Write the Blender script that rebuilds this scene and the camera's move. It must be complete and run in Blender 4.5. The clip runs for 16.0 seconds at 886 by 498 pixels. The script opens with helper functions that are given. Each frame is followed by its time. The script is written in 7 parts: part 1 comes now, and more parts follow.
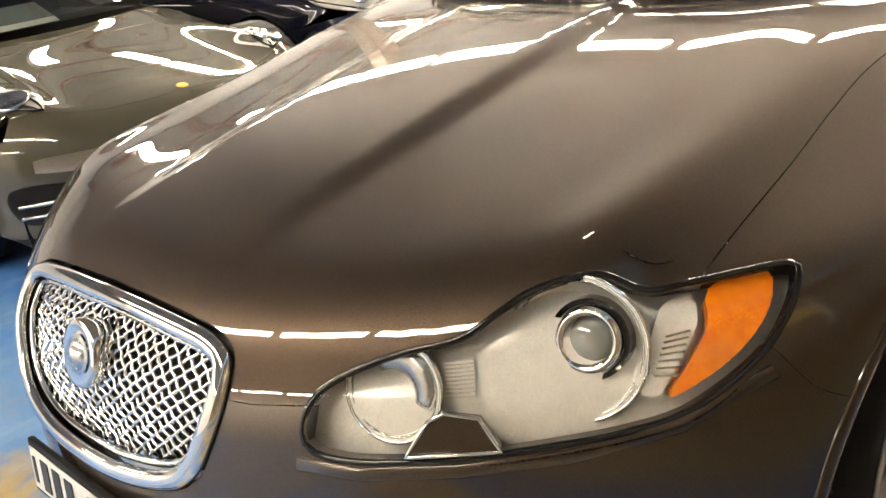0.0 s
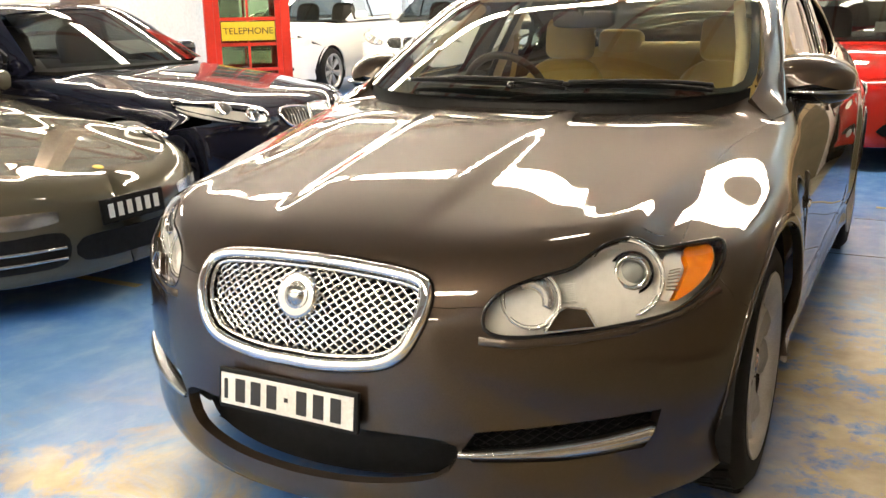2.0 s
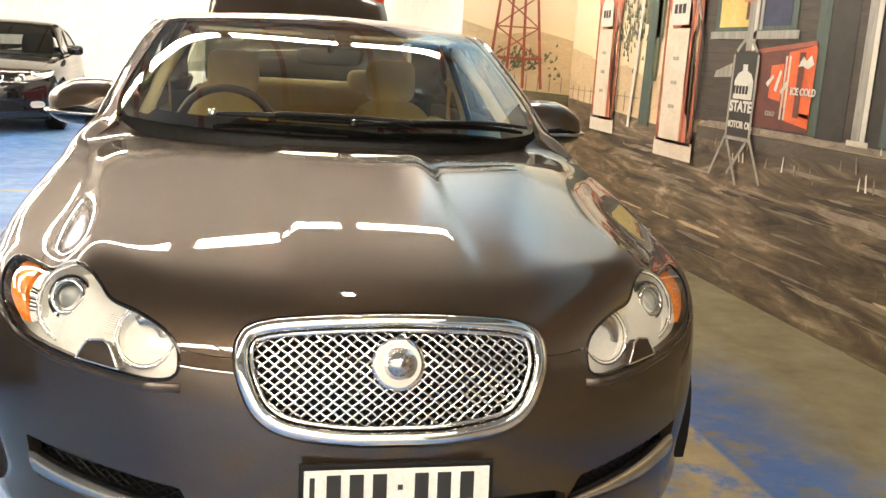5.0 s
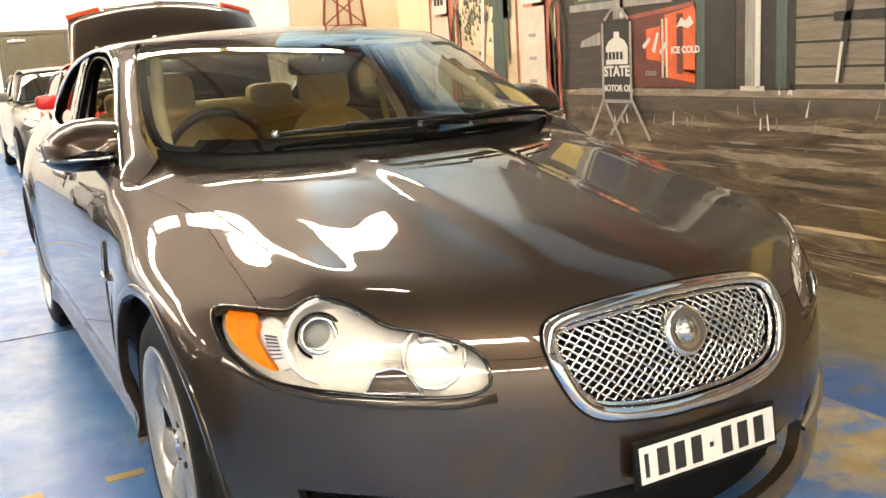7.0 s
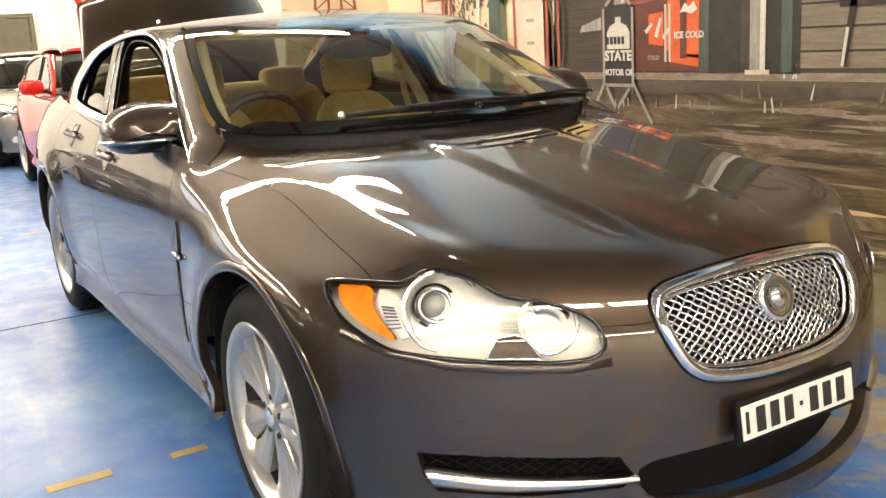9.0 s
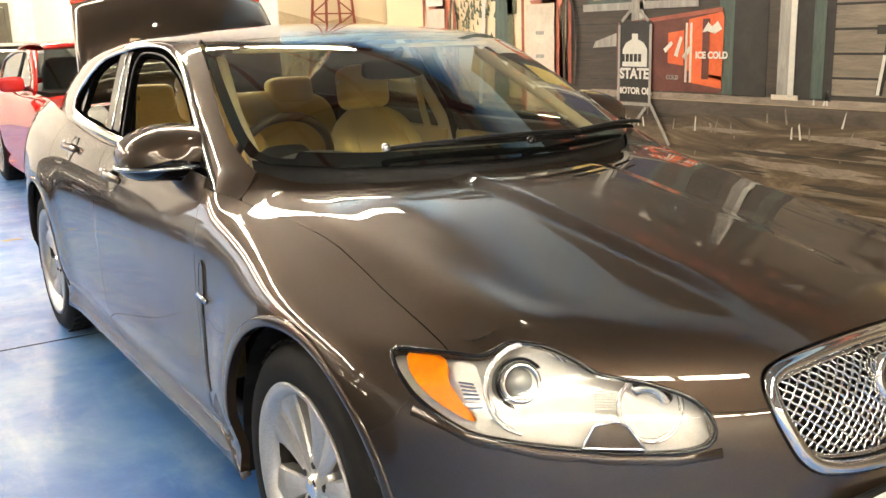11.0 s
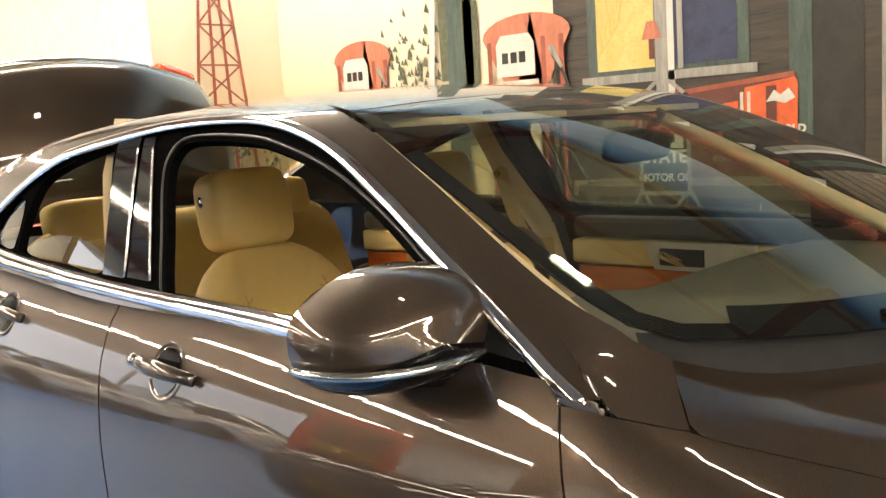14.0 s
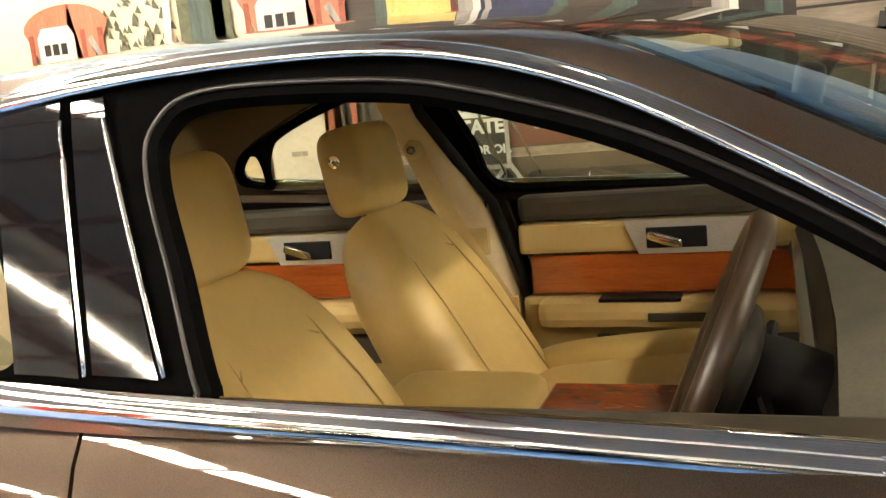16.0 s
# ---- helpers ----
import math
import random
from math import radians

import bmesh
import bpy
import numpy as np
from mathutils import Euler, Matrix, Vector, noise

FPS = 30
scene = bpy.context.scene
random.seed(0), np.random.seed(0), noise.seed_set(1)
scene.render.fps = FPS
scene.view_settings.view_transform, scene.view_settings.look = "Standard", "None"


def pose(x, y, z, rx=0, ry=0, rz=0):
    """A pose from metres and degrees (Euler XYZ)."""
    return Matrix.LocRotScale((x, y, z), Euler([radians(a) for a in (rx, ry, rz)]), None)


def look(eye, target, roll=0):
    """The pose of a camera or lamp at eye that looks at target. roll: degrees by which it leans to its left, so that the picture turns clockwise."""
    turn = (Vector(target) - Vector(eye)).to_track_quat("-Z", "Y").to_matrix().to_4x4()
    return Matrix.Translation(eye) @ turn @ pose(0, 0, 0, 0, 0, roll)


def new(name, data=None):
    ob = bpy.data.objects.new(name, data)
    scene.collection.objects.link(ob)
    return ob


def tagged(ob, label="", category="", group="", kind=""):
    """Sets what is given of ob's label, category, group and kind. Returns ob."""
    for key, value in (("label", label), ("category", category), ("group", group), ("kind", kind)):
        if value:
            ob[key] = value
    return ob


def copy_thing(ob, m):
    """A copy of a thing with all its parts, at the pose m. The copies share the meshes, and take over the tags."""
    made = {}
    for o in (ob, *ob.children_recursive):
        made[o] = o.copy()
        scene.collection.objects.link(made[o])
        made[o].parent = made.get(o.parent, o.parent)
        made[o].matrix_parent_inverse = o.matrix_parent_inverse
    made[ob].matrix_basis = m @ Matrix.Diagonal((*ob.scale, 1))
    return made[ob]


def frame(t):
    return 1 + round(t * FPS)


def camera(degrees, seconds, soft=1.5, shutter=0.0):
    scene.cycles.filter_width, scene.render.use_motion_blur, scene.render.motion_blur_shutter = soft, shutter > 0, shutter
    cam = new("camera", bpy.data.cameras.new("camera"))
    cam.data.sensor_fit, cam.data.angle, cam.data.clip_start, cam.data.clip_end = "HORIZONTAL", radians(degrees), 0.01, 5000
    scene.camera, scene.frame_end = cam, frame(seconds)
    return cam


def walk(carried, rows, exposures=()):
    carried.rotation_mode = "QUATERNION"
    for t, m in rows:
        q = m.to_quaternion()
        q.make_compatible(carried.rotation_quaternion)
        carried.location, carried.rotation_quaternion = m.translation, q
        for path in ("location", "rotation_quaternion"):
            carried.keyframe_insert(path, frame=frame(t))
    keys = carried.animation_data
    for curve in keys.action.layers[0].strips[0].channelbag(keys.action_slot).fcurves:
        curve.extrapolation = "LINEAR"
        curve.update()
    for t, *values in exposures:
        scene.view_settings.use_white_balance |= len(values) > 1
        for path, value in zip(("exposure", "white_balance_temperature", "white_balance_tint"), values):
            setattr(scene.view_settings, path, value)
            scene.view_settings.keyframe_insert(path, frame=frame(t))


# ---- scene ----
# ---- camera ----
cam = camera(51.0, 16.0)
PATH = [
    (0, (1.304, -0.368, 1.262), (-0.070, 0.885, 0.524), -8.7),
    (0.5, (1.233, -0.597, 1.300), (0.007, 0.817, 0.594), -6.7),
    (0.7, (1.253, -0.702, 1.329), (0.066, 0.743, 0.620), -6.8),
    (1, (1.315, -0.955, 1.268), (0.202, 0.598, 0.673), -4.8),
    (1.5, (1.406, -1.305, 1.289), (0.375, 0.307, 0.705), -3.5),
    (2, (1.243, -1.577, 1.315), (0.344, 0.138, 0.813), -1.1),
    (2.5, (1.107, -1.704, 1.301), (0.310, 0.079, 0.867), 0.0),
    (3, (0.849, -1.680, 1.309), (0.277, 0.197, 0.923), 2.9),
    (3.5, (0.564, -1.591, 1.326), (0.190, 0.347, 1.008), 4.2),
    (4, (0.287, -1.714, 1.319), (0.207, 0.243, 0.917), 5.1),
    (4.5, (-0.001, -1.721, 1.308), (0.186, 0.226, 0.892), 4.8),
    (7, (-1.315, -1.337, 1.282), (-0.392, 0.389, 0.869), -3.5),
    (7.5, (-1.446, -1.349, 1.311), (-0.497, 0.364, 0.908), -4.5),
    (8, (-1.547, -1.342, 1.296), (-0.575, 0.362, 0.907), -4.6),
    (8.5, (-1.612, -1.294, 1.285), (-0.627, 0.392, 0.853), -4.0),
    (11, (-1.709, -0.918, 1.386), (-0.651, 0.718, 0.932), -1.7),
    (12, (-1.725, -0.346, 1.336), (-0.637, 1.269, 0.882), -2.9),
    (12.5, (-1.726, -0.031, 1.341), (-0.601, 1.575, 0.946), -2.5),
    (13, (-1.783, 0.291, 1.359), (-0.550, 1.836, 1.057), -3.6),
    (13.5, (-1.822, 0.648, 1.337), (-0.451, 2.082, 1.084), -7.1),
    (14, (-1.772, 0.970, 1.333), (-0.318, 2.318, 1.070), -3.7),
    (14.5, (-1.681, 1.287, 1.314), (-0.157, 2.548, 1.018), -2.7),
    (15, (-1.769, 1.596, 1.346), (-0.082, 2.583, 0.920), -4.5),
    (15.5, (-1.660, 1.841, 1.344), (0.114, 2.664, 0.921), -5.5),
    (16, (-1.568, 2.066, 1.329), (0.276, 2.752, 0.973), -5.9),
]
walk(cam, [(t, look(eye, target, roll)) for t, eye, target, roll in PATH], [(0, 0.0), (13.5, 0.0), (15, 0.28), (16, 0.40)])

# ---- light ----
world = bpy.data.worlds.new("world")
scene.world = world
world.use_nodes = True
sky = world.node_tree.nodes.new("ShaderNodeTexSky")
sky.sky_type, sky.sun_disc, sky.sun_elevation, sky.sun_rotation = "NISHITA", False, radians(50), radians(200)
world.node_tree.links.new(sky.outputs["Color"], world.node_tree.nodes["Background"].inputs["Color"])
world.node_tree.nodes["Background"].inputs["Strength"].default_value = 0.12
sun = new("sun", bpy.data.lights.new("sun", "SUN"))
sun.data.energy, sun.data.angle, sun.data.color = 3.0, radians(0.5), (1.0, 0.95, 0.88)
sun.matrix_world = look((0, 0, 20), (2, -6, 0)) @ pose(0, 0, 0)
TUBE = 77.0

# ---- materials ----
def material(name, colour, rough=0.5, metal=0.0, **more):
    m = bpy.data.materials.new(name)
    m.use_nodes = True
    b = m.node_tree.nodes["Principled BSDF"]
    b.inputs["Base Color"].default_value = (*colour, 1)
    b.inputs["Roughness"].default_value, b.inputs["Metallic"].default_value = rough, metal
    for key, value in more.items():
        b.inputs[key.replace("_", " ")].default_value = value
    return m


def noise_node(m, scale, detail=4.0, rough=0.55, stretch=(1, 1, 1), coords="Object", warp=0.0):
    t, n = m.node_tree, m.node_tree.nodes
    tc, mp, nz = n.new("ShaderNodeTexCoord"), n.new("ShaderNodeMapping"), n.new("ShaderNodeTexNoise")
    mp.inputs["Scale"].default_value = stretch
    t.links.new(tc.outputs[coords], mp.inputs["Vector"])
    t.links.new(mp.outputs["Vector"], nz.inputs["Vector"])
    nz.inputs["Scale"].default_value, nz.inputs["Detail"].default_value, nz.inputs["Roughness"].default_value, nz.inputs["Distortion"].default_value = scale, detail, rough, warp
    return nz.outputs["Fac"]


def ramp(m, fac, *stops):
    r = m.node_tree.nodes.new("ShaderNodeValToRGB")
    e = r.color_ramp.elements
    while len(e) < len(stops):
        e.new(0.5)
    for el, (p, c) in zip(e, stops):
        el.position, el.color = p, (*c, 1) if len(c) == 3 else c
    m.node_tree.links.new(fac, r.inputs["Fac"])
    return r.outputs["Color"]


def mix(m, fac, a, b, how="MIX"):
    x = m.node_tree.nodes.new("ShaderNodeMix")
    x.data_type, x.blend_type = "RGBA", how
    for k, v in ((0, fac), (6, a), (7, b)):
        if isinstance(v, (int, float)):
            x.inputs[k].default_value = v
        elif isinstance(v, tuple):
            x.inputs[k].default_value = (*v, 1)
        else:
            m.node_tree.links.new(v, x.inputs[k])
    return x.outputs[2]


def put(m, socket, value):
    m.node_tree.links.new(value, m.node_tree.nodes["Principled BSDF"].inputs[socket])


def bump(m, height, strength=0.2, distance=0.01):
    b = m.node_tree.nodes.new("ShaderNodeBump")
    b.inputs["Strength"].default_value, b.inputs["Distance"].default_value = strength, distance
    m.node_tree.links.new(height, b.inputs["Height"])
    put(m, "Normal", b.outputs["Normal"])


def mottled(name, a, b, scale=6, rough=0.5, metal=0.0, rise=0.0, grain=0.25, stretch=(1, 1, 1), **more):
    """A surface that wavers between two colours, at two scales."""
    m = material(name, a, rough, metal, **more)
    big = ramp(m, noise_node(m, scale, 5, 0.6, stretch), (0.3, a), (0.7, b))
    small = noise_node(m, scale * 9, 3, 0.6, stretch)
    col = mix(m, grain, big, ramp(m, small, (0.3, tuple(0.6 * c for c in a)), (0.7, tuple(min(1.25 * c, 1) for c in b))))
    put(m, "Base Color", col)
    if rise:
        bump(m, small, 0.4, rise)
    return m


def car_paint(name, dark, light, metal=0.5):
    m = material(name, dark, 0.38, metal, Coat_Weight=1.0, Coat_Roughness=0.012, Coat_IOR=1.65, Specular_IOR_Level=0.0)
    flake = noise_node(m, 900, 1, 0.5)
    broad = noise_node(m, 1.3, 2, 0.5)
    put(m, "Base Color", mix(m, 0.35, ramp(m, flake, (0.3, dark), (0.75, light)), ramp(m, broad, (0.3, dark), (0.7, light))))
    return m


PAINT = car_paint("taupe_metallic_paint", (0.034, 0.0240, 0.0172), (0.083, 0.060, 0.044), 0.68)
CHROME = material("chrome", (0.82, 0.82, 0.81), 0.06, 1.0)
SATIN = mottled("satin_chrome", (0.55, 0.55, 0.54), (0.66, 0.66, 0.65), 30, 0.22, 1.0)
BLACK = mottled("black_plastic", (0.006, 0.006, 0.0065), (0.012, 0.012, 0.0125), 40, 0.5, rise=0.0004, Specular_IOR_Level=0.15)
GLOSS = material("gloss_black", (0.006, 0.006, 0.007), 0.05, 0.0, Coat_Weight=0.5, Specular_IOR_Level=0.35)
SEAL = mottled("black_window_seal", (0.003, 0.003, 0.003), (0.005, 0.005, 0.005), 30, 0.6, Specular_IOR_Level=0.0)
SATIN_BLACK = material("satin_black_seal", (0.020, 0.018, 0.016), 0.32, 0.0, Specular_IOR_Level=0.5)
RUBBER = mottled("tyre_rubber", (0.006, 0.006, 0.006), (0.014, 0.0135, 0.013), 25, 0.7, rise=0.0006, Specular_IOR_Level=0.2)


def pane_material(name, tint, ior=1.5):
    """Thin clear glass: a mirror on its face, the tint for what lies behind."""
    m = bpy.data.materials.new(name)
    m.use_nodes = True
    n, links = m.node_tree.nodes, m.node_tree.links
    n.remove(n["Principled BSDF"])
    f, k, a = n.new("ShaderNodeLayerWeight"), n.new("ShaderNodeMath"), n.new("ShaderNodeMath")
    t, g, x = n.new("ShaderNodeBsdfTransparent"), n.new("ShaderNodeBsdfGlossy"), n.new("ShaderNodeMixShader")
    f.inputs["Blend"].default_value = 0.5
    k.operation, a.operation = "POWER", "MULTIPLY_ADD"
    k.inputs[1].default_value, a.inputs[1].default_value = 3.1, 0.90
    a.inputs[2].default_value = 0.7 * ((ior - 1) / (ior + 1)) ** 2
    t.inputs["Color"].default_value = (*tint, 1)
    g.inputs["Roughness"].default_value = 0.01
    links.new(f.outputs["Facing"], k.inputs[0]), links.new(k.outputs[0], a.inputs[0]), links.new(a.outputs[0], x.inputs[0])
    links.new(t.outputs[0], x.inputs[1]), links.new(g.outputs[0], x.inputs[2])
    links.new(x.outputs[0], n["Material Output"].inputs["Surface"])
    return m


GLASS = pane_material("green_tinted_glass", (0.68, 0.74, 0.62), 2.4)
CLEAR = pane_material("lamp_lens", (0.96, 0.96, 0.95), 1.45)
IRON = mottled("dark_wheel_metal", (0.030, 0.027, 0.025), (0.055, 0.050, 0.045), 15, 0.5, 0.6)
ALLOY = mottled("painted_alloy", (0.46, 0.455, 0.44), (0.54, 0.53, 0.52), 20, 0.28, 0.6)
MATT_SILVER = mottled("silver_door_plate", (0.42, 0.40, 0.37), (0.50, 0.48, 0.44), 30, 0.38, 0.3)
AMBER = mottled("amber_lens", (0.80, 0.13, 0.002), (1.0, 0.30, 0.004), 60, 0.14, rise=0.002, grain=0.4, Coat_Weight=0.7)
RED_LENS = material("red_lens", (0.72, 0.055, 0.012), 0.1, 0.0, Coat_Weight=0.6)
REFLECTOR = mottled("lamp_reflector", (0.76, 0.745, 0.70), (0.88, 0.865, 0.82), 40, 0.18, 0.15)
LEATHER = mottled("tan_leather", (0.52, 0.37, 0.125), (0.59, 0.43, 0.160), 5, 0.42, grain=0.06, rise=0.0006)
TRIM = mottled("beige_trim", (0.52, 0.385, 0.15), (0.58, 0.43, 0.185), 4, 0.55, grain=0.06, rise=0.0004)
WALNUT = mottled("red_walnut_veneer", (0.26, 0.055, 0.012), (0.42, 0.11, 0.02), 7, 0.15, stretch=(3, 0.5, 6), Coat_Weight=0.8)
STITCH = mottled("seam_thread", (0.34, 0.24, 0.08), (0.42, 0.30, 0.11), 30, 0.6)
# paler olive than the dash: the windscreen's reflected veil is put into the colour
DASH_TOP = mottled("dash_top_with_glass_veil", (0.095, 0.090, 0.068), (0.125, 0.118, 0.090), 20, 0.6, rise=0.0004)
CARD_TOP = mottled("brown_door_top", (0.040, 0.033, 0.022), (0.055, 0.046, 0.031), 20, 0.6, rise=0.0004)
DASH = mottled("dark_dash_leather", (0.010, 0.009, 0.007), (0.018, 0.015, 0.011), 20, 0.55, Specular_IOR_Level=0.25, rise=0.0004)
LINING = mottled("roof_lining", (0.66, 0.54, 0.34), (0.71, 0.59, 0.38), 8, 0.8, grain=0.08)
PLATE = mottled("white_plate", (0.70, 0.70, 0.66), (0.78, 0.78, 0.74), 15, 0.35)
BOWL = mottled("bright_bowl", (0.80, 0.775, 0.71), (0.87, 0.845, 0.785), 30, 0.14, 0.15)
INK = material("black_ink", (0.02, 0.02, 0.02), 0.5)

# ---- mesh tools ----
def part(name, bm, mat, parent=None, label="", smooth=False):
    """Links a bmesh as one mesh object under a thing or a part."""
    me = bpy.data.meshes.new(name)
    bm.to_mesh(me)
    bm.free()
    if smooth:
        me.shade_smooth()
    me.materials.append(mat)
    ob = new(name, me)
    ob.parent = parent
    return tagged(ob, label)


def thing(name, label, category, m=None, group="", kind=""):
    ob = new(name)
    if m is not None:
        ob.matrix_world = m
    return tagged(ob, label, category, group, kind)


def box(bm, x0, x1, y0, y1, z0, z1, bevel=0.0, m=None):
    made = bmesh.ops.create_cube(bm, size=1)["verts"]
    bmesh.ops.scale(bm, vec=(x1 - x0, y1 - y0, z1 - z0), verts=made)
    bmesh.ops.translate(bm, vec=((x0 + x1) / 2, (y0 + y1) / 2, (z0 + z1) / 2), verts=made)
    if bevel:
        edges = list({e for v in made for e in v.link_edges})
        made = list({v for f in bmesh.ops.bevel(bm, geom=edges, offset=bevel, segments=2, profile=0.6, affect="EDGES", clamp_overlap=True)["faces"] for v in f.verts} | {v for v in made if v.is_valid})
    if m is not None:
        bmesh.ops.transform(bm, matrix=m, verts=made)
    return bm


def boxed(*a, **k):
    return box(bmesh.new(), *a, **k)


def lathe(profile, n=32, m=None, bm=None):
    """Turns (radius, height) pairs round z."""
    bm = bm or bmesh.new()
    rings = []
    for r, h in profile:
        rings.append([bm.verts.new((r * math.cos(2 * math.pi * i / n), r * math.sin(2 * math.pi * i / n), h)) for i in range(n)] if r > 1e-6 else [bm.verts.new((0, 0, h))] * n)
    for a, b in zip(rings, rings[1:]):
        for i in range(n):
            loop = list(dict.fromkeys((a[i], a[(i + 1) % n], b[(i + 1) % n], b[i])))
            if len(loop) > 2:
                bm.faces.new(loop)
    if m is not None:
        bmesh.ops.transform(bm, matrix=m, verts=bm.verts)
    bmesh.ops.recalc_face_normals(bm, faces=bm.faces)
    return bm


def tube(points, radius, n=8, closed=False, bm=None, flat=1.0, normals=None, caps=True):
    """A rod along points; flat squeezes it along the normals."""
    bm = bm or bmesh.new()
    p = [Vector(q) for q in points]
    rings = []
    for i, q in enumerate(p):
        a, b = p[i - 1] if closed or i else q, p[(i + 1) % len(p)] if closed or i + 1 < len(p) else q
        t = (b - a).normalized()
        up = Vector(normals[i]) if normals is not None else Vector((0, 0, 1)) if abs(t.z) < 0.9 else Vector((1, 0, 0))
        s = t.cross(up).normalized()
        up = s.cross(t)
        r = radius(i / max(1, len(p) - 1)) if callable(radius) else radius
        rings.append([bm.verts.new(q + r * (math.cos(2 * math.pi * k / n) * s + flat * math.sin(2 * math.pi * k / n) * up)) for k in range(n)])
    for i in range(len(p) if closed else len(p) - 1):
        a, b = rings[i], rings[(i + 1) % len(p)]
        for k in range(n):
            bm.faces.new((a[k], a[(k + 1) % n], b[(k + 1) % n], b[k]))
    if caps and not closed:
        bm.faces.new(rings[0]), bm.faces.new(rings[-1][::-1])
    bmesh.ops.recalc_face_normals(bm, faces=bm.faces)
    return bm


def slab(points, depth, m=None, bm=None, bevel=0.0):
    """A flat outline in x, y given thickness along z."""
    bm = bm or bmesh.new()
    lo = [bm.verts.new((x, y, 0)) for x, y in points]
    hi = [bm.verts.new((x, y, depth)) for x, y in points]
    made = [bm.faces.new(lo[::-1]), bm.faces.new(hi)]
    n = len(points)
    made += [bm.faces.new((lo[i], lo[(i + 1) % n], hi[(i + 1) % n], hi[i])) for i in range(n)]
    if m is not None:
        bmesh.ops.transform(bm, matrix=m, verts=lo + hi)
    bmesh.ops.recalc_face_normals(bm, faces=made)
    return bm


def inside(poly, pts):
    """Which points lie in a polygon."""
    hit = np.zeros(len(pts), bool)
    for (xa, ya), (xb, yb) in zip(poly, np.roll(poly, -1, 0)):
        cross = (ya > pts[:, 1]) != (yb > pts[:, 1])
        with np.errstate(divide="ignore", invalid="ignore"):
            hit ^= cross & (pts[:, 0] < (xb - xa) * (pts[:, 1] - ya) / (yb - ya) + xa)
    return hit


def shrunk(poly, gap):
    """A closed outline moved inwards by gap (outwards: minus)."""
    area = 0.5 * np.sum(poly[:, 0] * np.roll(poly[:, 1], -1) - np.roll(poly[:, 0], -1) * poly[:, 1])
    t = np.roll(poly, -1, 0) - np.roll(poly, 1, 0)
    t /= np.maximum(np.linalg.norm(t, axis=1, keepdims=True), 1e-9)
    return poly + gap * np.sign(area) * np.stack([-t[:, 1], t[:, 0]], 1)


def skin(shape, outline, d, gap=0.002, grid=0.03, holes=(), flange=0.02, mirror=False, double=False):
    """A panel of a body: the part of a shape within an outline, seen along d, with its edges turned in. Gives vertices, faces and normals of the corners."""
    from mathutils.geometry import delaunay_2d_cdt
    if mirror:
        v, f, n = skin(shape, np.array(outline) * (-1, 1, 1), np.array(d) * (-1, 1, 1), gap, grid, [np.array(h) * (-1, 1, 1) for h in holes], flange)
        return v * (-1, 1, 1), [q[::-1] for q in f], [[tuple(np.array(c) * (-1, 1, 1)) for c in q[::-1]] for q in n]
    outer = shrunk(chart_of(np.array(outline), d), gap)
    inner = [shrunk(chart_of(np.array(h), d), -gap) for h in holes]
    lo, hi = outer.min(0), outer.max(0)
    gx, gy = np.meshgrid(np.arange(lo[0], hi[0], grid), np.arange(lo[1], hi[1], grid))
    gx = gx + (np.arange(gx.shape[0]) % 2)[:, None] * grid / 2
    pts = np.stack([gx.ravel(), gy.ravel()], 1)
    keep = inside(outer, pts)
    for h in inner:
        keep &= ~inside(h, pts)
    rim = np.concatenate([outer, *inner])
    pts = pts[keep]
    far = np.array([np.min(np.sum((rim - q) ** 2, 1)) for q in pts]) > (0.45 * grid) ** 2
    pts = pts[far]
    edges, k = [], 0
    for loop in (outer, *inner):
        edges += [(k + i, k + (i + 1) % len(loop)) for i in range(len(loop))]
        k += len(loop)
    every = np.concatenate([rim, pts])
    vs, _, tris, *_ = delaunay_2d_cdt([Vector(q) for q in every], edges, [], 0, 1e-6)
    vs, tris = np.array([tuple(v) for v in vs]), np.array([t for t in tris if len(t) == 3])
    mid = vs[tris].mean(1)
    keep = inside(outer, mid)
    for h in inner:
        keep &= ~inside(h, mid)
    tris = tris[keep]
    p, nrm = land(shape, vs, d)
    a, b, c = p[tris[:, 0]], p[tris[:, 1]], p[tris[:, 2]]
    flip = (np.cross(b - a, c - a) * nrm[tris].sum(1)).sum(1) < 0
    tris[flip] = tris[flip][:, ::-1]
    faces = [tuple(t) for t in tris]
    corner = [[tuple(nrm[i]) for i in t] for t in faces]
    if flange:
        seen = {}
        for t in faces:
            for i in range(3):
                seen[(t[i], t[(i + 1) % 3])] = 1
        open_edges = [e for e in seen if (e[1], e[0]) not in seen]
        back, extra = {}, []
        for i in {i for e in open_edges for i in e}:
            back[i] = len(p) + len(extra)
            extra.append(p[i] - flange * nrm[i])
        for i, j in open_edges:
            f = (j, i, back[i], back[j])
            fn = np.cross(p[j] - p[i], nrm[i])
            fn = tuple(fn / max(np.linalg.norm(fn), 1e-9))
            faces.append(f)
            corner.append([fn] * 4)
        p = np.concatenate([p, extra])
    return p, faces, corner


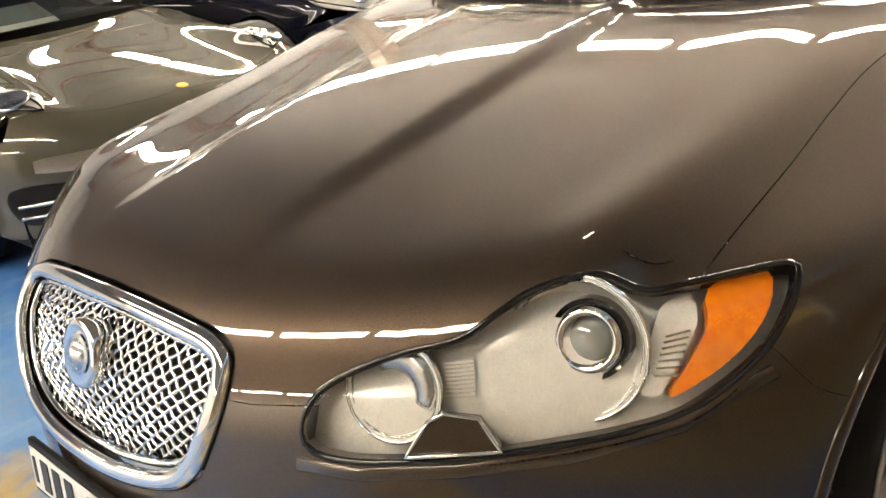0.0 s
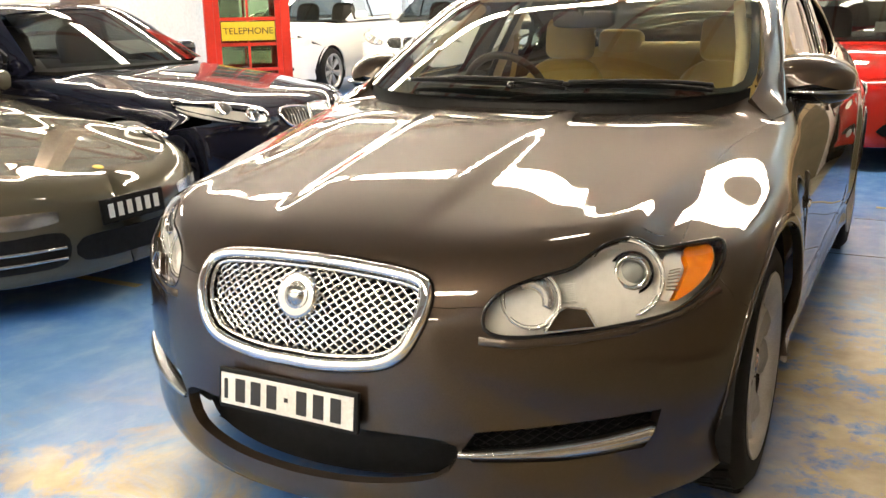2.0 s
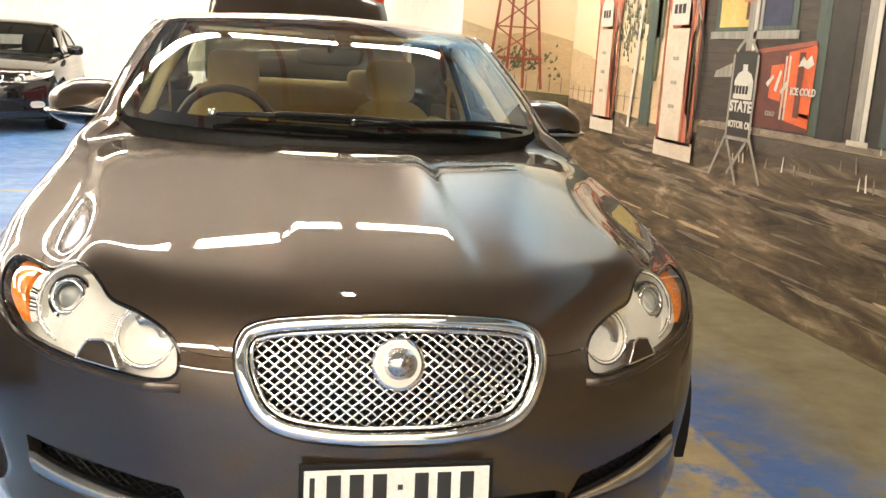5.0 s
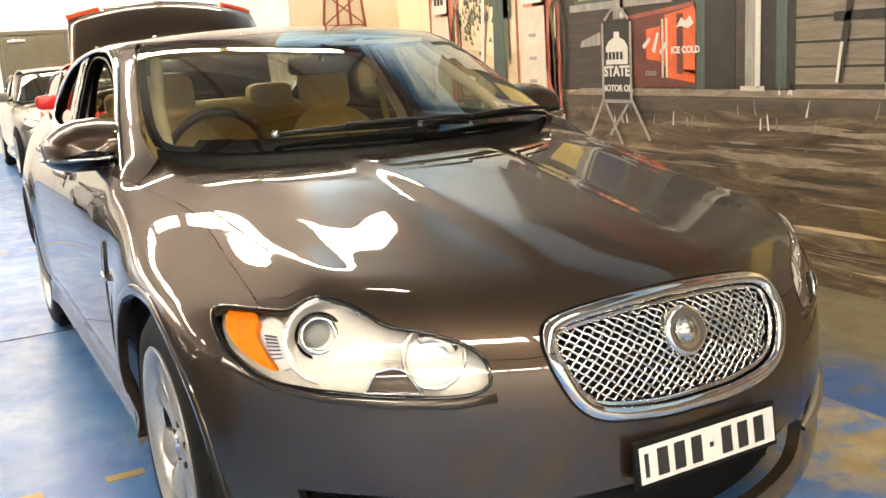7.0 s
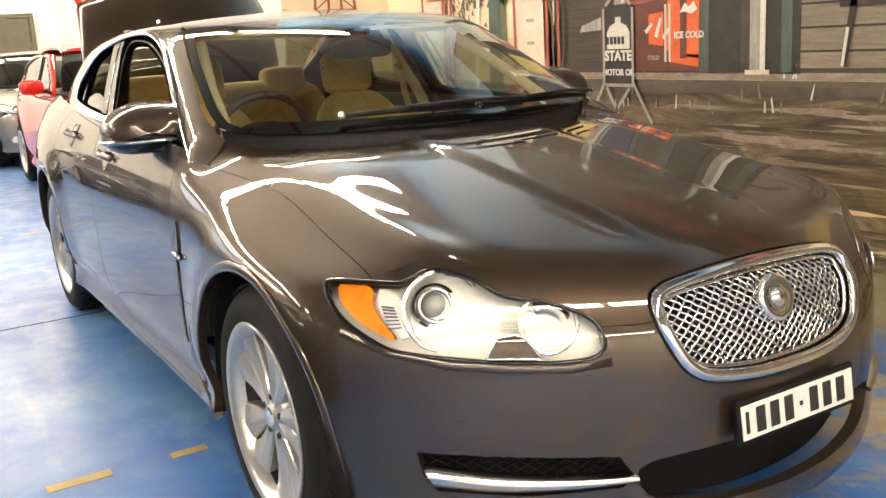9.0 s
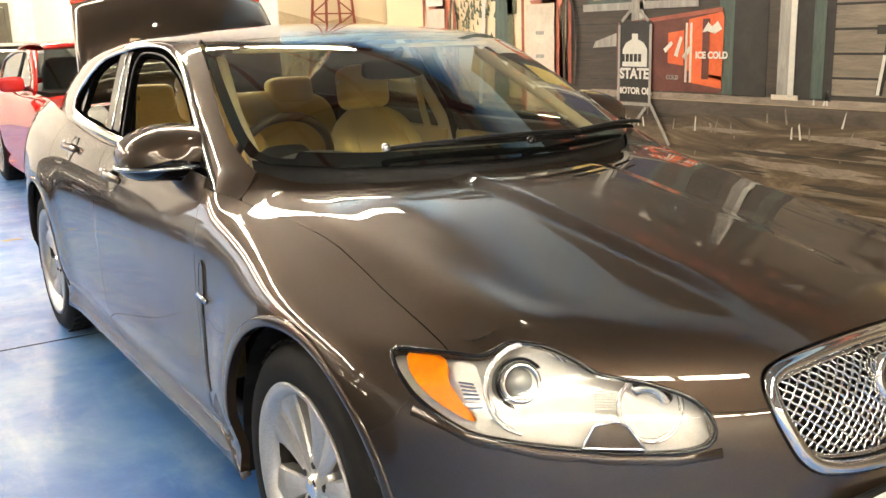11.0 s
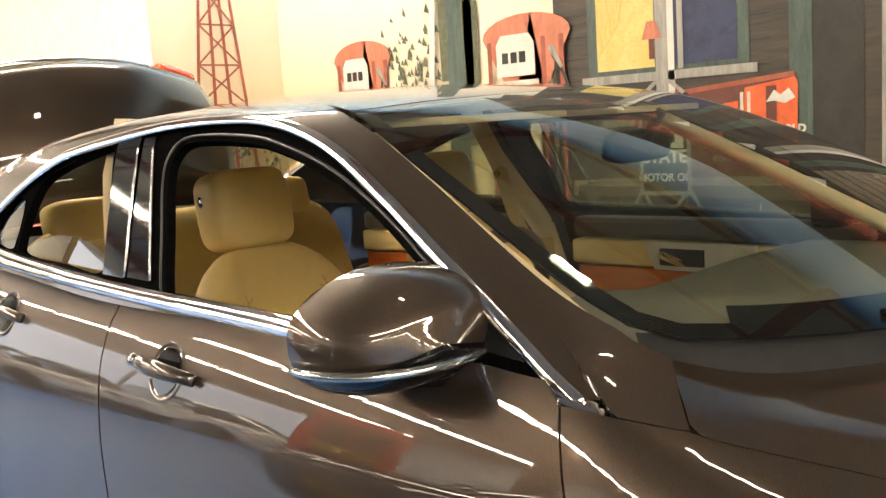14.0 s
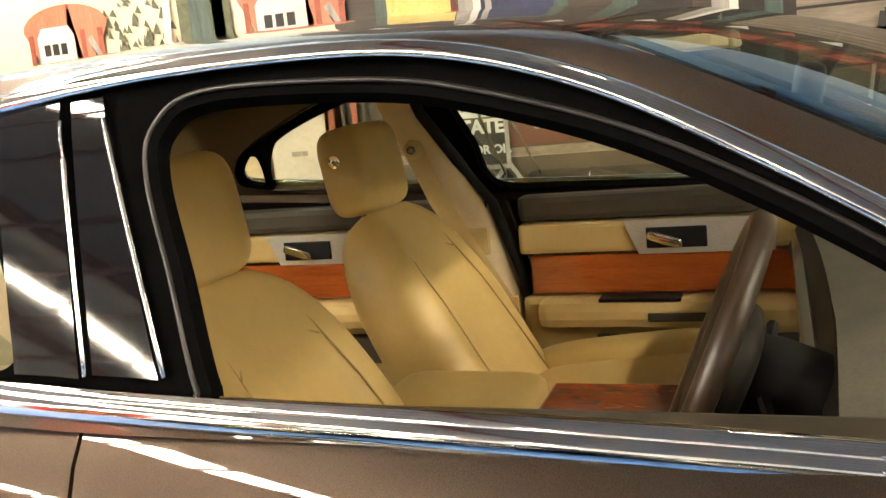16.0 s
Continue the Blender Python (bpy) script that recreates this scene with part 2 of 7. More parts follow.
def panel(name, made, mat, parent=None, label=""):
    """One mesh object from one or more skins."""
    if isinstance(made, tuple):
        made = [made]
    verts, faces, corner = [], [], []
    for v, f, n in made:
        k = len(verts)
        verts += [tuple(q) for q in v]
        faces += [tuple(int(i) + k for i in q) for q in f]
        corner += [c for q in n for c in q]
    me = bpy.data.meshes.new(name)
    me.from_pydata(verts, [], faces)
    me.shade_smooth()
    me.normals_split_custom_set(corner)
    me.materials.append(mat)
    ob = new(name, me)
    ob.visible_shadow = mat.name not in ("green_tinted_glass", "lamp_lens")
    ob.parent = parent
    return tagged(ob, label)


def flipped(points):
    return np.array(points, float) * (-1, 1, 1)
# ---- shapes of car bodies ----
def spline(*knots):
    """A natural cubic through the knots (place, value), carried on straight at both ends."""
    xs, ys = np.array(knots, float).T
    n, h = len(xs), np.diff(xs)
    a, b = np.eye(n), np.zeros(n)
    for i in range(1, n - 1):
        a[i, i - 1:i + 2] = h[i - 1], 2 * (h[i - 1] + h[i]), h[i]
        b[i] = 3 * ((ys[i + 1] - ys[i]) / h[i] - (ys[i] - ys[i - 1]) / h[i - 1])
    c = np.linalg.solve(a, b)
    d = np.diff(c) / (3 * h)
    s = np.diff(ys) / h - h * (2 * c[:-1] + c[1:]) / 3
    end = s[-1] + 2 * c[-2] * h[-1] + 3 * d[-1] * h[-1] ** 2

    def value(x):
        x = np.asarray(x, float)
        i = np.clip(np.searchsorted(xs, x) - 1, 0, n - 2)
        u = np.clip(x, xs[0], xs[-1]) - xs[i]
        return ys[i] + s[i] * u + c[i] * u ** 2 + d[i] * u ** 3 + np.where(x < xs[0], s[0] * (x - xs[0]), 0) + np.where(x > xs[-1], end * (x - xs[-1]), 0)
    return value


def smax(a, b, k):
    return np.maximum(a, b) + np.maximum(k - np.abs(a - b), 0) ** 3 / (6 * k * k)


def smin(a, b, k):
    return -smax(-a, -b, k)


def step(a, b, x):
    u = np.clip((x - a) / (b - a), 0, 1)
    return u * u * u * (u * (6 * u - 15) + 10)


class Saloon:
    """The big saloon. x to its left, y from the nose to the tail, z up; a point is inside where the value is below 0."""
    top = staticmethod(spline((0.0, 0.72), (0.12, 0.783), (0.3, 0.840), (0.6, 0.900), (0.9, 0.954), (1.2, 0.995), (1.4, 1.010), (1.5, 1.030), (1.6, 1.075), (1.75, 1.105), (2.2, 1.115), (3.6, 1.14), (4.3, 1.15), (4.8, 1.12), (4.96, 1.09)))
    wide = staticmethod(spline((-0.1, 0.72), (0.2, 0.80), (0.45, 0.865), (0.7, 0.900), (1.0, 0.922), (1.5, 0.930), (2.4, 0.932), (3.2, 0.936), (3.84, 0.932), (4.4, 0.895), (4.96, 0.80)))
    flank = staticmethod(spline((0.12, -0.085), (0.19, -0.040), (0.235, -0.024), (0.28, -0.036), (0.36, -0.022), (0.55, -0.002), (0.68, 0.0), (0.80, -0.008), (0.9, -0.034), (1.0, -0.085), (1.1, -0.16)))
    rake = staticmethod(spline((0.15, 0.05), (0.2, 0.012), (0.25, 0.0), (0.33, 0.001), (0.41, 0.0), (0.5, 0.002), (0.55, 0.006), (0.62, 0.018), (0.67, 0.034), (0.72, 0.062), (0.80, 0.12), (0.9, 0.21)))
    pillar = staticmethod(spline((1.0, 0.795), (1.35, 0.800), (1.8, 0.815), (2.4, 0.832), (3.2, 0.83), (3.8, 0.79), (4.4, 0.70)))
    roof = staticmethod(spline((1.9, 1.335), (2.1, 1.385), (2.4, 1.425), (2.8, 1.438), (3.2, 1.42), (3.6, 1.365), (4.0, 1.26), (4.4, 1.12)))

    ridge = staticmethod(spline((0.0, 0.030), (0.5, 0.030), (0.75, 0.021), (1.0, 0.015), (1.25, 0.010), (1.5, 0.0), (5.0, 0.0)))

    def lower(self, x, y, z):
        ax = np.abs(x)
        side = ax - self.wide(y) - self.flank(z)
        for hub, flare in ((0.945, 0.024), (3.845, 0.018)):
            far = np.sqrt((y - hub) ** 2 + (z - 0.345) ** 2) + 0.5 * np.maximum(0.33 - z, 0)
            side = side - flare * np.exp(-((np.maximum(far - 0.42, 0) / 0.125) ** 2))
        front = 0.02 + 0.626 * (ax + 1e-6) ** 2.2 + self.rake(z) - y
        rear = y - 4.94 + 0.30 * ax ** 2.5
        bulge = 0.012 * step(0.08, 0.60, y) * (1 - step(0, 0.085, ax - 0.155 - 0.03 * y))
        crest = ax - 0.650 - 0.066 * (y - 0.5)
        pod = self.ridge(y) * np.where(crest > 0, np.exp(-(crest / 0.062) ** 2), 0.55 * np.exp(-(crest / 0.062) ** 2) + 0.45 * np.exp(-(crest / 0.17) ** 2))
        lid = z - (self.top(y) - (0.10 - 0.055 * step(0.7, 1.5, y)) * ax ** 2 - 0.05 * step(0.45, 0.95, ax) * (1 - 0.75 * step(1.0, 1.75, y)) + bulge + pod - 0.015)
        return smax(smax(side, lid, 0.10), smax(front, rear, 0.02), 0.13)

    def cabin(self, x, y, z):
        ax = np.abs(x)
        side = ax - (self.pillar(y) - 0.36 * (z - 1.03) - 0.16 * np.maximum(z - 1.15, 0) ** 2)
        screen = 1.005 + 0.535 * (y - 1.20 - 0.52 * ax ** 2 - 0.12 * ax ** 4) - 0.09 * np.maximum(y - 1.3, 0) ** 2
        crown = smin(screen, self.roof(y) - 0.10 * ax ** 2, 0.05)
        return smax(side, z - crown, 0.09)


def land(shape, chart, d):
    """Points at chart places (a, b), seen along d from outside, where they meet the shape, with their outward normals."""
    d = np.array(d, float) / np.linalg.norm(d)
    e1 = np.cross((0, 0, 1) if abs(d[2]) < 0.9 else (0, 1, 0), d)
    e1 /= np.linalg.norm(e1)
    e2 = np.cross(d, e1)
    base = chart[:, :1] * e1 + chart[:, 1:] * e2
    at = lambda t: shape(*(base + t[:, None] * d).T)
    ts = np.arange(6.2, -6.2, -0.06)
    hi = np.full(len(base), ts[0])
    lo = np.full(len(base), np.nan)
    for t in ts[1:]:
        inside = (at(np.full(len(base), t)) < 0) & np.isnan(lo)
        lo[inside] = t
        hi[inside] = t + 0.06
    lo = np.where(np.isnan(lo), 0.0, lo)
    for _ in range(22):
        mid = (lo + hi) / 2
        inside = at(mid) < 0
        lo, hi = np.where(inside, mid, lo), np.where(inside, hi, mid)
    p = base + hi[:, None] * d
    return p, slope(shape, p)


def slope(shape, p):
    g = np.stack([shape(*(p + h).T) - shape(*(p - h).T) for h in np.eye(3) * 1e-3], 1)
    return g / np.maximum(np.linalg.norm(g, axis=1, keepdims=True), 1e-9)


def chart_of(p, d):
    d = np.array(d, float) / np.linalg.norm(d)
    e1 = np.cross((0, 0, 1) if abs(d[2]) < 0.9 else (0, 1, 0), d)
    e1 /= np.linalg.norm(e1)
    return np.stack([p @ e1, p @ np.cross(d, e1)], 1)


def smooth_line(points, gap=0.02, closed=False, sharp=False):
    """A curve through the points (Catmull-Rom), or straight runs, cut into even pieces."""
    p = np.array(points, float)
    out = []
    n = len(p)
    for i in range(n if closed else n - 1):
        a, b = p[i], p[(i + 1) % n]
        before = p[i - 1] if closed or i else a
        after = p[(i + 2) % n] if closed or i + 2 < n else b
        k = max(1, int(np.linalg.norm(b - a) / gap))
        for u in np.arange(k) / k:
            if sharp:
                out.append(a + (b - a) * u)
            else:
                out.append(0.5 * (2 * a + (b - before) * u + (2 * before - 5 * a + 4 * b - after) * u * u + (3 * a - before - 3 * b + after) * u ** 3))
    if not closed:
        out.append(p[-1])
    return np.array(out)


def settle(shape, line, axis=None):
    """The line moved onto the shape, along its slope or along one axis."""
    p = np.array(line, float)
    for _ in range(12):
        f = shape(*p.T)
        g = np.stack([shape(*(p + h).T) - shape(*(p - h).T) for h in np.eye(3) * 1e-3], 1) / 2e-3
        if axis is not None:
            g = g * np.eye(3)[axis]
        p = p - np.clip(f / np.maximum(np.sum(g * g, 1), 0.05), -0.03, 0.03)[:, None] * g
    return p

# ---- the hall ----
def floor_material():
    m = material("painted_concrete", (0.05, 0.13, 0.36), 0.25, 0.0, Coat_Weight=0.10, Coat_Roughness=0.12)
    wear = noise_node(m, 1.1, 6, 0.62, warp=0.6)
    blue = ramp(m, wear, (0.25, (0.02, 0.075, 0.30)), (0.45, (0.05, 0.16, 0.45)), (0.6, (0.11, 0.235, 0.47)), (0.78, (0.25, 0.36, 0.50)))
    scuff = ramp(m, noise_node(m, 5, 5, 0.7, (1, 0.35, 1)), (0.52, (0, 0, 0)), (0.75, (1, 1, 1)))
    col = mix(m, mix(m, 0.38, (0, 0, 0), scuff), blue, (0.36, 0.44, 0.52))
    # bare concrete beside the painted wall, a hard paint edge, worn tan patches
    t, n = m.node_tree, m.node_tree.nodes
    geo, sep = n.new("ShaderNodeNewGeometry"), n.new("ShaderNodeSeparateXYZ")
    t.links.new(geo.outputs["Position"], sep.inputs["Vector"])

    def band(value, lo, hi, waver, amount):
        """0 below lo, 1 above hi, its edge made uneven."""
        add, rng = n.new("ShaderNodeMath"), n.new("ShaderNodeMapRange")
        add.operation = "MULTIPLY_ADD"
        t.links.new(waver, add.inputs[0])
        add.inputs[1].default_value = amount
        t.links.new(value, add.inputs[2])
        t.links.new(add.outputs["Value"], rng.inputs["Value"])
        rng.inputs["From Min"].default_value, rng.inputs["From Max"].default_value = lo + 0.5 * amount, hi + 0.5 * amount
        return rng.outputs["Result"]

    def both_of(a, b):
        x = n.new("ShaderNodeMath")
        x.operation = "MULTIPLY"
        t.links.new(a, x.inputs[0]), t.links.new(b, x.inputs[1])
        return x.outputs["Value"]

    broad, fine = noise_node(m, 1.3, 5, 0.6), noise_node(m, 6, 6, 0.7)
    X, Y = sep.outputs["X"], sep.outputs["Y"]
    tan = ramp(m, noise_node(m, 4, 6, 0.65), (0.3, (0.24, 0.18, 0.085)), (0.55, (0.38, 0.30, 0.16)), (0.75, (0.48, 0.42, 0.28)))
    worn = both_of(both_of(band(X, 0.55, 0.95, broad, 1.6), band(Y, 3.6, 2.2, broad, 1.5)), ramp(m, fine, (0.38, (0, 0, 0)), (0.52, (1, 1, 1))))
    spots = both_of(both_of(band(Y, 0.9, 0.2, broad, 1.0), band(X, -1.6, -0.9, broad, 1.0)), ramp(m, noise_node(m, 2.4, 6, 0.65, warp=0.5), (0.50, (0, 0, 0)), (0.60, (1, 1, 1))))
    col = mix(m, spots, mix(m, worn, col, tan), tan)
    concrete = ramp(m, noise_node(m, 3, 6, 0.65), (0.28, (0.135, 0.118, 0.068)), (0.5, (0.205, 0.180, 0.110)), (0.72, (0.27, 0.245, 0.165)))
    spill = both_of(both_of(band(X, 1.95, 1.55, broad, 0.7), band(Y, 2.3, 1.6, broad, 0.8)), ramp(m, fine, (0.36, (0, 0, 0)), (0.50, (1, 1, 1))))
    east = mix(m, spill, concrete, (0.045, 0.12, 0.34))
    put(m, "Base Color", mix(m, band(X, 1.315, 1.335, fine, 0.05), col, east))
    put(m, "Roughness", ramp(m, noise_node(m, 7, 4, 0.6), (0.3, (0.30, 0.30, 0.30)), (0.8, (0.55, 0.55, 0.55))))
    bump(m, noise_node(m, 60, 3, 0.6), 0.12, 0.002)
    return m


FLOOR = floor_material()
PLASTER = mottled("white_painted_wall", (0.74, 0.71, 0.65), (0.80, 0.77, 0.71), 1.5, 0.6, rise=0.001)
ROOF = mottled("pale_roof_sheet", (0.26, 0.24, 0.195), (0.32, 0.295, 0.24), 2, 0.6)
STEEL = mottled("red_oxide_steel", (0.16, 0.055, 0.04), (0.22, 0.08, 0.055), 4, 0.55)
LIGHT = material("fluorescent_tube", (1, 1, 1), 0.5, 0.0, Emission_Color=(1.0, 0.86, 0.655, 1), Emission_Strength=TUBE)
WHITE = mottled("white_enamel", (0.75, 0.75, 0.73), (0.8, 0.8, 0.78), 8, 0.3)
# glows by itself, in place of daylight beyond the doorway
OUT = material("glowing_daylight", (0.8, 0.8, 0.8), 0.9, 0.0, Emission_Color=(1.0, 1.0, 1.0, 1), Emission_Strength=2.2)

X0, X1, Y0, Y1, TOP = -14.0, 2.54, -9.0, 17.0, 4.6
CORNER_X, CORNER_Y = 1.5, 6.45


def structure(name, bm, mat, label, category):
    return tagged(part(name, bm, mat), label, category, kind="structure")


structure("floor", boxed(X0 - 4, X1 + 0.3, Y0 - 0.3, Y1 + 12, -0.2, 0.0), FLOOR, "glossy blue painted concrete floor, worn and stained", "floor")
structure("wall_east", boxed(X1 + 0.006, X1 + 0.25, Y0, CORNER_Y, 0, TOP), PLASTER, "white painted wall that carries the mural", "wall")
structure("wall_return", boxed(CORNER_X, X1 + 0.25, CORNER_Y + 0.006, Y1, 0, TOP), PLASTER, "white painted block of wall at the end of the mural", "wall")
structure("wall_south", boxed(X0, X1 + 0.25, Y0 - 0.25, Y0, 0, TOP), PLASTER, "plain white painted wall", "wall")
structure("wall_west", boxed(X0 - 0.25, X0, Y0, Y1, 0, TOP), PLASTER, "plain white painted wall", "wall")
bm = boxed(-6.2, X1 + 0.25, Y1, Y1 + 0.25, 0, TOP)
box(bm, X0, -6.2, Y1, Y1 + 0.25, 4.2, TOP)
structure("wall_north", bm, PLASTER, "white painted wall with a wide open doorway", "wall")
structure("ceiling", boxed(X0, X1 + 0.25, Y0, Y1, TOP, TOP + 0.1), ROOF, "pale sheeted roof over dark steel beams", "ceiling")
for i, y in enumerate((-7, -4.4, -1.8, 0.8, 3.4, 6.0, 8.6, 11.2, 13.8, 16.4)):
    bm = boxed(X0, X1, y - 0.05, y + 0.05, TOP - 0.02, TOP - 0.002)
    box(bm, X0, X1, y - 0.02, y + 0.02, TOP - 0.16, TOP - 0.02)
    box(bm, X0, X1, y - 0.05, y + 0.05, TOP - 0.18, TOP - 0.16)
    structure("beam", bm, STEEL, "red-brown steel roof beam", "beam")
for k in range(13):
    x = X0 + 0.9 + 1.27 * k
    bm = boxed(x - 0.04, x + 0.04, Y0, Y1, TOP - 0.235, TOP - 0.185)
    structure("purlin", bm, STEEL, "red-brown steel bar across the roof beams", "purlin")
# self-lit board added behind the opening to stand for the daylight outside
structure("backdrop", boxed(-30, 6, Y1 + 11.5, Y1 + 11.7, -0.5, 12), OUT, "glowing board that stands in for bright daylight outside the open doorway", "backdrop")
bm = boxed(-6.32, -6.18, Y1 - 0.12, Y1 - 0.004, 0, 4.2)
structure("door_post", bm, mottled("brown_steel", (0.12, 0.075, 0.05), (0.17, 0.11, 0.08), 5, 0.6), "brown steel post at the doorway", "post")
structure("door_post", boxed(-9.45, -9.35, Y1 + 0.05, Y1 + 0.15, 0, 4.2), SATIN, "thin grey post in the doorway", "post")


def strip_light(x, y, long=1.45):
    t = thing("strip_light", "white fluorescent strip light under the roof", "ceiling light", pose(x, y, TOP - 0.30), "strip lights")
    part("housing", boxed(-long / 2, long / 2, -0.15, 0.15, 0.03, 0.10, 0.008), WHITE, t)
    part("diffuser", boxed(-long / 2 + 0.02, long / 2 - 0.02, -0.135, 0.135, -0.02, 0.028, 0.012), LIGHT, t)
    for k in (-1, 1):
        part("hanger", boxed(k * long / 3 - 0.01, k * long / 3 + 0.01, -0.01, 0.01, 0.10, 0.30), STEEL, t)
    return t


lamp = strip_light(-11.6, 4.6)
# the last row, at y 15.2, is made up to brighten the back wall
ROWS = ((-7.6, -11.6, 2.0), (-2.4, -5.8, 2.0), (5.7, -9.98, 1.9), (9.6, -11.6, -4.0), (12.8, -11.6, 1.2), (15.2, -1.0, 0.7))
for y, x0, x1 in ROWS:
    for i in range(int((x1 - x0) / 1.62) + 1):
        copy_thing(lamp, pose(x0 + 1.62 * i, y, TOP - 0.30))
strip_light(0.2, 1.9, 0.14)

door = thing("door_1", "dark olive steel door in the white wall", "door", pose(0.5, Y1 - 0.03, 0), kind="structure")
OLIVE = mottled("olive_door_paint", (0.085, 0.075, 0.05), (0.12, 0.105, 0.07), 4, 0.45)
part("door_leaf", boxed(-0.52, 0.52, -0.02, 0.02, 0.01, 2.02, 0.006), OLIVE, door)
bm = boxed(-0.60, -0.525, -0.03, 0.025, 0, 2.10)
box(bm, 0.525, 0.60, -0.03, 0.025, 0, 2.10)
box(bm, -0.525, 0.525, -0.03, 0.025, 2.03, 2.10)
part("door_frame", bm, OLIVE, door)
part("door_closer", boxed(-0.45, -0.15, -0.07, -0.022, 1.90, 1.96, 0.006), SATIN, door)
part("door_handle", tube([(0.42, -0.022, 1.0), (0.42, -0.07, 1.0), (0.30, -0.07, 1.0)], 0.011, 8), SATIN, door)
structure("column", boxed(-7.45, -7.15, 5.95, 6.25, 0, TOP, 0.01), mottled("brown_column_paint", (0.13, 0.085, 0.06), (0.18, 0.12, 0.085), 3, 0.6), "brown painted steel column", "column")
WORN = mottled("worn_yellow_line", (0.46, 0.31, 0.08), (0.34, 0.28, 0.14), 5, 0.5)
for x0, x1, y in ((-3.0, -0.72, 1.66), (-4.5, -0.6, 6.37), (1.0, 1.5, 5.0)):
    bm = bmesh.new()
    random.seed(int(100 * y))
    x = x0
    while x < x1:
        w = random.uniform(0.1, 0.5)
        box(bm, x, min(x + w, x1), y - random.uniform(0.015, 0.028), y + random.uniform(0.015, 0.028), -0.01, 0.0025)
        x += w + random.uniform(0.0, 0.2)
    structure("floor_line", bm, WORN, "worn yellow bay line on the floor", "floor line")
structure("floor_joint", boxed(-9.0, 1.4, 3.664, 3.672, -0.01, 0.002), BLACK, "dark joint in the concrete floor", "joint")
structure("floor_joint", boxed(0.9, 2.5, 4.60, 4.606, -0.01, 0.002), BLACK, "dark joint in the concrete floor", "joint")

# ---- the big saloon ----
car = Saloon()
saloon = thing("saloon_car", "dark taupe saloon car with chrome mesh grille, boot open", "car")

LAMP = settle(car.lower, smooth_line([(0.430, 0.150, 0.655), (0.436, 0.167, 0.692), (0.460, 0.20, 0.716), (0.52, 0.25, 0.742), (0.578, 0.298, 0.756), (0.605, 0.34, 0.778), (0.634, 0.388, 0.797), (0.682, 0.444, 0.803),
                    (0.732, 0.471, 0.786), (0.77, 0.53, 0.785), (0.834, 0.622, 0.785), (0.853, 0.60, 0.757), (0.851, 0.555, 0.72), (0.838, 0.51, 0.69), (0.80, 0.436, 0.652), (0.75, 0.382, 0.638),
                    (0.68, 0.31, 0.630), (0.60, 0.243, 0.623), (0.50, 0.178, 0.620), (0.446, 0.152, 0.630)], 0.012, True))
LAMP_D = (0.6, -0.75, 0.3)


def nearest(line, p):
    return int(np.argmin(np.sum((line - np.array(p)) ** 2, 1)))


def run(line, a, b):
    """The piece of a closed line from near a on to near b."""
    i, j = nearest(line, a), nearest(line, b)
    return line[i:j + 1] if i <= j else np.concatenate([line[i:], line[:j + 1]])


GRILLE = settle(car.lower, smooth_line([(0, 0.153, 0.767), (0.16, 0.154, 0.763), (0.272, 0.158, 0.750), (0.315, 0.145, 0.728), (0.326, 0.118, 0.683), (0.313, 0.092, 0.630), (0.282, 0.072, 0.575), (0.225, 0.050, 0.543), (0.104, 0.028, 0.528), (0, 0.022, 0.527)], 0.015))
NOTCH = (0.326, 0.118, 0.683)
SHUT = settle(car.lower, smooth_line([(0.764, 0.535, 0.79), (0.757, 0.64, 0.823), (0.750, 0.80, 0.85), (0.742, 0.95, 0.872), (0.742, 1.10, 0.895), (0.770, 1.30, 0.93), (0.812, 1.47, 0.955)], 0.02), 2)
SEAM = settle(car.lower, smooth_line([(0.815, 1.484, 0.958), (0.838, 1.528, 0.966), (0.849, 1.578, 0.970), (0.843, 1.635, 0.968)], 0.015))
SHUT_BACK = settle(car.lower, smooth_line([(0.812, 1.482, 0.958), (0.765, 1.520, 0.988), (0.722, 1.555, 1.012)], 0.015), 2)
NOSE = settle(car.lower, smooth_line([(0.326, 0.118, 0.683), (0.36, 0.125, 0.684), (0.436, 0.160, 0.688)], 0.02))
COWL = np.array([(x, 1.232 + 0.52 * x * x + 0.12 * x ** 4 + 0.36 * x ** 6, 1.0) for x in np.linspace(0.722, 0, 34)])
COWL = settle(car.lower, COWL, 2)
lamp_top, lamp_low = run(LAMP, (0.436, 0.167, 0.692), (0.764, 0.525, 0.785)), run(LAMP, (0.845, 0.535, 0.705), (0.430, 0.150, 0.655))
lamp_out = run(LAMP, (0.77, 0.53, 0.785), (0.845, 0.535, 0.705))
g_top, g_low = GRILLE[:nearest(GRILLE, NOTCH) + 1], GRILLE[nearest(GRILLE, NOTCH):]

half = np.concatenate([g_top, NOSE[1:], lamp_top[1:], SHUT, SHUT_BACK[1:], COWL])
bonnet = panel("bonnet", skin(car.lower, np.concatenate([half, flipped(half)[::-1][1:-1]]), (0, -0.25, 1), 0.0010, 0.025, flange=0.025), PAINT, saloon)

# front bumper, one half and its mirror
WHEEL_Y, WHEEL_Z, ARCH = 0.942, 0.342, 0.403


def arch(y, a0, a1, r=ARCH, x=0.92, n=40):
    return settle(car.lower, np.array([(x, y + r * math.cos(a), WHEEL_Z + r * math.sin(a)) for a in np.radians(np.linspace(a0, a1, n))]), 0)


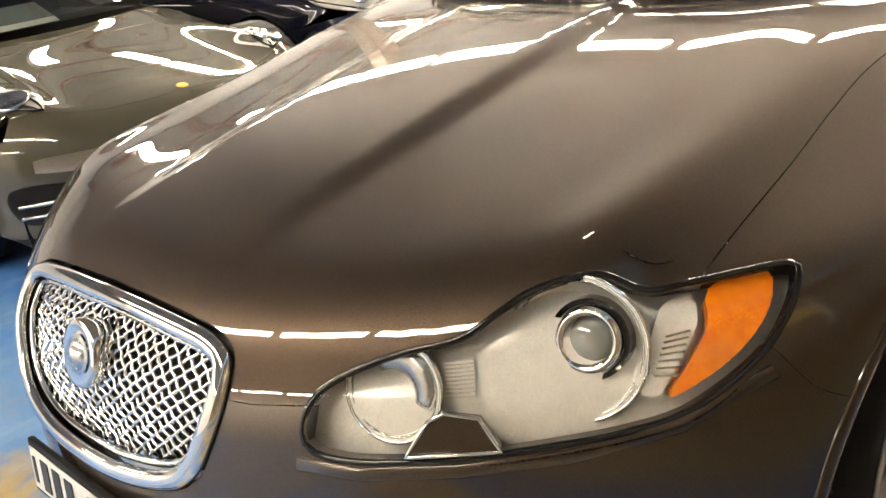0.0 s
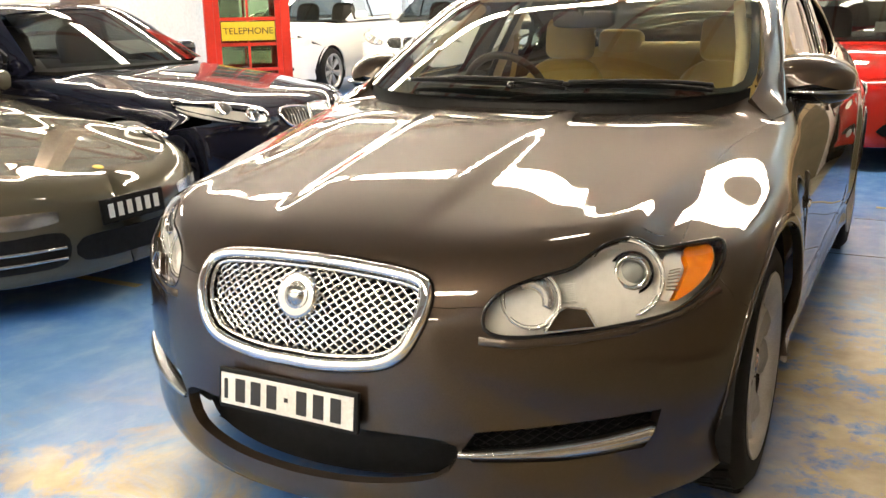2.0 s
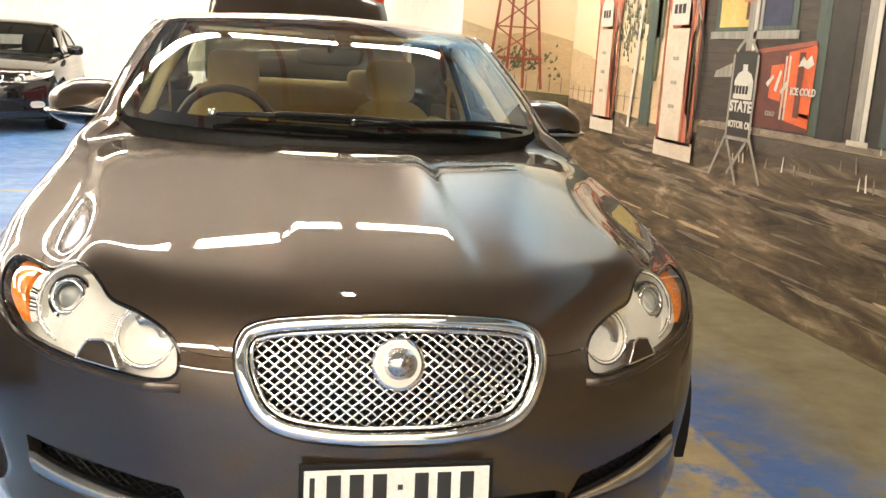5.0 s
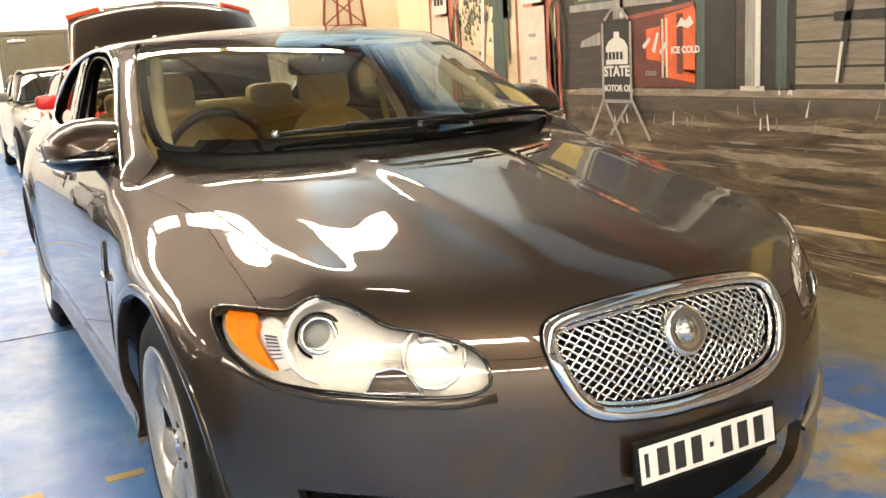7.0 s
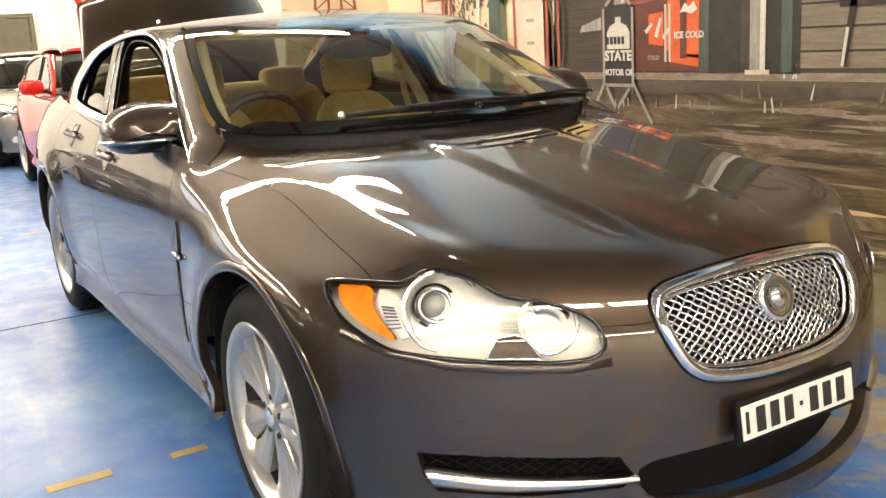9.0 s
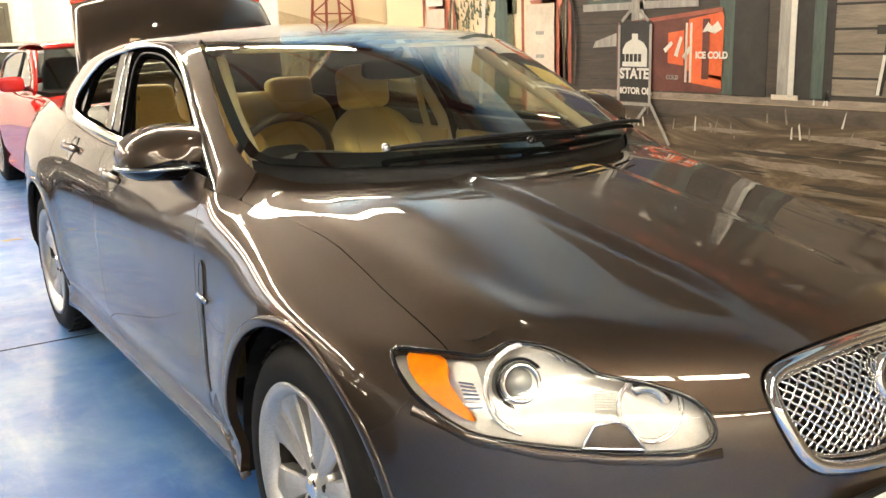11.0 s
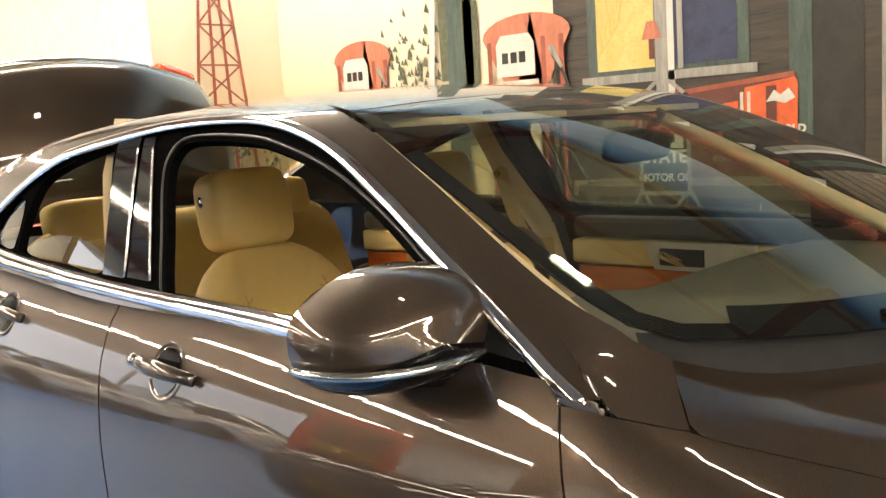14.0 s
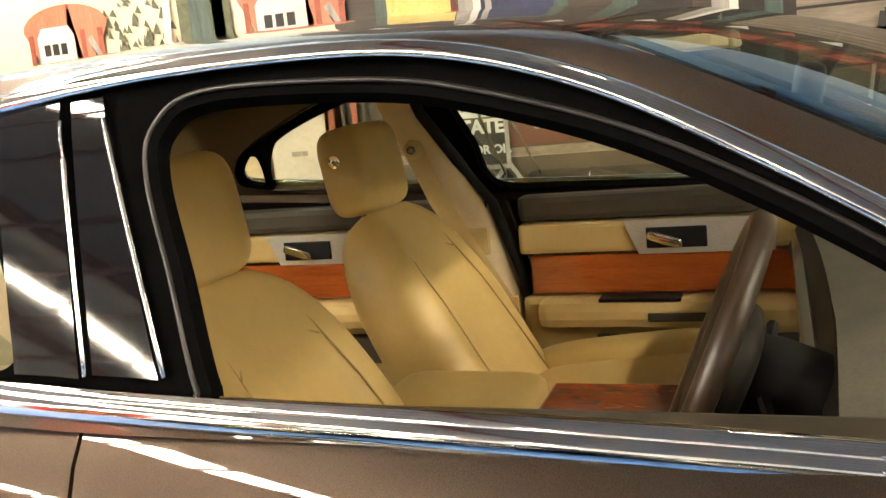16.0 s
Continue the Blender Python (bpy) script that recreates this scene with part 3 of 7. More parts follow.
INTAKE = smooth_line([(0, 0.02, 0.408), (0.20, 0.04, 0.402), (0.36, 0.09, 0.388), (0.392, 0.10, 0.355), (0.360, 0.065, 0.300), (0.20, 0.02, 0.272), (0, 0.0, 0.264)], 0.02)
seam = settle(car.lower, smooth_line([(0.898, 0.615, 0.615), (0.875, 0.57, 0.645), (0.845, 0.535, 0.705)], 0.02))
foot = smooth_line([(0.0, 0.03, 0.190), (0.3, 0.07, 0.190), (0.55, 0.20, 0.192), (0.72, 0.34, 0.195), (0.80, 0.43, 0.205), (0.85, 0.53, 0.215)], 0.03)
half = np.concatenate([g_low[::-1], NOSE[1:], lamp_low[::-1][1:], seam[::-1], arch(WHEEL_Y, 139, 196, n=24), foot[::-1][1:], INTAKE[::-1]])
SLOT = smooth_line([(0.424, 0.12, 0.408), (0.60, 0.24, 0.418), (0.768, 0.38, 0.424), (0.768, 0.36, 0.372), (0.755, 0.33, 0.338), (0.60, 0.20, 0.330), (0.43, 0.10, 0.338), (0.405, 0.09, 0.362)], 0.02, True, True)
BUMP_D = (0.6, -0.8, 0.1)
b = skin(car.lower, half, BUMP_D, 0.0, 0.025, [SLOT], 0.03)
panel("front_bumper", [b, skin(car.lower, flipped(half), np.array(BUMP_D) * (-1, 1, 1), 0.0, 0.025, [flipped(SLOT)], 0.03)], PAINT, saloon)

GAP_F = settle(car.lower, smooth_line([(0.843, 1.637, 0.966), (0.873, 1.610, 0.893), (0.91, 1.578, 0.80), (0.93, 1.562, 0.70), (0.93, 1.560, 0.45), (0.90, 1.570, 0.285)], 0.03))
GAP_B = settle(car.lower, smooth_line([(0.83, 2.760, 1.032), (0.885, 2.748, 0.905), (0.92, 2.725, 0.79), (0.93, 2.71, 0.6), (0.90, 2.70, 0.315)], 0.03))
BELT = settle(car.lower, smooth_line([(0.81, 1.655, 0.972), (0.818, 1.90, 1.000), (0.825, 2.28, 1.020), (0.83, 2.76, 1.032), (0.81, 3.2, 1.055), (0.80, 3.50, 1.072), (0.78, 3.9, 1.085), (0.72, 4.3, 1.075), (0.66, 4.75, 1.04)], 0.03))
GAP_R = settle(car.lower, smooth_line([(0.80, 3.56, 1.075), (0.88, 3.615, 0.95), (0.92, 3.60, 0.80), (0.93, 3.56, 0.58)], 0.03))
FENDER_D, DOOR_D = (1, -0.25, 0.75), (1, 0, 0.25)
for s in (1, -1):
    side = (lambda q: flipped(q)) if s < 0 else (lambda q: np.array(q))
    dd = lambda d: np.array(d, float) * (s, 1, 1)
    fender = np.concatenate([lamp_out, seam[::-1][1:], arch(WHEEL_Y, 139, -14, n=50), GAP_F[::-1], SEAM[::-1][1:], SHUT[::-1]])
    panel("fender", skin(car.lower, side(fender), dd(FENDER_D), 0.0007, 0.025, flange=0.025), PAINT, saloon)
    foot_line = np.concatenate([SHUT_BACK[::-1], SEAM[1:nearest(SEAM, (0.849, 1.574, 0.970))], [(0.842, 1.577, 0.972), (0.825, 1.605, 0.985), (0.80, 1.650, 1.005), (0.775, 1.70, 1.035), (0.745, 1.68, 1.045), (0.735, 1.62, 1.035)]])
    panel("pillar_foot", skin(lambda x, y, z: smin(car.lower(x, y, z), car.cabin(x, y, z), 0.015), side(foot_line), dd((0.5, -0.4, 1)), 0.0012, 0.02, flange=0.02), PAINT, saloon)
    i, j = nearest(BELT, GAP_B[0]), nearest(BELT, GAP_R[0])
    door = np.concatenate([GAP_F[::-1], BELT[1:i], GAP_B])
    panel("front_door", skin(car.lower, side(door), dd(DOOR_D), 0.0025, 0.035, flange=0.025), PAINT, saloon)
    rear = np.concatenate([GAP_B[::-1], BELT[i + 1:j], GAP_R, arch(3.845, 141, 180, n=16)])
    panel("rear_door", skin(car.lower, side(rear), dd(DOOR_D), 0.0025, 0.035, flange=0.025), PAINT, saloon)
    quarter = np.concatenate([GAP_R[::-1], BELT[j + 1:], [(0.80, 4.80, 0.9), (0.80, 4.85, 0.6), (0.80, 4.80, 0.25)], [(0.85, 4.3, 0.22)], arch(3.845, -15, 141, n=50)])
    panel("rear_quarter", skin(car.lower, side(quarter), dd(DOOR_D), 0.002, 0.035, flange=0.025), PAINT, saloon)
    sill = np.array([(0.9, 1.340, 0.241), (0.9, 1.57, 0.285), (0.9, 2.70, 0.315), (0.9, 3.47, 0.335), (0.88, 3.455, 0.222), (0.88, 2.4, 0.212), (0.88, 1.334, 0.214)])
    panel("sill", skin(car.lower, side(smooth_line(sill, 0.05, True, True)), dd((1, 0, 0.0)), 0.002, 0.04, flange=0.03), PAINT, saloon)

# cabin: roof, pillars, glass
DLO = smooth_line([(0.822, 1.595, 0.955), (0.822, 1.735, 0.976), (0.826, 2.0, 0.999), (0.826, 2.277, 1.013), (0.833, 2.709, 1.030), (0.82, 3.1, 1.050), (0.799, 3.47, 1.079), (0.784, 3.545, 1.111), (0.761, 3.522, 1.175), (0.735, 3.40, 1.24),
                   (0.721, 3.201, 1.317), (0.714, 3.033, 1.347), (0.696, 2.756, 1.376), (0.684, 2.519, 1.379), (0.670, 2.366, 1.357), (0.684, 2.217, 1.312), (0.719, 2.063, 1.236), (0.763, 1.904, 1.146), (0.784, 1.783, 1.072), (0.806, 1.675, 1.004)], 0.025, True)
SCREEN = smooth_line([(0.725, 1.62, 1.045), (0.722, 1.74, 1.10), (0.679, 1.985, 1.238), (0.64, 2.15, 1.32), (0.60, 2.27, 1.362)], 0.02)
HEADER = smooth_line([(0.60, 2.27, 1.362), (0.52, 2.225, 1.372), (0.3, 2.165, 1.385), (0.0, 2.145, 1.392)], 0.02)
BASE = np.array([(x, 1.244 + 0.52 * x * x + 0.12 * x ** 4 + 0.36 * x ** 6, 1.0) for x in np.linspace(0, 0.70, 30)])
RAIL = smooth_line([(0.60, 2.27, 1.362), (0.57, 2.45, 1.405), (0.565, 2.8, 1.41), (0.565, 3.2, 1.39), (0.56, 3.5, 1.35), (0.60, 3.8, 1.27), (0.66, 4.1, 1.17), (0.68, 4.28, 1.10)], 0.03)
half = np.concatenate([HEADER[::-1], RAIL[1:nearest(RAIL, (0.56, 3.5, 1.35))], [(0.40, 3.54, 1.37), (0.2, 3.57, 1.37), (0, 3.58, 1.37)]])
panel("roof", skin(car.cabin, np.concatenate([half, flipped(half)[::-1][1:-1]]), (0, 0, 1), 0.001, 0.04, flange=0.015), PAINT, saloon)
half = np.concatenate([[(0, 3.585, 1.37), (0.2, 3.575, 1.37), (0.40, 3.545, 1.37)], RAIL[nearest(RAIL, (0.56, 3.5, 1.35)):], [(0.4, 4.36, 1.1), (0, 4.40, 1.1)]])
panel("rear_window", skin(car.cabin, np.concatenate([half, flipped(half)[::-1][1:-1]]), (0, 0.3, 1), 0.003, 0.05, flange=0.004), GLASS, saloon)
half = np.concatenate([BASE, SCREEN, HEADER[1:]])
screen = panel("windscreen", skin(car.cabin, np.concatenate([half, flipped(half)[::-1][1:-1]]), (0, -0.4, 1), 0.003, 0.03, flange=0.0), GLASS, saloon)
FRAME_D = (1, 0, 0.45)
for s in (1, -1):
    side = (lambda q: flipped(q)) if s < 0 else (lambda q: np.array(q))
    dd = lambda d: np.array(d, float) * (s, 1, 1)
    k = nearest(BELT, (0.72, 4.3, 1.075))
    frame_line = np.concatenate([[(0.735, 1.585, 1.03)], SCREEN, RAIL[1:], [(0.70, 4.30, 1.08)], BELT[:k][::-1] - (0, 0, 0.02), [(0.80, 1.60, 0.97), (0.775, 1.565, 0.99)]])
    panel("pillar_frame", skin(car.cabin, side(frame_line), dd(FRAME_D), 0.001, 0.03, [side(DLO)], 0.02), PAINT, saloon)

# ---- the saloon's front ----
def sunk(depth, shape=None):
    """The body's surface, moved inwards."""
    shape = shape or car.lower
    return lambda x, y, z: shape(x, y, z) + depth


def on_skin(points, lift=0.0, shape=None, steps=12):
    """Moves points onto the surface along its slope. Gives points and normals."""
    shape = shape or car.lower
    p = np.array(points, float)
    for _ in range(steps):
        n = slope(shape, p)
        p = p - 0.9 * shape(*p.T)[:, None] * n
    return p + lift * n, n


def trim_line(name, points, radius, mat, parent, flat=0.6, lift=0.0, shape=None, closed=False, n=8, label=""):
    p, nr = on_skin(points, lift, shape)
    return part(name, tube(p, radius, n, closed, flat=flat, normals=nr), mat, parent, label, smooth=True)


def facing(at, axis):
    return Matrix.Translation(at) @ Vector(axis).to_track_quat("Z", "Y").to_matrix().to_4x4()


ring_line = np.concatenate([GRILLE, flipped(GRILLE)[::-1][1:-1]])
flat_ring = shrunk(chart_of(ring_line, (0, -1, 0.25)), 0.017)
ring, _ = land(car.lower, flat_ring, (0, -1, 0.25))
grille = new("grille")
grille.parent = saloon
tagged(grille, "chrome mesh grille in a chrome surround")
nr = slope(car.lower, ring)
part("surround", tube(ring + 0.002 * nr, lambda u: 0.0150, 10, True, flat=0.75, normals=nr), CHROME, grille, smooth=True)
lip, _ = land(sunk(0.016), shrunk(chart_of(ring_line, (0, -1, 0.25)), 0.036), (0, -1, 0.25))
part("inner_lip", tube(lip, 0.006, 8, True), CHROME, grille, smooth=True)
inner_2d = shrunk(chart_of(ring_line, (0, -1, 0.25)), 0.035)
panel("backing", skin(sunk(0.075), ring_line, (0, -1, 0.25), 0.006, 0.05, flange=0.0), BLACK, grille)
bm = bmesh.new()
for way in (1, -1):
    for c in np.arange(-0.75, 0.75, 0.0205):
        us = np.arange(-0.6, 0.6, 0.0103)
        uv = np.stack([us, c + way * 0.80 * us + 0.70], 1)
        keep = inside(inner_2d, uv)
        if keep.sum() < 2:
            continue
        pts, nn = land(sunk(0.026), uv[keep], (0, -1, 0.25))
        k = np.arange(len(us))[keep]
        pts = pts + (0.0022 * way * np.where((k + round(c / 0.0205)) % 2, 1, -1))[:, None] * nn
        tube(pts, 0.0034, 6, bm=bm, normals=nn, flat=1.1)
part("mesh", bm, CHROME, grille, smooth=True)
badge = part("badge", lathe([(0, 0.010), (0.026, 0.008), (0.030, 0.004), (0.044, 0.010), (0.052, 0.008), (0.055, 0.0), (0.050, -0.03)], 40, facing((0, 0.072, 0.684), (0, -0.95, 0.31))), CHROME, grille, smooth=True)
part("emblem", lathe([(0, 0.020), (0.010, 0.018), (0.019, 0.013), (0.024, 0.007)], 16, facing((0, 0.071, 0.684), (0, -0.95, 0.31))), SATIN, badge, smooth=True)
part("emblem_ground", lathe([(0.024, 0.0088), (0.031, 0.0072)], 32, facing((0, 0.071, 0.684), (0, -0.95, 0.31))), SATIN, badge)

# number plate, its characters as plain bars
plate = new("number_plate")
plate.parent, plate.matrix_basis = saloon, pose(0, 0.010, 0.452, 83, 0, 0)
tagged(plate, "white number plate in a black frame")
part("frame", boxed(-0.196, 0.196, -0.049, 0.049, -0.004, 0.008, 0.004), BLACK, plate)
part("face", boxed(-0.186, 0.186, -0.038, 0.038, 0.0085, 0.011, 0.002), PLATE, plate)
for k, (x, w, h) in enumerate([(-0.128, 0.028, 0.056), (-0.083, 0.028, 0.056), (-0.037, 0.028, 0.056), (0.004, 0.010, 0.010), (0.047, 0.028, 0.056), (0.093, 0.028, 0.056), (0.140, 0.028, 0.056), (-0.170, 0.010, 0.048)]):
    part("character_bar", boxed(x - w / 2, x + w / 2, -h / 2, h / 2, 0.0112, 0.0126), INK, plate)

# intake, side slots
mirror_in = np.concatenate([INTAKE, flipped(INTAKE)[::-1][1:-1]])
grid_line = shrunk(chart_of(mirror_in, (0, -1, 0)), 0.004)
panel("lower_intake", skin(sunk(0.09), mirror_in + (0, 0.05, 0), (0, -1, 0.0), -0.02, 0.05, flange=0.0), BLACK, saloon)
bm = bmesh.new()
for z in np.arange(0.27, 0.405, 0.016):
    tube([(x, 0.12 + 0.55 * abs(x) ** 2.2, z) for x in np.linspace(-0.36, 0.36, 19)], 0.003, 4, bm=bm)
part("intake_mesh", bm, BLACK, saloon)
for s in (1, -1):
    side = (lambda q: flipped(q)) if s < 0 else (lambda q: np.array(q))
    dd = lambda d: np.array(d, float) * (s, 1, 1)
    slot = panel("side_slot", skin(sunk(0.07), side(SLOT), dd(BUMP_D), -0.015, 0.05, flange=0.0), BLACK, saloon)
    bm = bmesh.new()
    for way in (1, -1):
        for c in np.arange(-0.5, 0.9, 0.028):
            pts = [(x, 0.06 + 0.626 * x ** 2.2 + 0.02, 0.34 + way * (x - c) * 0.7) for x in np.linspace(0.40, 0.77, 40)]
            pts = [p for p in pts if 0.335 < p[2] < 0.418]
            if len(pts) > 2:
                tube(side(pts), 0.0022, 4, bm=bm)
    part("slot_mesh", bm, BLACK, slot)
    blade_top = smooth_line([(0.398, 0.085, 0.362), (0.52, 0.16, 0.366), (0.65, 0.26, 0.374), (0.765, 0.365, 0.390)], 0.02)
    blade_low = smooth_line([(0.400, 0.082, 0.350), (0.52, 0.15, 0.345), (0.65, 0.24, 0.342), (0.755, 0.34, 0.352)], 0.02)
    n = min(len(blade_top), len(blade_low))
    a, _ = on_skin(side(blade_top), 0.004)
    b, _ = on_skin(side(blade_low), 0.010)
    bm = bmesh.new()
    rows = []
    for i in range(n):
        u = i / (n - 1)
        q, r = a[round(u * (len(a) - 1))], b[round(u * (len(b) - 1))]
        inn = np.array((-0.3 * s, 0.95, 0)) * 0.03
        rows.append([bm.verts.new(v) for v in (q + inn, q, (q + r) / 2 + np.array((0.1 * s, -0.3, 0)) * 0.02, r, r + inn)])
    for u, v in zip(rows, rows[1:]):
        for i in range(4):
            bm.faces.new((u[i], u[i + 1], v[i + 1], v[i]))
    bmesh.ops.recalc_face_normals(bm, faces=bm.faces)
    part("chrome_blade", bm, SATIN, slot, smooth=True)

    # head lamp
    lamp = new("headlamp")
    lamp.parent = saloon
    tagged(lamp, "clear headlamp with a projector and an amber indicator")
    panel("lens", skin(sunk(0.002), side(LAMP), dd(LAMP_D), 0.004, 0.02, flange=0.0), CLEAR, lamp)
    panel("reflector", skin(sunk(0.048), side(LAMP), dd(LAMP_D), -0.004, 0.02, flange=-0.040), REFLECTOR, lamp)
    p, nn = on_skin(side(LAMP), -0.004)
    part("seal", tube(p, 0.0055, 6, True, normals=nn), GLOSS, lamp, smooth=True)
    axis = Vector((0.34 * s, -0.88, 0.33)).normalized()
    big = Vector((0.680 * s, 0.372, 0.727)) - 0.036 * axis
    pod = part("main_bowl", lathe([(0.086, -0.018), (0.089, 0.000), (0.085, 0.005), (0.081, 0.000), (0.077, -0.010), (0.068, -0.022), (0.055, -0.032), (0.03, -0.038)], 48, facing(big, axis)), BOWL, lamp, smooth=True)
    eye = big + Vector((0.017 * s, 0, 0.015)) - 0.012 * axis
    part("projector_ring", lathe([(0.029, 0.006), (0.032, 0.016), (0.039, 0.015), (0.042, 0.004), (0.043, -0.04)], 48, facing(eye, axis)), CHROME, pod, smooth=True)
    part("projector_gap", lathe([(0.043, 0.002), (0.050, 0.004), (0.052, -0.03)], 48, facing(eye, axis)), GLOSS, pod)
    part("projector_lens", lathe([(0, 0.016), (0.010, 0.0150), (0.020, 0.010), (0.027, 0.002), (0.030, -0.008)], 40, facing(eye, axis)), material("projector_glass", (0.25, 0.26, 0.25), 0.02, 0.0, Coat_Weight=1.0, Specular_IOR_Level=1.0), pod, smooth=True)
    small = Vector((0.512 * s, 0.226, 0.696)) - 0.030 * axis
    part("high_beam_bowl", lathe([(0.064, 0.000), (0.066, 0.010), (0.061, 0.012), (0.058, 0.002), (0.045, -0.022), (0.02, -0.034), (0, -0.036)], 40, facing(small, axis)), BOWL, lamp, smooth=True)
    m = facing(small, axis)
    part("bulb_shield", tube([m @ Vector((0.040 * math.cos(a), 0.040 * math.sin(a), 0.0)) for a in np.linspace(-0.5, 2.3, 18)], lambda u: 0.019 - 0.030 * (u - 0.5) ** 2, 8, flat=0.35, normals=[axis] * 18), SATIN, lamp, smooth=True)
    for centre, radius, depth in ((big, 0.0885, 0.004), (small, 0.0655, 0.011)):
        m = facing(centre + depth * axis, axis)
        part("bowl_ring", tube([m @ Vector((radius * math.cos(a), radius * math.sin(a), 0)) for a in np.linspace(0, 2 * math.pi, 49)[:-1]], 0.0030, 6, True), CHROME, lamp, smooth=True)
        part("bowl_gap", tube([m @ Vector(((radius - 0.006) * math.cos(a), (radius - 0.006) * math.sin(a), -0.002)) for a in np.linspace(0, 2 * math.pi, 49)[:-1]], 0.0022, 6, True), SATIN, lamp, smooth=True)
    for centre, radius in ((big, 0.074), (small, 0.052)):
        m = facing(centre, axis)
        for k in range(4):
            a = math.pi * (1.02 + 0.17 * k) if s > 0 else -math.pi * (0.02 + 0.17 * k)
            part("bowl_facet", tube([m @ Vector((q * radius * math.cos(a), q * radius * math.sin(a), -0.033 + 0.022 * q * q)) for q in (0.62, 0.8, 1.0)], 0.0012, 5), SATIN, lamp)
    for k in range(7):
        u = k / 6
        pts, _ = on_skin(side([(0.757 + 0.020 * u, 0.43 + 0.012 * u, 0.690 + 0.058 * u), (0.778 + 0.012 * u, 0.452 + 0.02 * u, 0.686 + 0.060 * u)]), -0.016)
        part("indicator_rib", tube(pts, 0.0022, 5), CHROME, lamp)
    for k in range(9):
        z = 0.690 + 0.0062 * k
        pts, _ = on_skin(side([(0.572, 0.262, z), (0.585, 0.272, z), (0.602, 0.285, z)]), -0.030)
        part("fin", tube(pts, 0.0024, 5), REFLECTOR, lamp)
    amber = smooth_line([(0.785, 0.52, 0.768), (0.824, 0.588, 0.775), (0.838, 0.57, 0.748), (0.834, 0.53, 0.718), (0.816, 0.478, 0.69), (0.780, 0.428, 0.668), (0.790, 0.462, 0.706), (0.797, 0.492, 0.738)], 0.012, True)
    panel("indicator", skin(sunk(0.016), side(amber), dd(LAMP_D), 0.0, 0.012, flange=0.02), AMBER, lamp, "amber indicator reflector")
    clear = smooth_line([(0.772, 0.50, 0.764), (0.784, 0.49, 0.738), (0.780, 0.455, 0.706), (0.768, 0.418, 0.668), (0.752, 0.40, 0.69), (0.757, 0.43, 0.73), (0.757, 0.46, 0.762)], 0.012, True)
    panel("indicator_bowl", skin(sunk(0.022), side(clear), dd(LAMP_D), 0.0, 0.015, flange=0.02), REFLECTOR, lamp)
    cap = smooth_line([(0.548, 0.214, 0.630), (0.566, 0.243, 0.669), (0.581, 0.256, 0.677), (0.616, 0.277, 0.671), (0.640, 0.282, 0.633)], 0.01, True, True)
    panel("washer_cap", skin(sunk(-0.006), side(cap), dd(LAMP_D), 0.0, 0.015, flange=0.02), PAINT, lamp)
    rim, rim_n = on_skin(side(cap), 0.007)
    part("cap_trim", tube(rim, 0.0028, 6, True, normals=rim_n), CHROME, lamp, smooth=True)
    trim_line("lamp_lip", side([(0.425, 0.140, 0.615), (0.50, 0.175, 0.606), (0.60, 0.245, 0.609), (0.70, 0.33, 0.617), (0.79, 0.426, 0.638), (0.85, 0.53, 0.676)]), 0.010, PAINT, saloon, 0.35)
    # bumper extras
    trim_line("sensor", side([(0.700, 0.30, 0.50), (0.7005, 0.30, 0.501)]), 0.009, PAINT, saloon, 0.5)

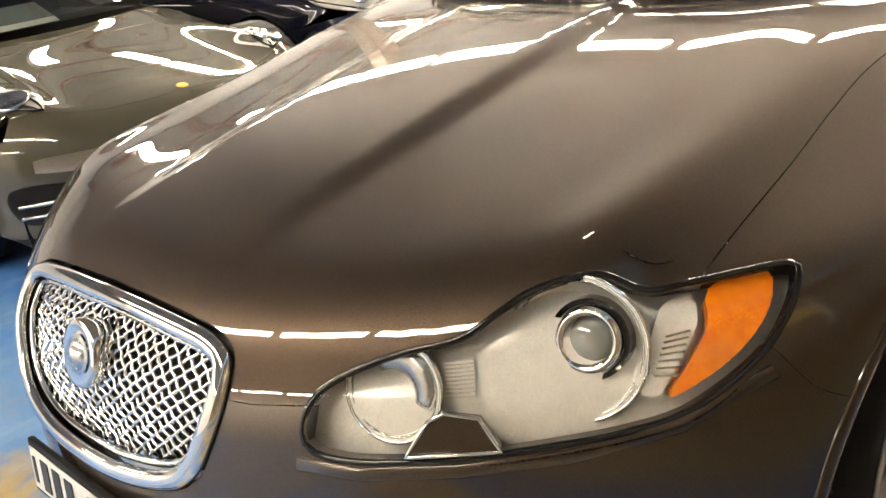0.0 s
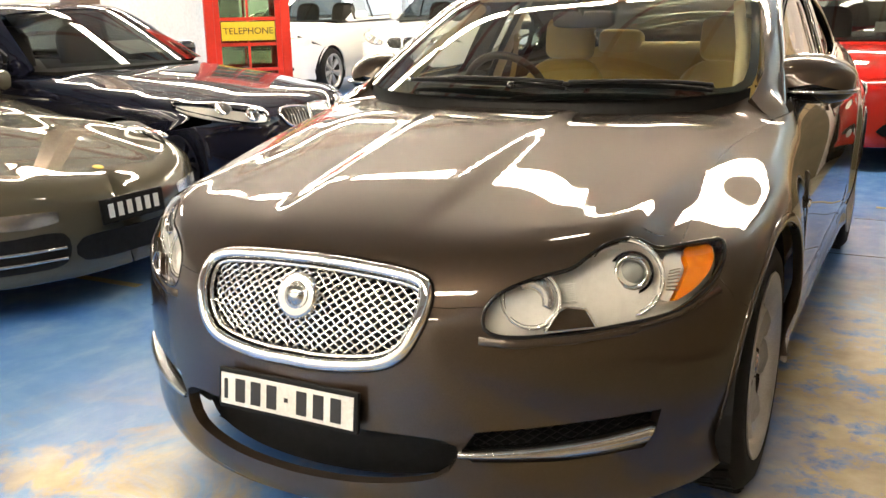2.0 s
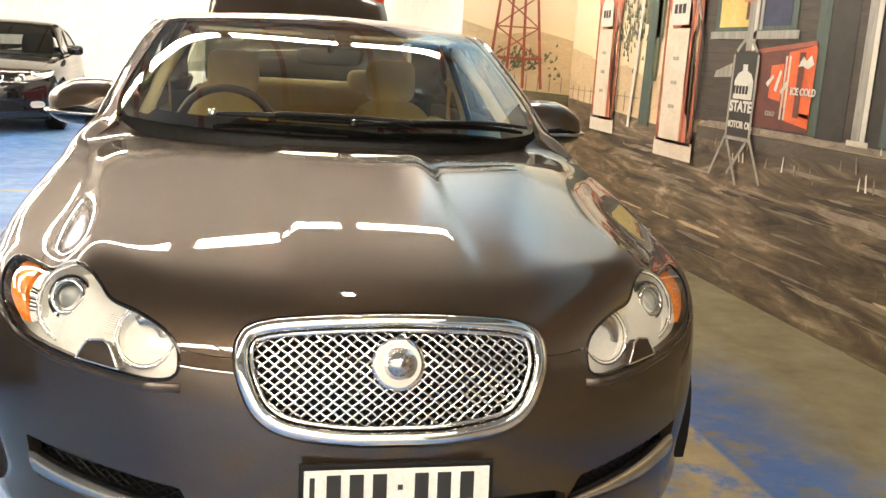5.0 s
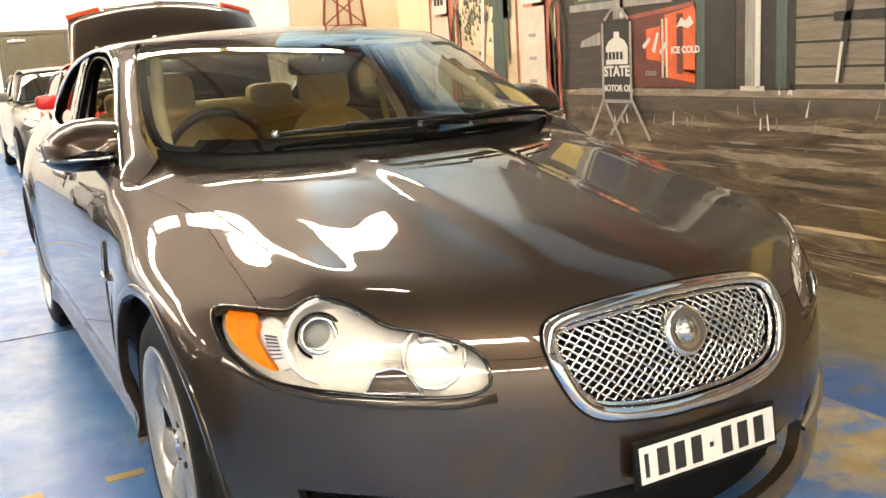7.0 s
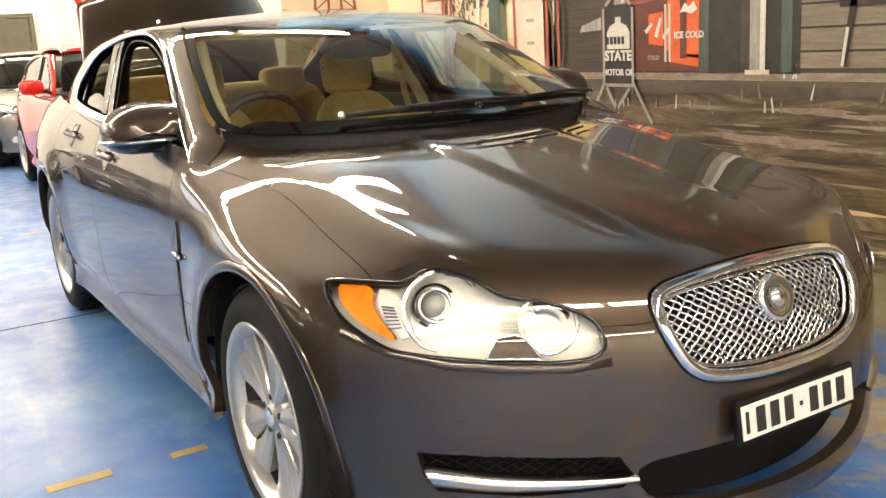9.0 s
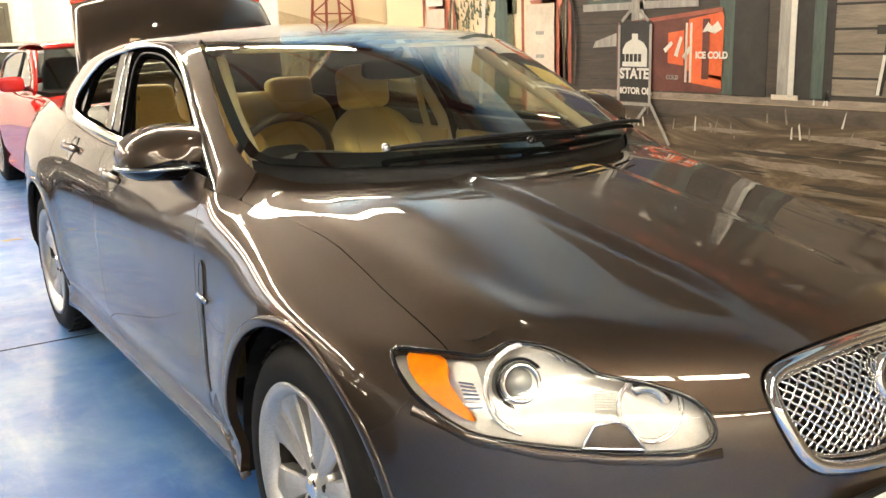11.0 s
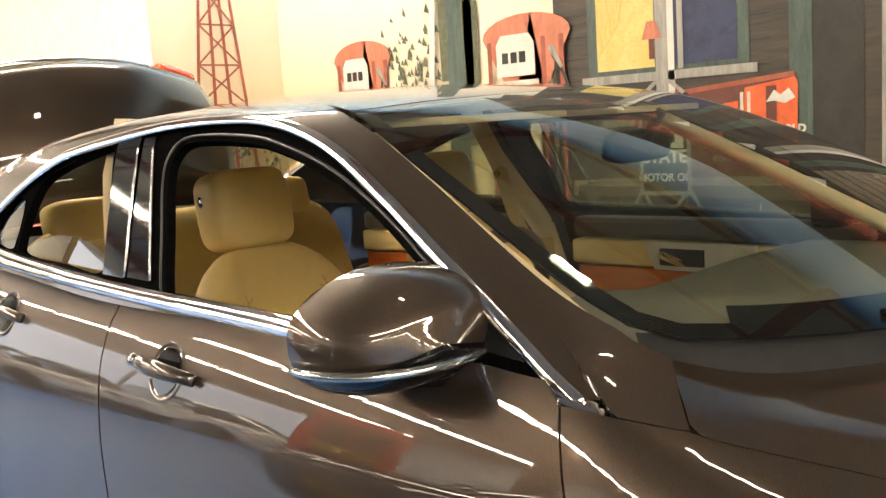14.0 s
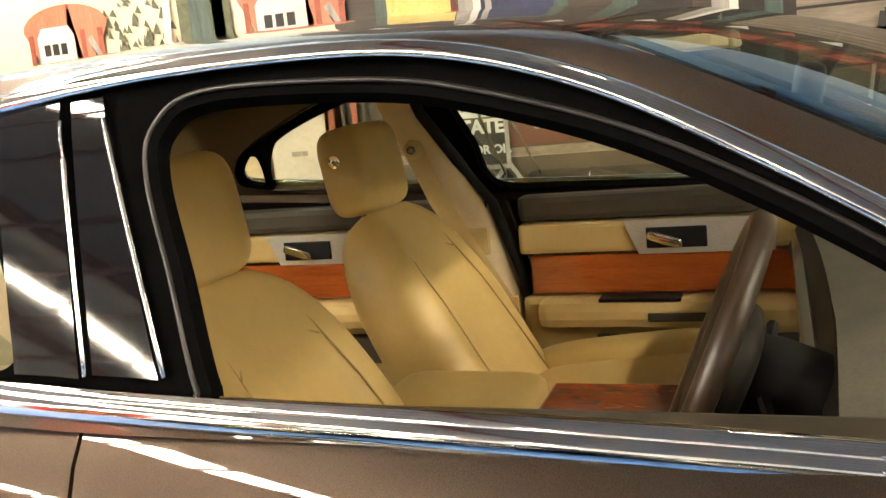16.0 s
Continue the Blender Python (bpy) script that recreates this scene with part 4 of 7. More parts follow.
# ---- sides: trim, handles, vents, mirrors ----
for s in (1, -1):
    side = (lambda q: flipped(q)) if s < 0 else (lambda q: np.array(q))
    dd = lambda d: np.array(d, float) * (s, 1, 1)
    cab = car.cabin
    flat = shrunk(chart_of(DLO, FRAME_D), 0.009)
    line, _ = land(cab, flat, FRAME_D)
    trim_line("window_chrome", side(line), 0.0130, CHROME, saloon, 0.55, 0.001, cab, True)
    bottom = np.array([(0.8, y, z) for _, y, z in run(DLO, (0.822, 1.60, 0.957), (0.799, 3.47, 1.083))])
    trim_line("waist_chrome", side(bottom + (0, 0, -0.012)), 0.014, CHROME, saloon, 0.6, 0.002, cab)
    # black window frames with three openings
    e = 0.165 if s > 0 else 0.0
    front = smooth_line([(0.80, 1.905, 1.006), (0.81, 2.25, 1.019), (0.81, 2.57, 1.032), (0.80, 2.603 + e, 1.046), (0.775, 2.645 + e, 1.165), (0.745, 2.682 + e, 1.264), (0.73, 2.680 + e, 1.308), (0.72, 2.63 + e, 1.332), (0.72, 2.45, 1.325), (0.72, 2.34, 1.302), (0.73, 2.20, 1.257), (0.75, 2.077, 1.198), (0.77, 1.97, 1.133), (0.78, 1.905, 1.080)], 0.008, True)
    back = smooth_line([(0.81, 2.87, 1.072), (0.81, 3.1, 1.082), (0.80, 3.30, 1.092), (0.78, 3.33, 1.12), (0.75, 3.31, 1.20), (0.735, 3.27, 1.255), (0.72, 3.15, 1.293), (0.71, 3.00, 1.325), (0.70, 2.955, 1.322), (0.71, 2.935, 1.28), (0.76, 2.898, 1.18)], 0.008, True)
    if s > 0:
        back = smooth_line([(0.81, 2.955, 1.048), (0.81, 3.1, 1.055), (0.80, 3.38, 1.066), (0.79, 3.435, 1.082), (0.765, 3.415, 1.17), (0.745, 3.355, 1.225), (0.72, 3.18, 1.288), (0.71, 3.05, 1.318), (0.70, 3.02, 1.318), (0.71, 3.005, 1.28), (0.76, 2.972, 1.16)], 0.008, True)
    light = smooth_line([(0.79, 3.365, 1.098), (0.785, 3.49, 1.102), (0.775, 3.505, 1.12), (0.765, 3.485, 1.17), (0.75, 3.40, 1.222), (0.755, 3.36, 1.21), (0.775, 3.355, 1.15)], 0.03, True)
    if s > 0:
        light = smooth_line([(0.79, 3.462, 1.092), (0.785, 3.51, 1.098), (0.775, 3.518, 1.12), (0.768, 3.50, 1.155), (0.765, 3.462, 1.178)], 0.012, True)
    panel("window_frame", skin(sunk(0.010, cab), side(DLO), dd(FRAME_D), 0.004, 0.05, [side(front), side(back), side(light)], 0.022), SEAL, saloon)
    inner = land(cab, shrunk(chart_of(front, FRAME_D), -0.020), FRAME_D)[0]
    trim_line("seal_lip", side(inner), 0.0032, SATIN_BLACK, saloon, 0.8, -0.009, cab, True, 6)
    panel("quarter_glass", skin(sunk(0.014, cab), side(light), dd(FRAME_D), -0.004, 0.05, flange=0.0), GLASS, saloon)
    if s > 0:
        panel("door_glass", skin(sunk(0.018, cab), side(front), dd(FRAME_D), -0.006, 0.05, flange=0.0), GLASS, saloon)
        panel("door_glass", skin(sunk(0.018, cab), side(back), dd(FRAME_D), -0.006, 0.05, flange=0.0), GLASS, saloon)
    else:
        # the rear pane is wound down, its arched top still showing
        low = smooth_line([(0.81, 2.875, 1.074), (0.81, 3.1, 1.084), (0.80, 3.29, 1.094), (0.80, 3.27, 1.118), (0.79, 3.12, 1.138), (0.79, 2.98, 1.128), (0.80, 2.90, 1.105)], 0.02, True)
        panel("door_glass", skin(sunk(0.018, cab), side(low), dd(FRAME_D), -0.002, 0.05, flange=0.004), GLASS, saloon, "rear pane wound almost down")
    for ya, yb, ta, tb in ((2.663 + e, 2.748 + 0.85 * e, 2.766 + 0.9 * e, 2.812 + 0.85 * e), (2.762 + 0.85 * e, 2.852 + 0.6 * e, 2.826 + 0.85 * e, 2.925 + 0.5 * e)):
        pil = np.array([(0.82, ya, 1.058), (0.82, yb, 1.062), (0.72, tb, 1.352), (0.72, ta, 1.356)])
        panel("door_pillar", skin(sunk(0.002, cab), side(smooth_line(pil, 0.03, True, True)), dd(FRAME_D), 0.002, 0.04, flange=0.012), GLOSS, saloon)
    part("pillar_chrome", tube(on_skin(side([(0.8, 2.755 + 0.064 * u, 1.055 + 0.305 * u) for u in np.linspace(0, 1, 12)]), -0.001, cab)[0], 0.0032, 6), CHROME, saloon, smooth=True)
    part("frame_edge", tube(on_skin(side([(0.8, 2.658 + 0.104 * u, 1.055 + 0.305 * u) for u in np.linspace(0, 1, 12)]), -0.003, cab)[0], 0.0034, 6), SATIN, saloon, smooth=True)
    tri = np.array([(0.81, 1.66, 1.0), (0.81, 1.885, 1.022), (0.77, 1.885, 1.115), (0.79, 1.78, 1.06)])
    panel("mirror_base", skin(sunk(0.004, cab), side(smooth_line(tri, 0.03, True, True)), dd(FRAME_D), 0.004, 0.03, flange=0.012), BLACK, saloon)
    # handles
    for y, z in ((2.505, 0.913), (3.235, 0.962)):
        c, nn = on_skin(side([(0.89, y, z)]))
        c, nn = Vector(c[0]), Vector(nn[0])
        h = new("door_handle")
        h.parent = saloon
        m = facing(c, nn)
        part("handle_cup", lathe([(0.056, 0.0015), (0.050, 0.002), (0.046, -0.006), (0, -0.012)], 36, facing(c - 0.001 * nn, nn)), PAINT, h, smooth=True)
        part("handle_shade", lathe([(0.044, 0.0022), (0, 0.0024)], 30, facing(c - 0.001 * nn, nn)), GLOSS, h)
        pts = [c + nn * (0.010 + 0.026 * math.sin(math.pi * u)) + Vector((0, -0.105 + 0.21 * u, 0.016 * (u - 0.4))) for u in np.linspace(0, 1, 14)]
        part("handle_bar", tube(pts, lambda u: 0.0175 - 0.006 * abs(2 * u - 1), 10, flat=0.55, normals=[nn] * 14), PAINT, h, smooth=True)
        if y < 3:
            part("lock_cap", tube([pts[11] + nn * 0.006, pts[12] + nn * 0.008], 0.012, 8, flat=0.5, normals=[nn] * 2), CHROME, h, smooth=True)
    # fender vent
    vent = new("fender_vent")
    vent.parent = saloon
    out = smooth_line([(0.92, 1.488, 0.705), (0.92, 1.520, 0.705), (0.92, 1.524, 0.755), (0.91, 1.520, 0.785), (0.91, 1.508, 0.797), (0.91, 1.496, 0.785), (0.92, 1.489, 0.755)], 0.012, True)
    panel("vent_pod", skin(sunk(-0.005), side(out), dd((1, 0, 0.2)), 0.0, 0.012, flange=0.02), PAINT, vent)
    trim_line("vent_rim", side(out), 0.003, GLOSS, vent, 0.7, 0.004, closed=True, n=6)
    trim_line("vent_bar", side([(0.92, 1.462, 0.694), (0.92, 1.49, 0.697), (0.92, 1.530, 0.700)]), 0.008, CHROME, vent, 0.9, 0.006)
    low = smooth_line([(0.92, 1.505, 0.69), (0.92, 1.530, 0.69), (0.92, 1.536, 0.55), (0.92, 1.540, 0.42), (0.92, 1.532, 0.41), (0.92, 1.522, 0.42), (0.92, 1.512, 0.55)], 0.02, True, True)
    panel("vent_groove", skin(sunk(-0.0015), side(low), dd((1, 0, 0.2)), 0.0, 0.015, flange=0.008), BLACK, vent)
    # mirror
    mir = new("door_mirror")
    mir.parent, mir.matrix_basis = saloon, pose(0.880 * s, 1.950, 1.058, 0, -4 * s, 10 * s)
    bm = bmesh.new()
    n, k = 14, 26
    rows = []
    for i in range(n + 1):
        v = i / n
        depth = 0.15 * (1 - v)
        r = (1 - (1 - v) ** 2.6) ** 0.48
        ring = []
        for j in range(k):
            a = 2 * math.pi * j / k
            cx, cz = math.copysign(abs(math.cos(a)) ** 0.72, math.cos(a)), math.copysign(abs(math.sin(a)) ** 0.72, math.sin(a))
            up = 1 - 0.38 * max(cx * r, 0) ** 1.4 - 0.25 * max(-cx * r, 0) ** 3
            zz = 0.084 * r * cz * up if cz > 0 else 0.072 * r * cz * (1 - 0.25 * max(-cx * r, 0) ** 2)
            ring.append(bm.verts.new((s * ((0.136 if cx > 0 else 0.195) * r * cx - 0.02 * (1 - v)), -depth, zz - 0.012 * (1 - v) - 0.010 * cx * r)))
        rows.append(ring)
    for p, q in zip(rows, rows[1:]):
        for j in range(k):
            bm.faces.new((p[j], p[(j + 1) % k], q[(j + 1) % k], q[j]))
    bm.faces.new(rows[0])
    bmesh.ops.recalc_face_normals(bm, faces=bm.faces)
    shell = part("mirror_shell", bm, PAINT, mir, smooth=True)
    bm = lathe([(0, 0.0), (1, 0.0)], 26)
    bmesh.ops.transform(bm, matrix=pose(0, 0.002, 0.010, 90) @ Matrix.Diagonal((0.122, 0.062, 1, 1)), verts=bm.verts)
    part("mirror_glass", bm, CHROME, mir)
    pts = [(s * ((0.134 if a < 1.57 else 0.19) * math.cos(a)), -0.02 - 0.136 * math.sin(a), -0.040 - 0.010 * math.cos(a)) for a in np.linspace(-0.05, 2.6, 26)]
    part("repeater", tube(pts, 0.0085, 8, flat=0.8), material("clear_repeater", (0.45, 0.47, 0.48), 0.06, 0.9, Coat_Weight=1.0), mir, "clear side repeater lens", smooth=True)
    bm = bmesh.new()
    rows = []
    for u in np.linspace(0, 1, 8):
        x = s * (0.06 - 0.20 * u)
        rows.append([bm.verts.new((x, y - 0.02 * u, z - 0.012 * u)) for y, z in ((-0.115, -0.050), (-0.02, -0.050), (-0.01, -0.066), (-0.10, -0.074))])
    for p, q in zip(rows, rows[1:]):
        for j in range(4):
            bm.faces.new((p[j], p[(j + 1) % 4], q[(j + 1) % 4], q[j]))
    bmesh.ops.recalc_face_normals(bm, faces=bm.faces)
    part("mirror_arm", bm, GLOSS, mir, smooth=True)
    belly = bmesh.new()
    rows = []
    for i in range(n + 1):
        v = i / n
        r = 1.03 * (1 - (1 - v) ** 2.6) ** 0.48
        ring = []
        for j in range(13):
            a = -math.pi * j / 12
            cx, cz = math.copysign(abs(math.cos(a)) ** 0.72, math.cos(a)), -abs(math.sin(a)) ** 0.72
            thin = 1 - 0.25 * max(-cx * r, 0) ** 2
            ring.append(belly.verts.new((s * ((0.136 if cx > 0 else 0.195) * r * cx - 0.02 * (1 - v)), -0.152 * (1 - v), min(-0.034, 0.084 * cz) * r * thin - 0.012 * (1 - v) - 0.010 * cx * r)))
        rows.append(ring)
    for p, q in zip(rows, rows[1:]):
        for j in range(12):
            belly.faces.new((p[j], p[j + 1], q[j + 1], q[j]))
    bmesh.ops.recalc_face_normals(belly, faces=belly.faces)
    part("mirror_belly", belly, GLOSS, mir, smooth=True)
    # wheel housing
    for y in (0.945, 3.845):
        bm = bmesh.new()
        yc = WHEEL_Y if y < 2 else y
        ring0 = [[bm.verts.new((x * s, yc + (ARCH + 0.004) * math.cos(a), WHEEL_Z + (ARCH + 0.004) * math.sin(a))) for a in np.linspace(-0.26, math.pi + 0.26, 24)] for x in (0.902, 0.56)]
        for j in range(23):
            bm.faces.new((ring0[0][j], ring0[0][j + 1], ring0[1][j + 1], ring0[1][j]))
        bm.faces.new(ring0[1])
        part("wheel_housing", bm, BLACK, saloon)
        line = np.array([(0.92 * s, yc + (ARCH + 0.012) * math.cos(a), WHEEL_Z + (ARCH + 0.012) * math.sin(a)) for a in np.linspace(0.10, math.pi + 0.05, 40)])
        trim_line("arch_lip", line, 0.014, PAINT, saloon, 0.3, 0.0)

part("underbody", boxed(-0.72, 0.72, 0.58, 4.7, 0.17, 0.26), BLACK, saloon)
part("engine_bay", boxed(-0.56, 0.56, 0.36, 1.25, 0.27, 0.74), BLACK, saloon)
half = smooth_line([(0, 4.9, 1.02), (0.4, 4.9, 1.02), (0.64, 4.8, 1.0), (0.80, 4.80, 0.88), (0.81, 4.85, 0.6), (0.80, 4.80, 0.25), (0.4, 4.9, 0.22), (0, 4.93, 0.22)], 0.05, False, True)
panel("rear_bumper", skin(car.lower, np.concatenate([half, flipped(half)[::-1][1:-1]]), (0, 1, 0.1), 0.002, 0.06, flange=0.02), PAINT, saloon)

# ---- cowl, screen border, wipers ----
xs = np.linspace(-0.72, 0.72, 61)
edge = [[(x, 1.232 + off + 0.52 * x * x + 0.12 * x ** 4 + 0.36 * x ** 6, 0) for x in xs] for off in (-0.03, -0.004, 0.010, 0.024)]
rows = []
for row, dz in zip(edge, (-0.035, -0.030, -0.020, 0.004)):
    p = np.array(row)
    low = land(car.lower, chart_of(p, (0, 0, 1)), (0, 0, 1))[0] if dz < 0 else land(car.cabin, chart_of(p, (0, 0, 1)), (0, 0, 1))[0] - (0, 0, 0.008)
    rows.append(low + (0, 0, dz if dz < 0 else 0))
bm = bmesh.new()
vs = [[bm.verts.new(q) for q in r] for r in rows]
for a, b in zip(vs, vs[1:]):
    for i in range(60):
        bm.faces.new((a[i], a[i + 1], b[i + 1], b[i]))
part("cowl", bm, BLACK, saloon, smooth=True)
half = np.concatenate([BASE, SCREEN, HEADER[1:]])
whole = np.concatenate([half, flipped(half)[::-1][1:-1]])
c2 = chart_of(whole, (0, -0.4, 1))
hole2 = shrunk(c2, 0.035)
hole3 = land(car.cabin, hole2, (0, -0.4, 1))[0]
hole3 = hole3 + np.where((hole3[:, 1:2] < 1.95) & (np.abs(hole3[:, :1]) < 0.62), 1, 0) * np.array([[0, 0.040, 0.02]])
panel("screen_border", skin(sunk(0.004, car.cabin), whole, (0, -0.4, 1), 0.003, 0.03, [hole3], 0.0), GLOSS, saloon)
for a, b, n in (((-0.41, 1.375), (0.20, 1.285), 0), ((0.02, 1.27), (0.62, 1.465), 1)):
    pts = np.array([(a[0] + (b[0] - a[0]) * u, a[1] + (b[1] - a[1]) * u - 0.03 * math.sin(math.pi * u), 1.0) for u in np.linspace(0, 1, 20)])
    p, nn = land(car.cabin, chart_of(pts, (0, 0, 1)), (0, 0, 1))
    w = new("wiper")
    w.parent = saloon
    part("wiper_blade", tube(p + 0.022 * nn, lambda u: 0.014 - 0.006 * abs(2 * u - 1), 8, flat=0.8, normals=nn), BLACK, w, smooth=True)
    part("wiper_arm", tube(p[6:] + np.linspace(0.034, 0.046, 14)[:, None] * nn[6:] + (0, -0.018, 0), 0.009, 8, flat=0.6, normals=nn[6:]), BLACK, w, smooth=True)
    part("wiper_cap", lathe([(0, 0.014), (0.010, 0.012), (0.014, 0)], 16, facing(p[0] + 0.026 * nn[0], nn[0])), GLOSS if n else SATIN, w, smooth=True)

# ---- the open boot ----
boot = new("boot_lid")
boot.parent, boot.matrix_basis = saloon, pose(0, 4.22, 1.10, 74, 0, 0)
tagged(boot, "raised boot lid with red tail lamp tips")


def lid_point(u, v, drop=0.0):
    """u across from -1 to 1, v from the hinge to the lip."""
    x = u * (0.60 - 0.06 * v ** 2 - 0.03 * (1 - v))
    y = 0.60 * v - 0.05 * u * u * v
    z = 0.05 * math.sin(math.pi * min(v, 1) * 0.9) - 0.10 * u * u - 0.05 * v ** 3 - drop
    return x, y, z


bm = bmesh.new()
for drop, turn in ((0, 1), (0.05, -1)):
    g = [[bm.verts.new(lid_point(u, v, drop)) for u in np.linspace(-1, 1, 25)] for v in np.linspace(0, 1, 15)]
    for i in range(14):
        for j in range(24):
            f = (g[i][j], g[i][j + 1], g[i + 1][j + 1], g[i + 1][j])
            bm.faces.new(f if turn > 0 else f[::-1])
    rim = [g[0][j] for j in range(25)] + [g[i][24] for i in range(1, 15)] + [g[14][j] for j in range(23, -1, -1)] + [g[i][0] for i in range(13, 0, -1)]
    if turn > 0:
        first = rim
for i in range(len(rim)):
    j = (i + 1) % len(rim)
    bm.faces.new((first[j], first[i], rim[i], rim[j]))
bmesh.ops.recalc_face_normals(bm, faces=bm.faces)
part("lid_skin", bm, PAINT, boot, smooth=True)
bm = bmesh.new()
g = [[bm.verts.new((x * (1.0 - 0.05 * w), y + 0.035 * w, z - 0.20 * w)) for x, y, z in (lid_point(u, 1.0) for u in np.linspace(-1, 1, 25))] for w in np.linspace(0, 1, 5)]
for i in range(4):
    for j in range(24):
        bm.faces.new((g[i][j], g[i][j + 1], g[i + 1][j + 1], g[i + 1][j]))
bmesh.ops.solidify(bm, geom=list(bm.faces), thickness=0.02)
part("lid_tail", bm, PAINT, boot, smooth=True)
part("lid_chrome", tube([(x, y + 0.022, z - 0.055) for x, y, z in (lid_point(u, 1.0) for u in np.linspace(-0.62, 0.62, 21))], 0.016, 8), CHROME, boot, smooth=True)
for s in (1, -1):
    part("tail_lamp", tube([(x, y + 0.018, z - 0.045) for x, y, z in (lid_point(u * s, 1.0) for u in np.linspace(0.66, 0.99, 9))], 0.030, 8), RED_LENS, boot, "red tail lamp tip", smooth=True)

# ---- inside the saloon ----
def pillow(m, a, b, c, e1=0.35, e2=0.35, n=20, k=28, bend=0.0, bm=None):
    """A rounded cushion with half sizes a, b, c."""
    bm = bm or bmesh.new()
    pw = lambda v, e: math.copysign(abs(v) ** e, v)
    rows = []
    for i in range(n + 1):
        t = -math.pi / 2 + math.pi * i / n
        rows.append([bm.verts.new(m @ Vector((a * pw(math.cos(t), e1) * pw(math.cos(p), e2), b * pw(math.cos(t), e1) * pw(math.sin(p), e2) + bend * (pw(math.sin(t), e1)) ** 2, c * pw(math.sin(t), e1)))) for p in (2 * math.pi * j / k for j in range(k))])
    for p, q in zip(rows, rows[1:]):
        for j in range(k):
            bm.faces.new((p[j], p[(j + 1) % k], q[(j + 1) % k], q[j]))
    bmesh.ops.remove_doubles(bm, verts=bm.verts, dist=1e-4)
    bmesh.ops.recalc_face_normals(bm, faces=bm.faces)
    return bm


def front_seat(x, y):
    """Base of the backrest at x, y."""
    seat = new("front_seat")
    seat.parent, seat.matrix_basis = saloon, pose(x, y, 0)
    tagged(seat, "tan leather front seat with a headrest")
    part("cushion", pillow(pose(0, -0.24, 0.575, -6), 0.24, 0.29, 0.085, 0.5, 0.45), LEATHER, seat, smooth=True)
    lean = pose(0, 0.0, 0.46, -29)
    bm = bmesh.new()
    n, k = 26, 36
    rows = []
    for i in range(n + 1):
        v = -1 + 2 * i / n
        end = (1 - abs(v) ** 5) ** 0.42 if abs(v) < 1 else 0.0
        half = (0.232 - 0.055 * max(v, 0) ** 2) * end
        deep = (0.112 - 0.036 * max(v, 0) ** 1.5) * max(end, 0.02)
        ring = []
        for j in range(k):
            a = 2 * math.pi * j / k
            cx, cy = math.copysign(abs(math.cos(a)) ** 0.55, math.cos(a)), math.copysign(abs(math.sin(a)) ** 0.62, math.sin(a))
            hollow = 0.040 * (1 - min(1, abs(cx) / 0.72) ** 4) * (1 - max(v, 0) ** 4) if cy < 0 else 0.0
            ring.append(bm.verts.new(lean @ Vector((half * cx, deep * cy + hollow * end, 0.345 + 0.345 * v))))
        rows.append(ring)
    for p, q in zip(rows, rows[1:]):
        for j in range(k):
            bm.faces.new((p[j], p[(j + 1) % k], q[(j + 1) % k], q[j]))
    bmesh.ops.remove_doubles(bm, verts=bm.verts, dist=1e-4)
    bmesh.ops.recalc_face_normals(bm, faces=bm.faces)
    back = part("backrest", bm, LEATHER, seat, smooth=True)
    face = lambda u, w: lean @ Vector((u, -0.108 + (0.040 * (1 - min(1, abs(u) / 0.165) ** 4) if abs(u) < 0.165 else 0.0) + 0.018 * max(w - 0.42, 0) / 0.2, w))
    for s in (1, -1):
        part("cushion_bolster", pillow(pose(0.205 * s, -0.22, 0.632, -6), 0.055, 0.27, 0.060, 0.6, 0.6), LEATHER, seat, smooth=True)
        part("headrest_post", tube([lean @ Vector((0.06 * s, 0.0, 0.66)), lean @ Vector((0.06 * s, -0.03, 0.76))], 0.007, 8), CHROME, back)
        part("stitching", tube([face(0.150 * s - 0.03 * s * u * u, 0.06 + 0.50 * u) for u in np.linspace(0, 1, 12)], 0.0022, 5), STITCH, back)
    part("stitching", tube([face(0.12 * u, 0.565 - 0.05 * u * u) for u in np.linspace(-1, 1, 13)], 0.0022, 5), STITCH, back)
    up = pose(0, 0.342, 1.155, -9)
    head = part("headrest", pillow(up, 0.120, 0.066, 0.102, 0.42, 0.5), LEATHER, seat, smooth=True)
    for s in (1, -1):
        part("headrest_button", lathe([(0, 0.006), (0.012, 0.005), (0.017, 0)], 20, up @ pose(0.116 * s, 0.01, 0.03) @ pose(0, 0, 0, 0, 90 * s)), CHROME, head, smooth=True)
    return seat


driver = front_seat(-0.38, 2.595)
copy_thing(driver, pose(0.38, 2.622, -0.006))
rear = new("rear_bench")
rear.parent = saloon
part("bench_cushion", pillow(pose(0, 3.40, 0.50, 6), 0.62, 0.28, 0.11, 0.4, 0.3), LEATHER, rear, smooth=True)
part("bench_back", pillow(pose(0, 3.72, 0.80, -22), 0.62, 0.08, 0.32, 0.4, 0.3), LEATHER, rear, smooth=True)
for x in (-0.38, 0.38):
    part("rear_headrest", pillow(pose(x, 3.80, 1.10, -12), 0.13, 0.055, 0.075, 0.4, 0.5), LEATHER, rear, smooth=True)
part("parcel_shelf", boxed(-0.62, 0.62, 3.84, 4.35, 1.00, 1.03, 0.008), DASH, saloon)
part("cabin_floor", boxed(-0.78, 0.78, 1.25, 4.0, 0.265, 0.30), DASH, saloon)
part("bulkhead", boxed(-0.62, 0.62, 1.30, 1.34, 0.27, 0.90), DASH, saloon)
part("boot_wall", boxed(-0.76, 0.76, 3.98, 4.02, 0.27, 1.0), DASH, saloon)

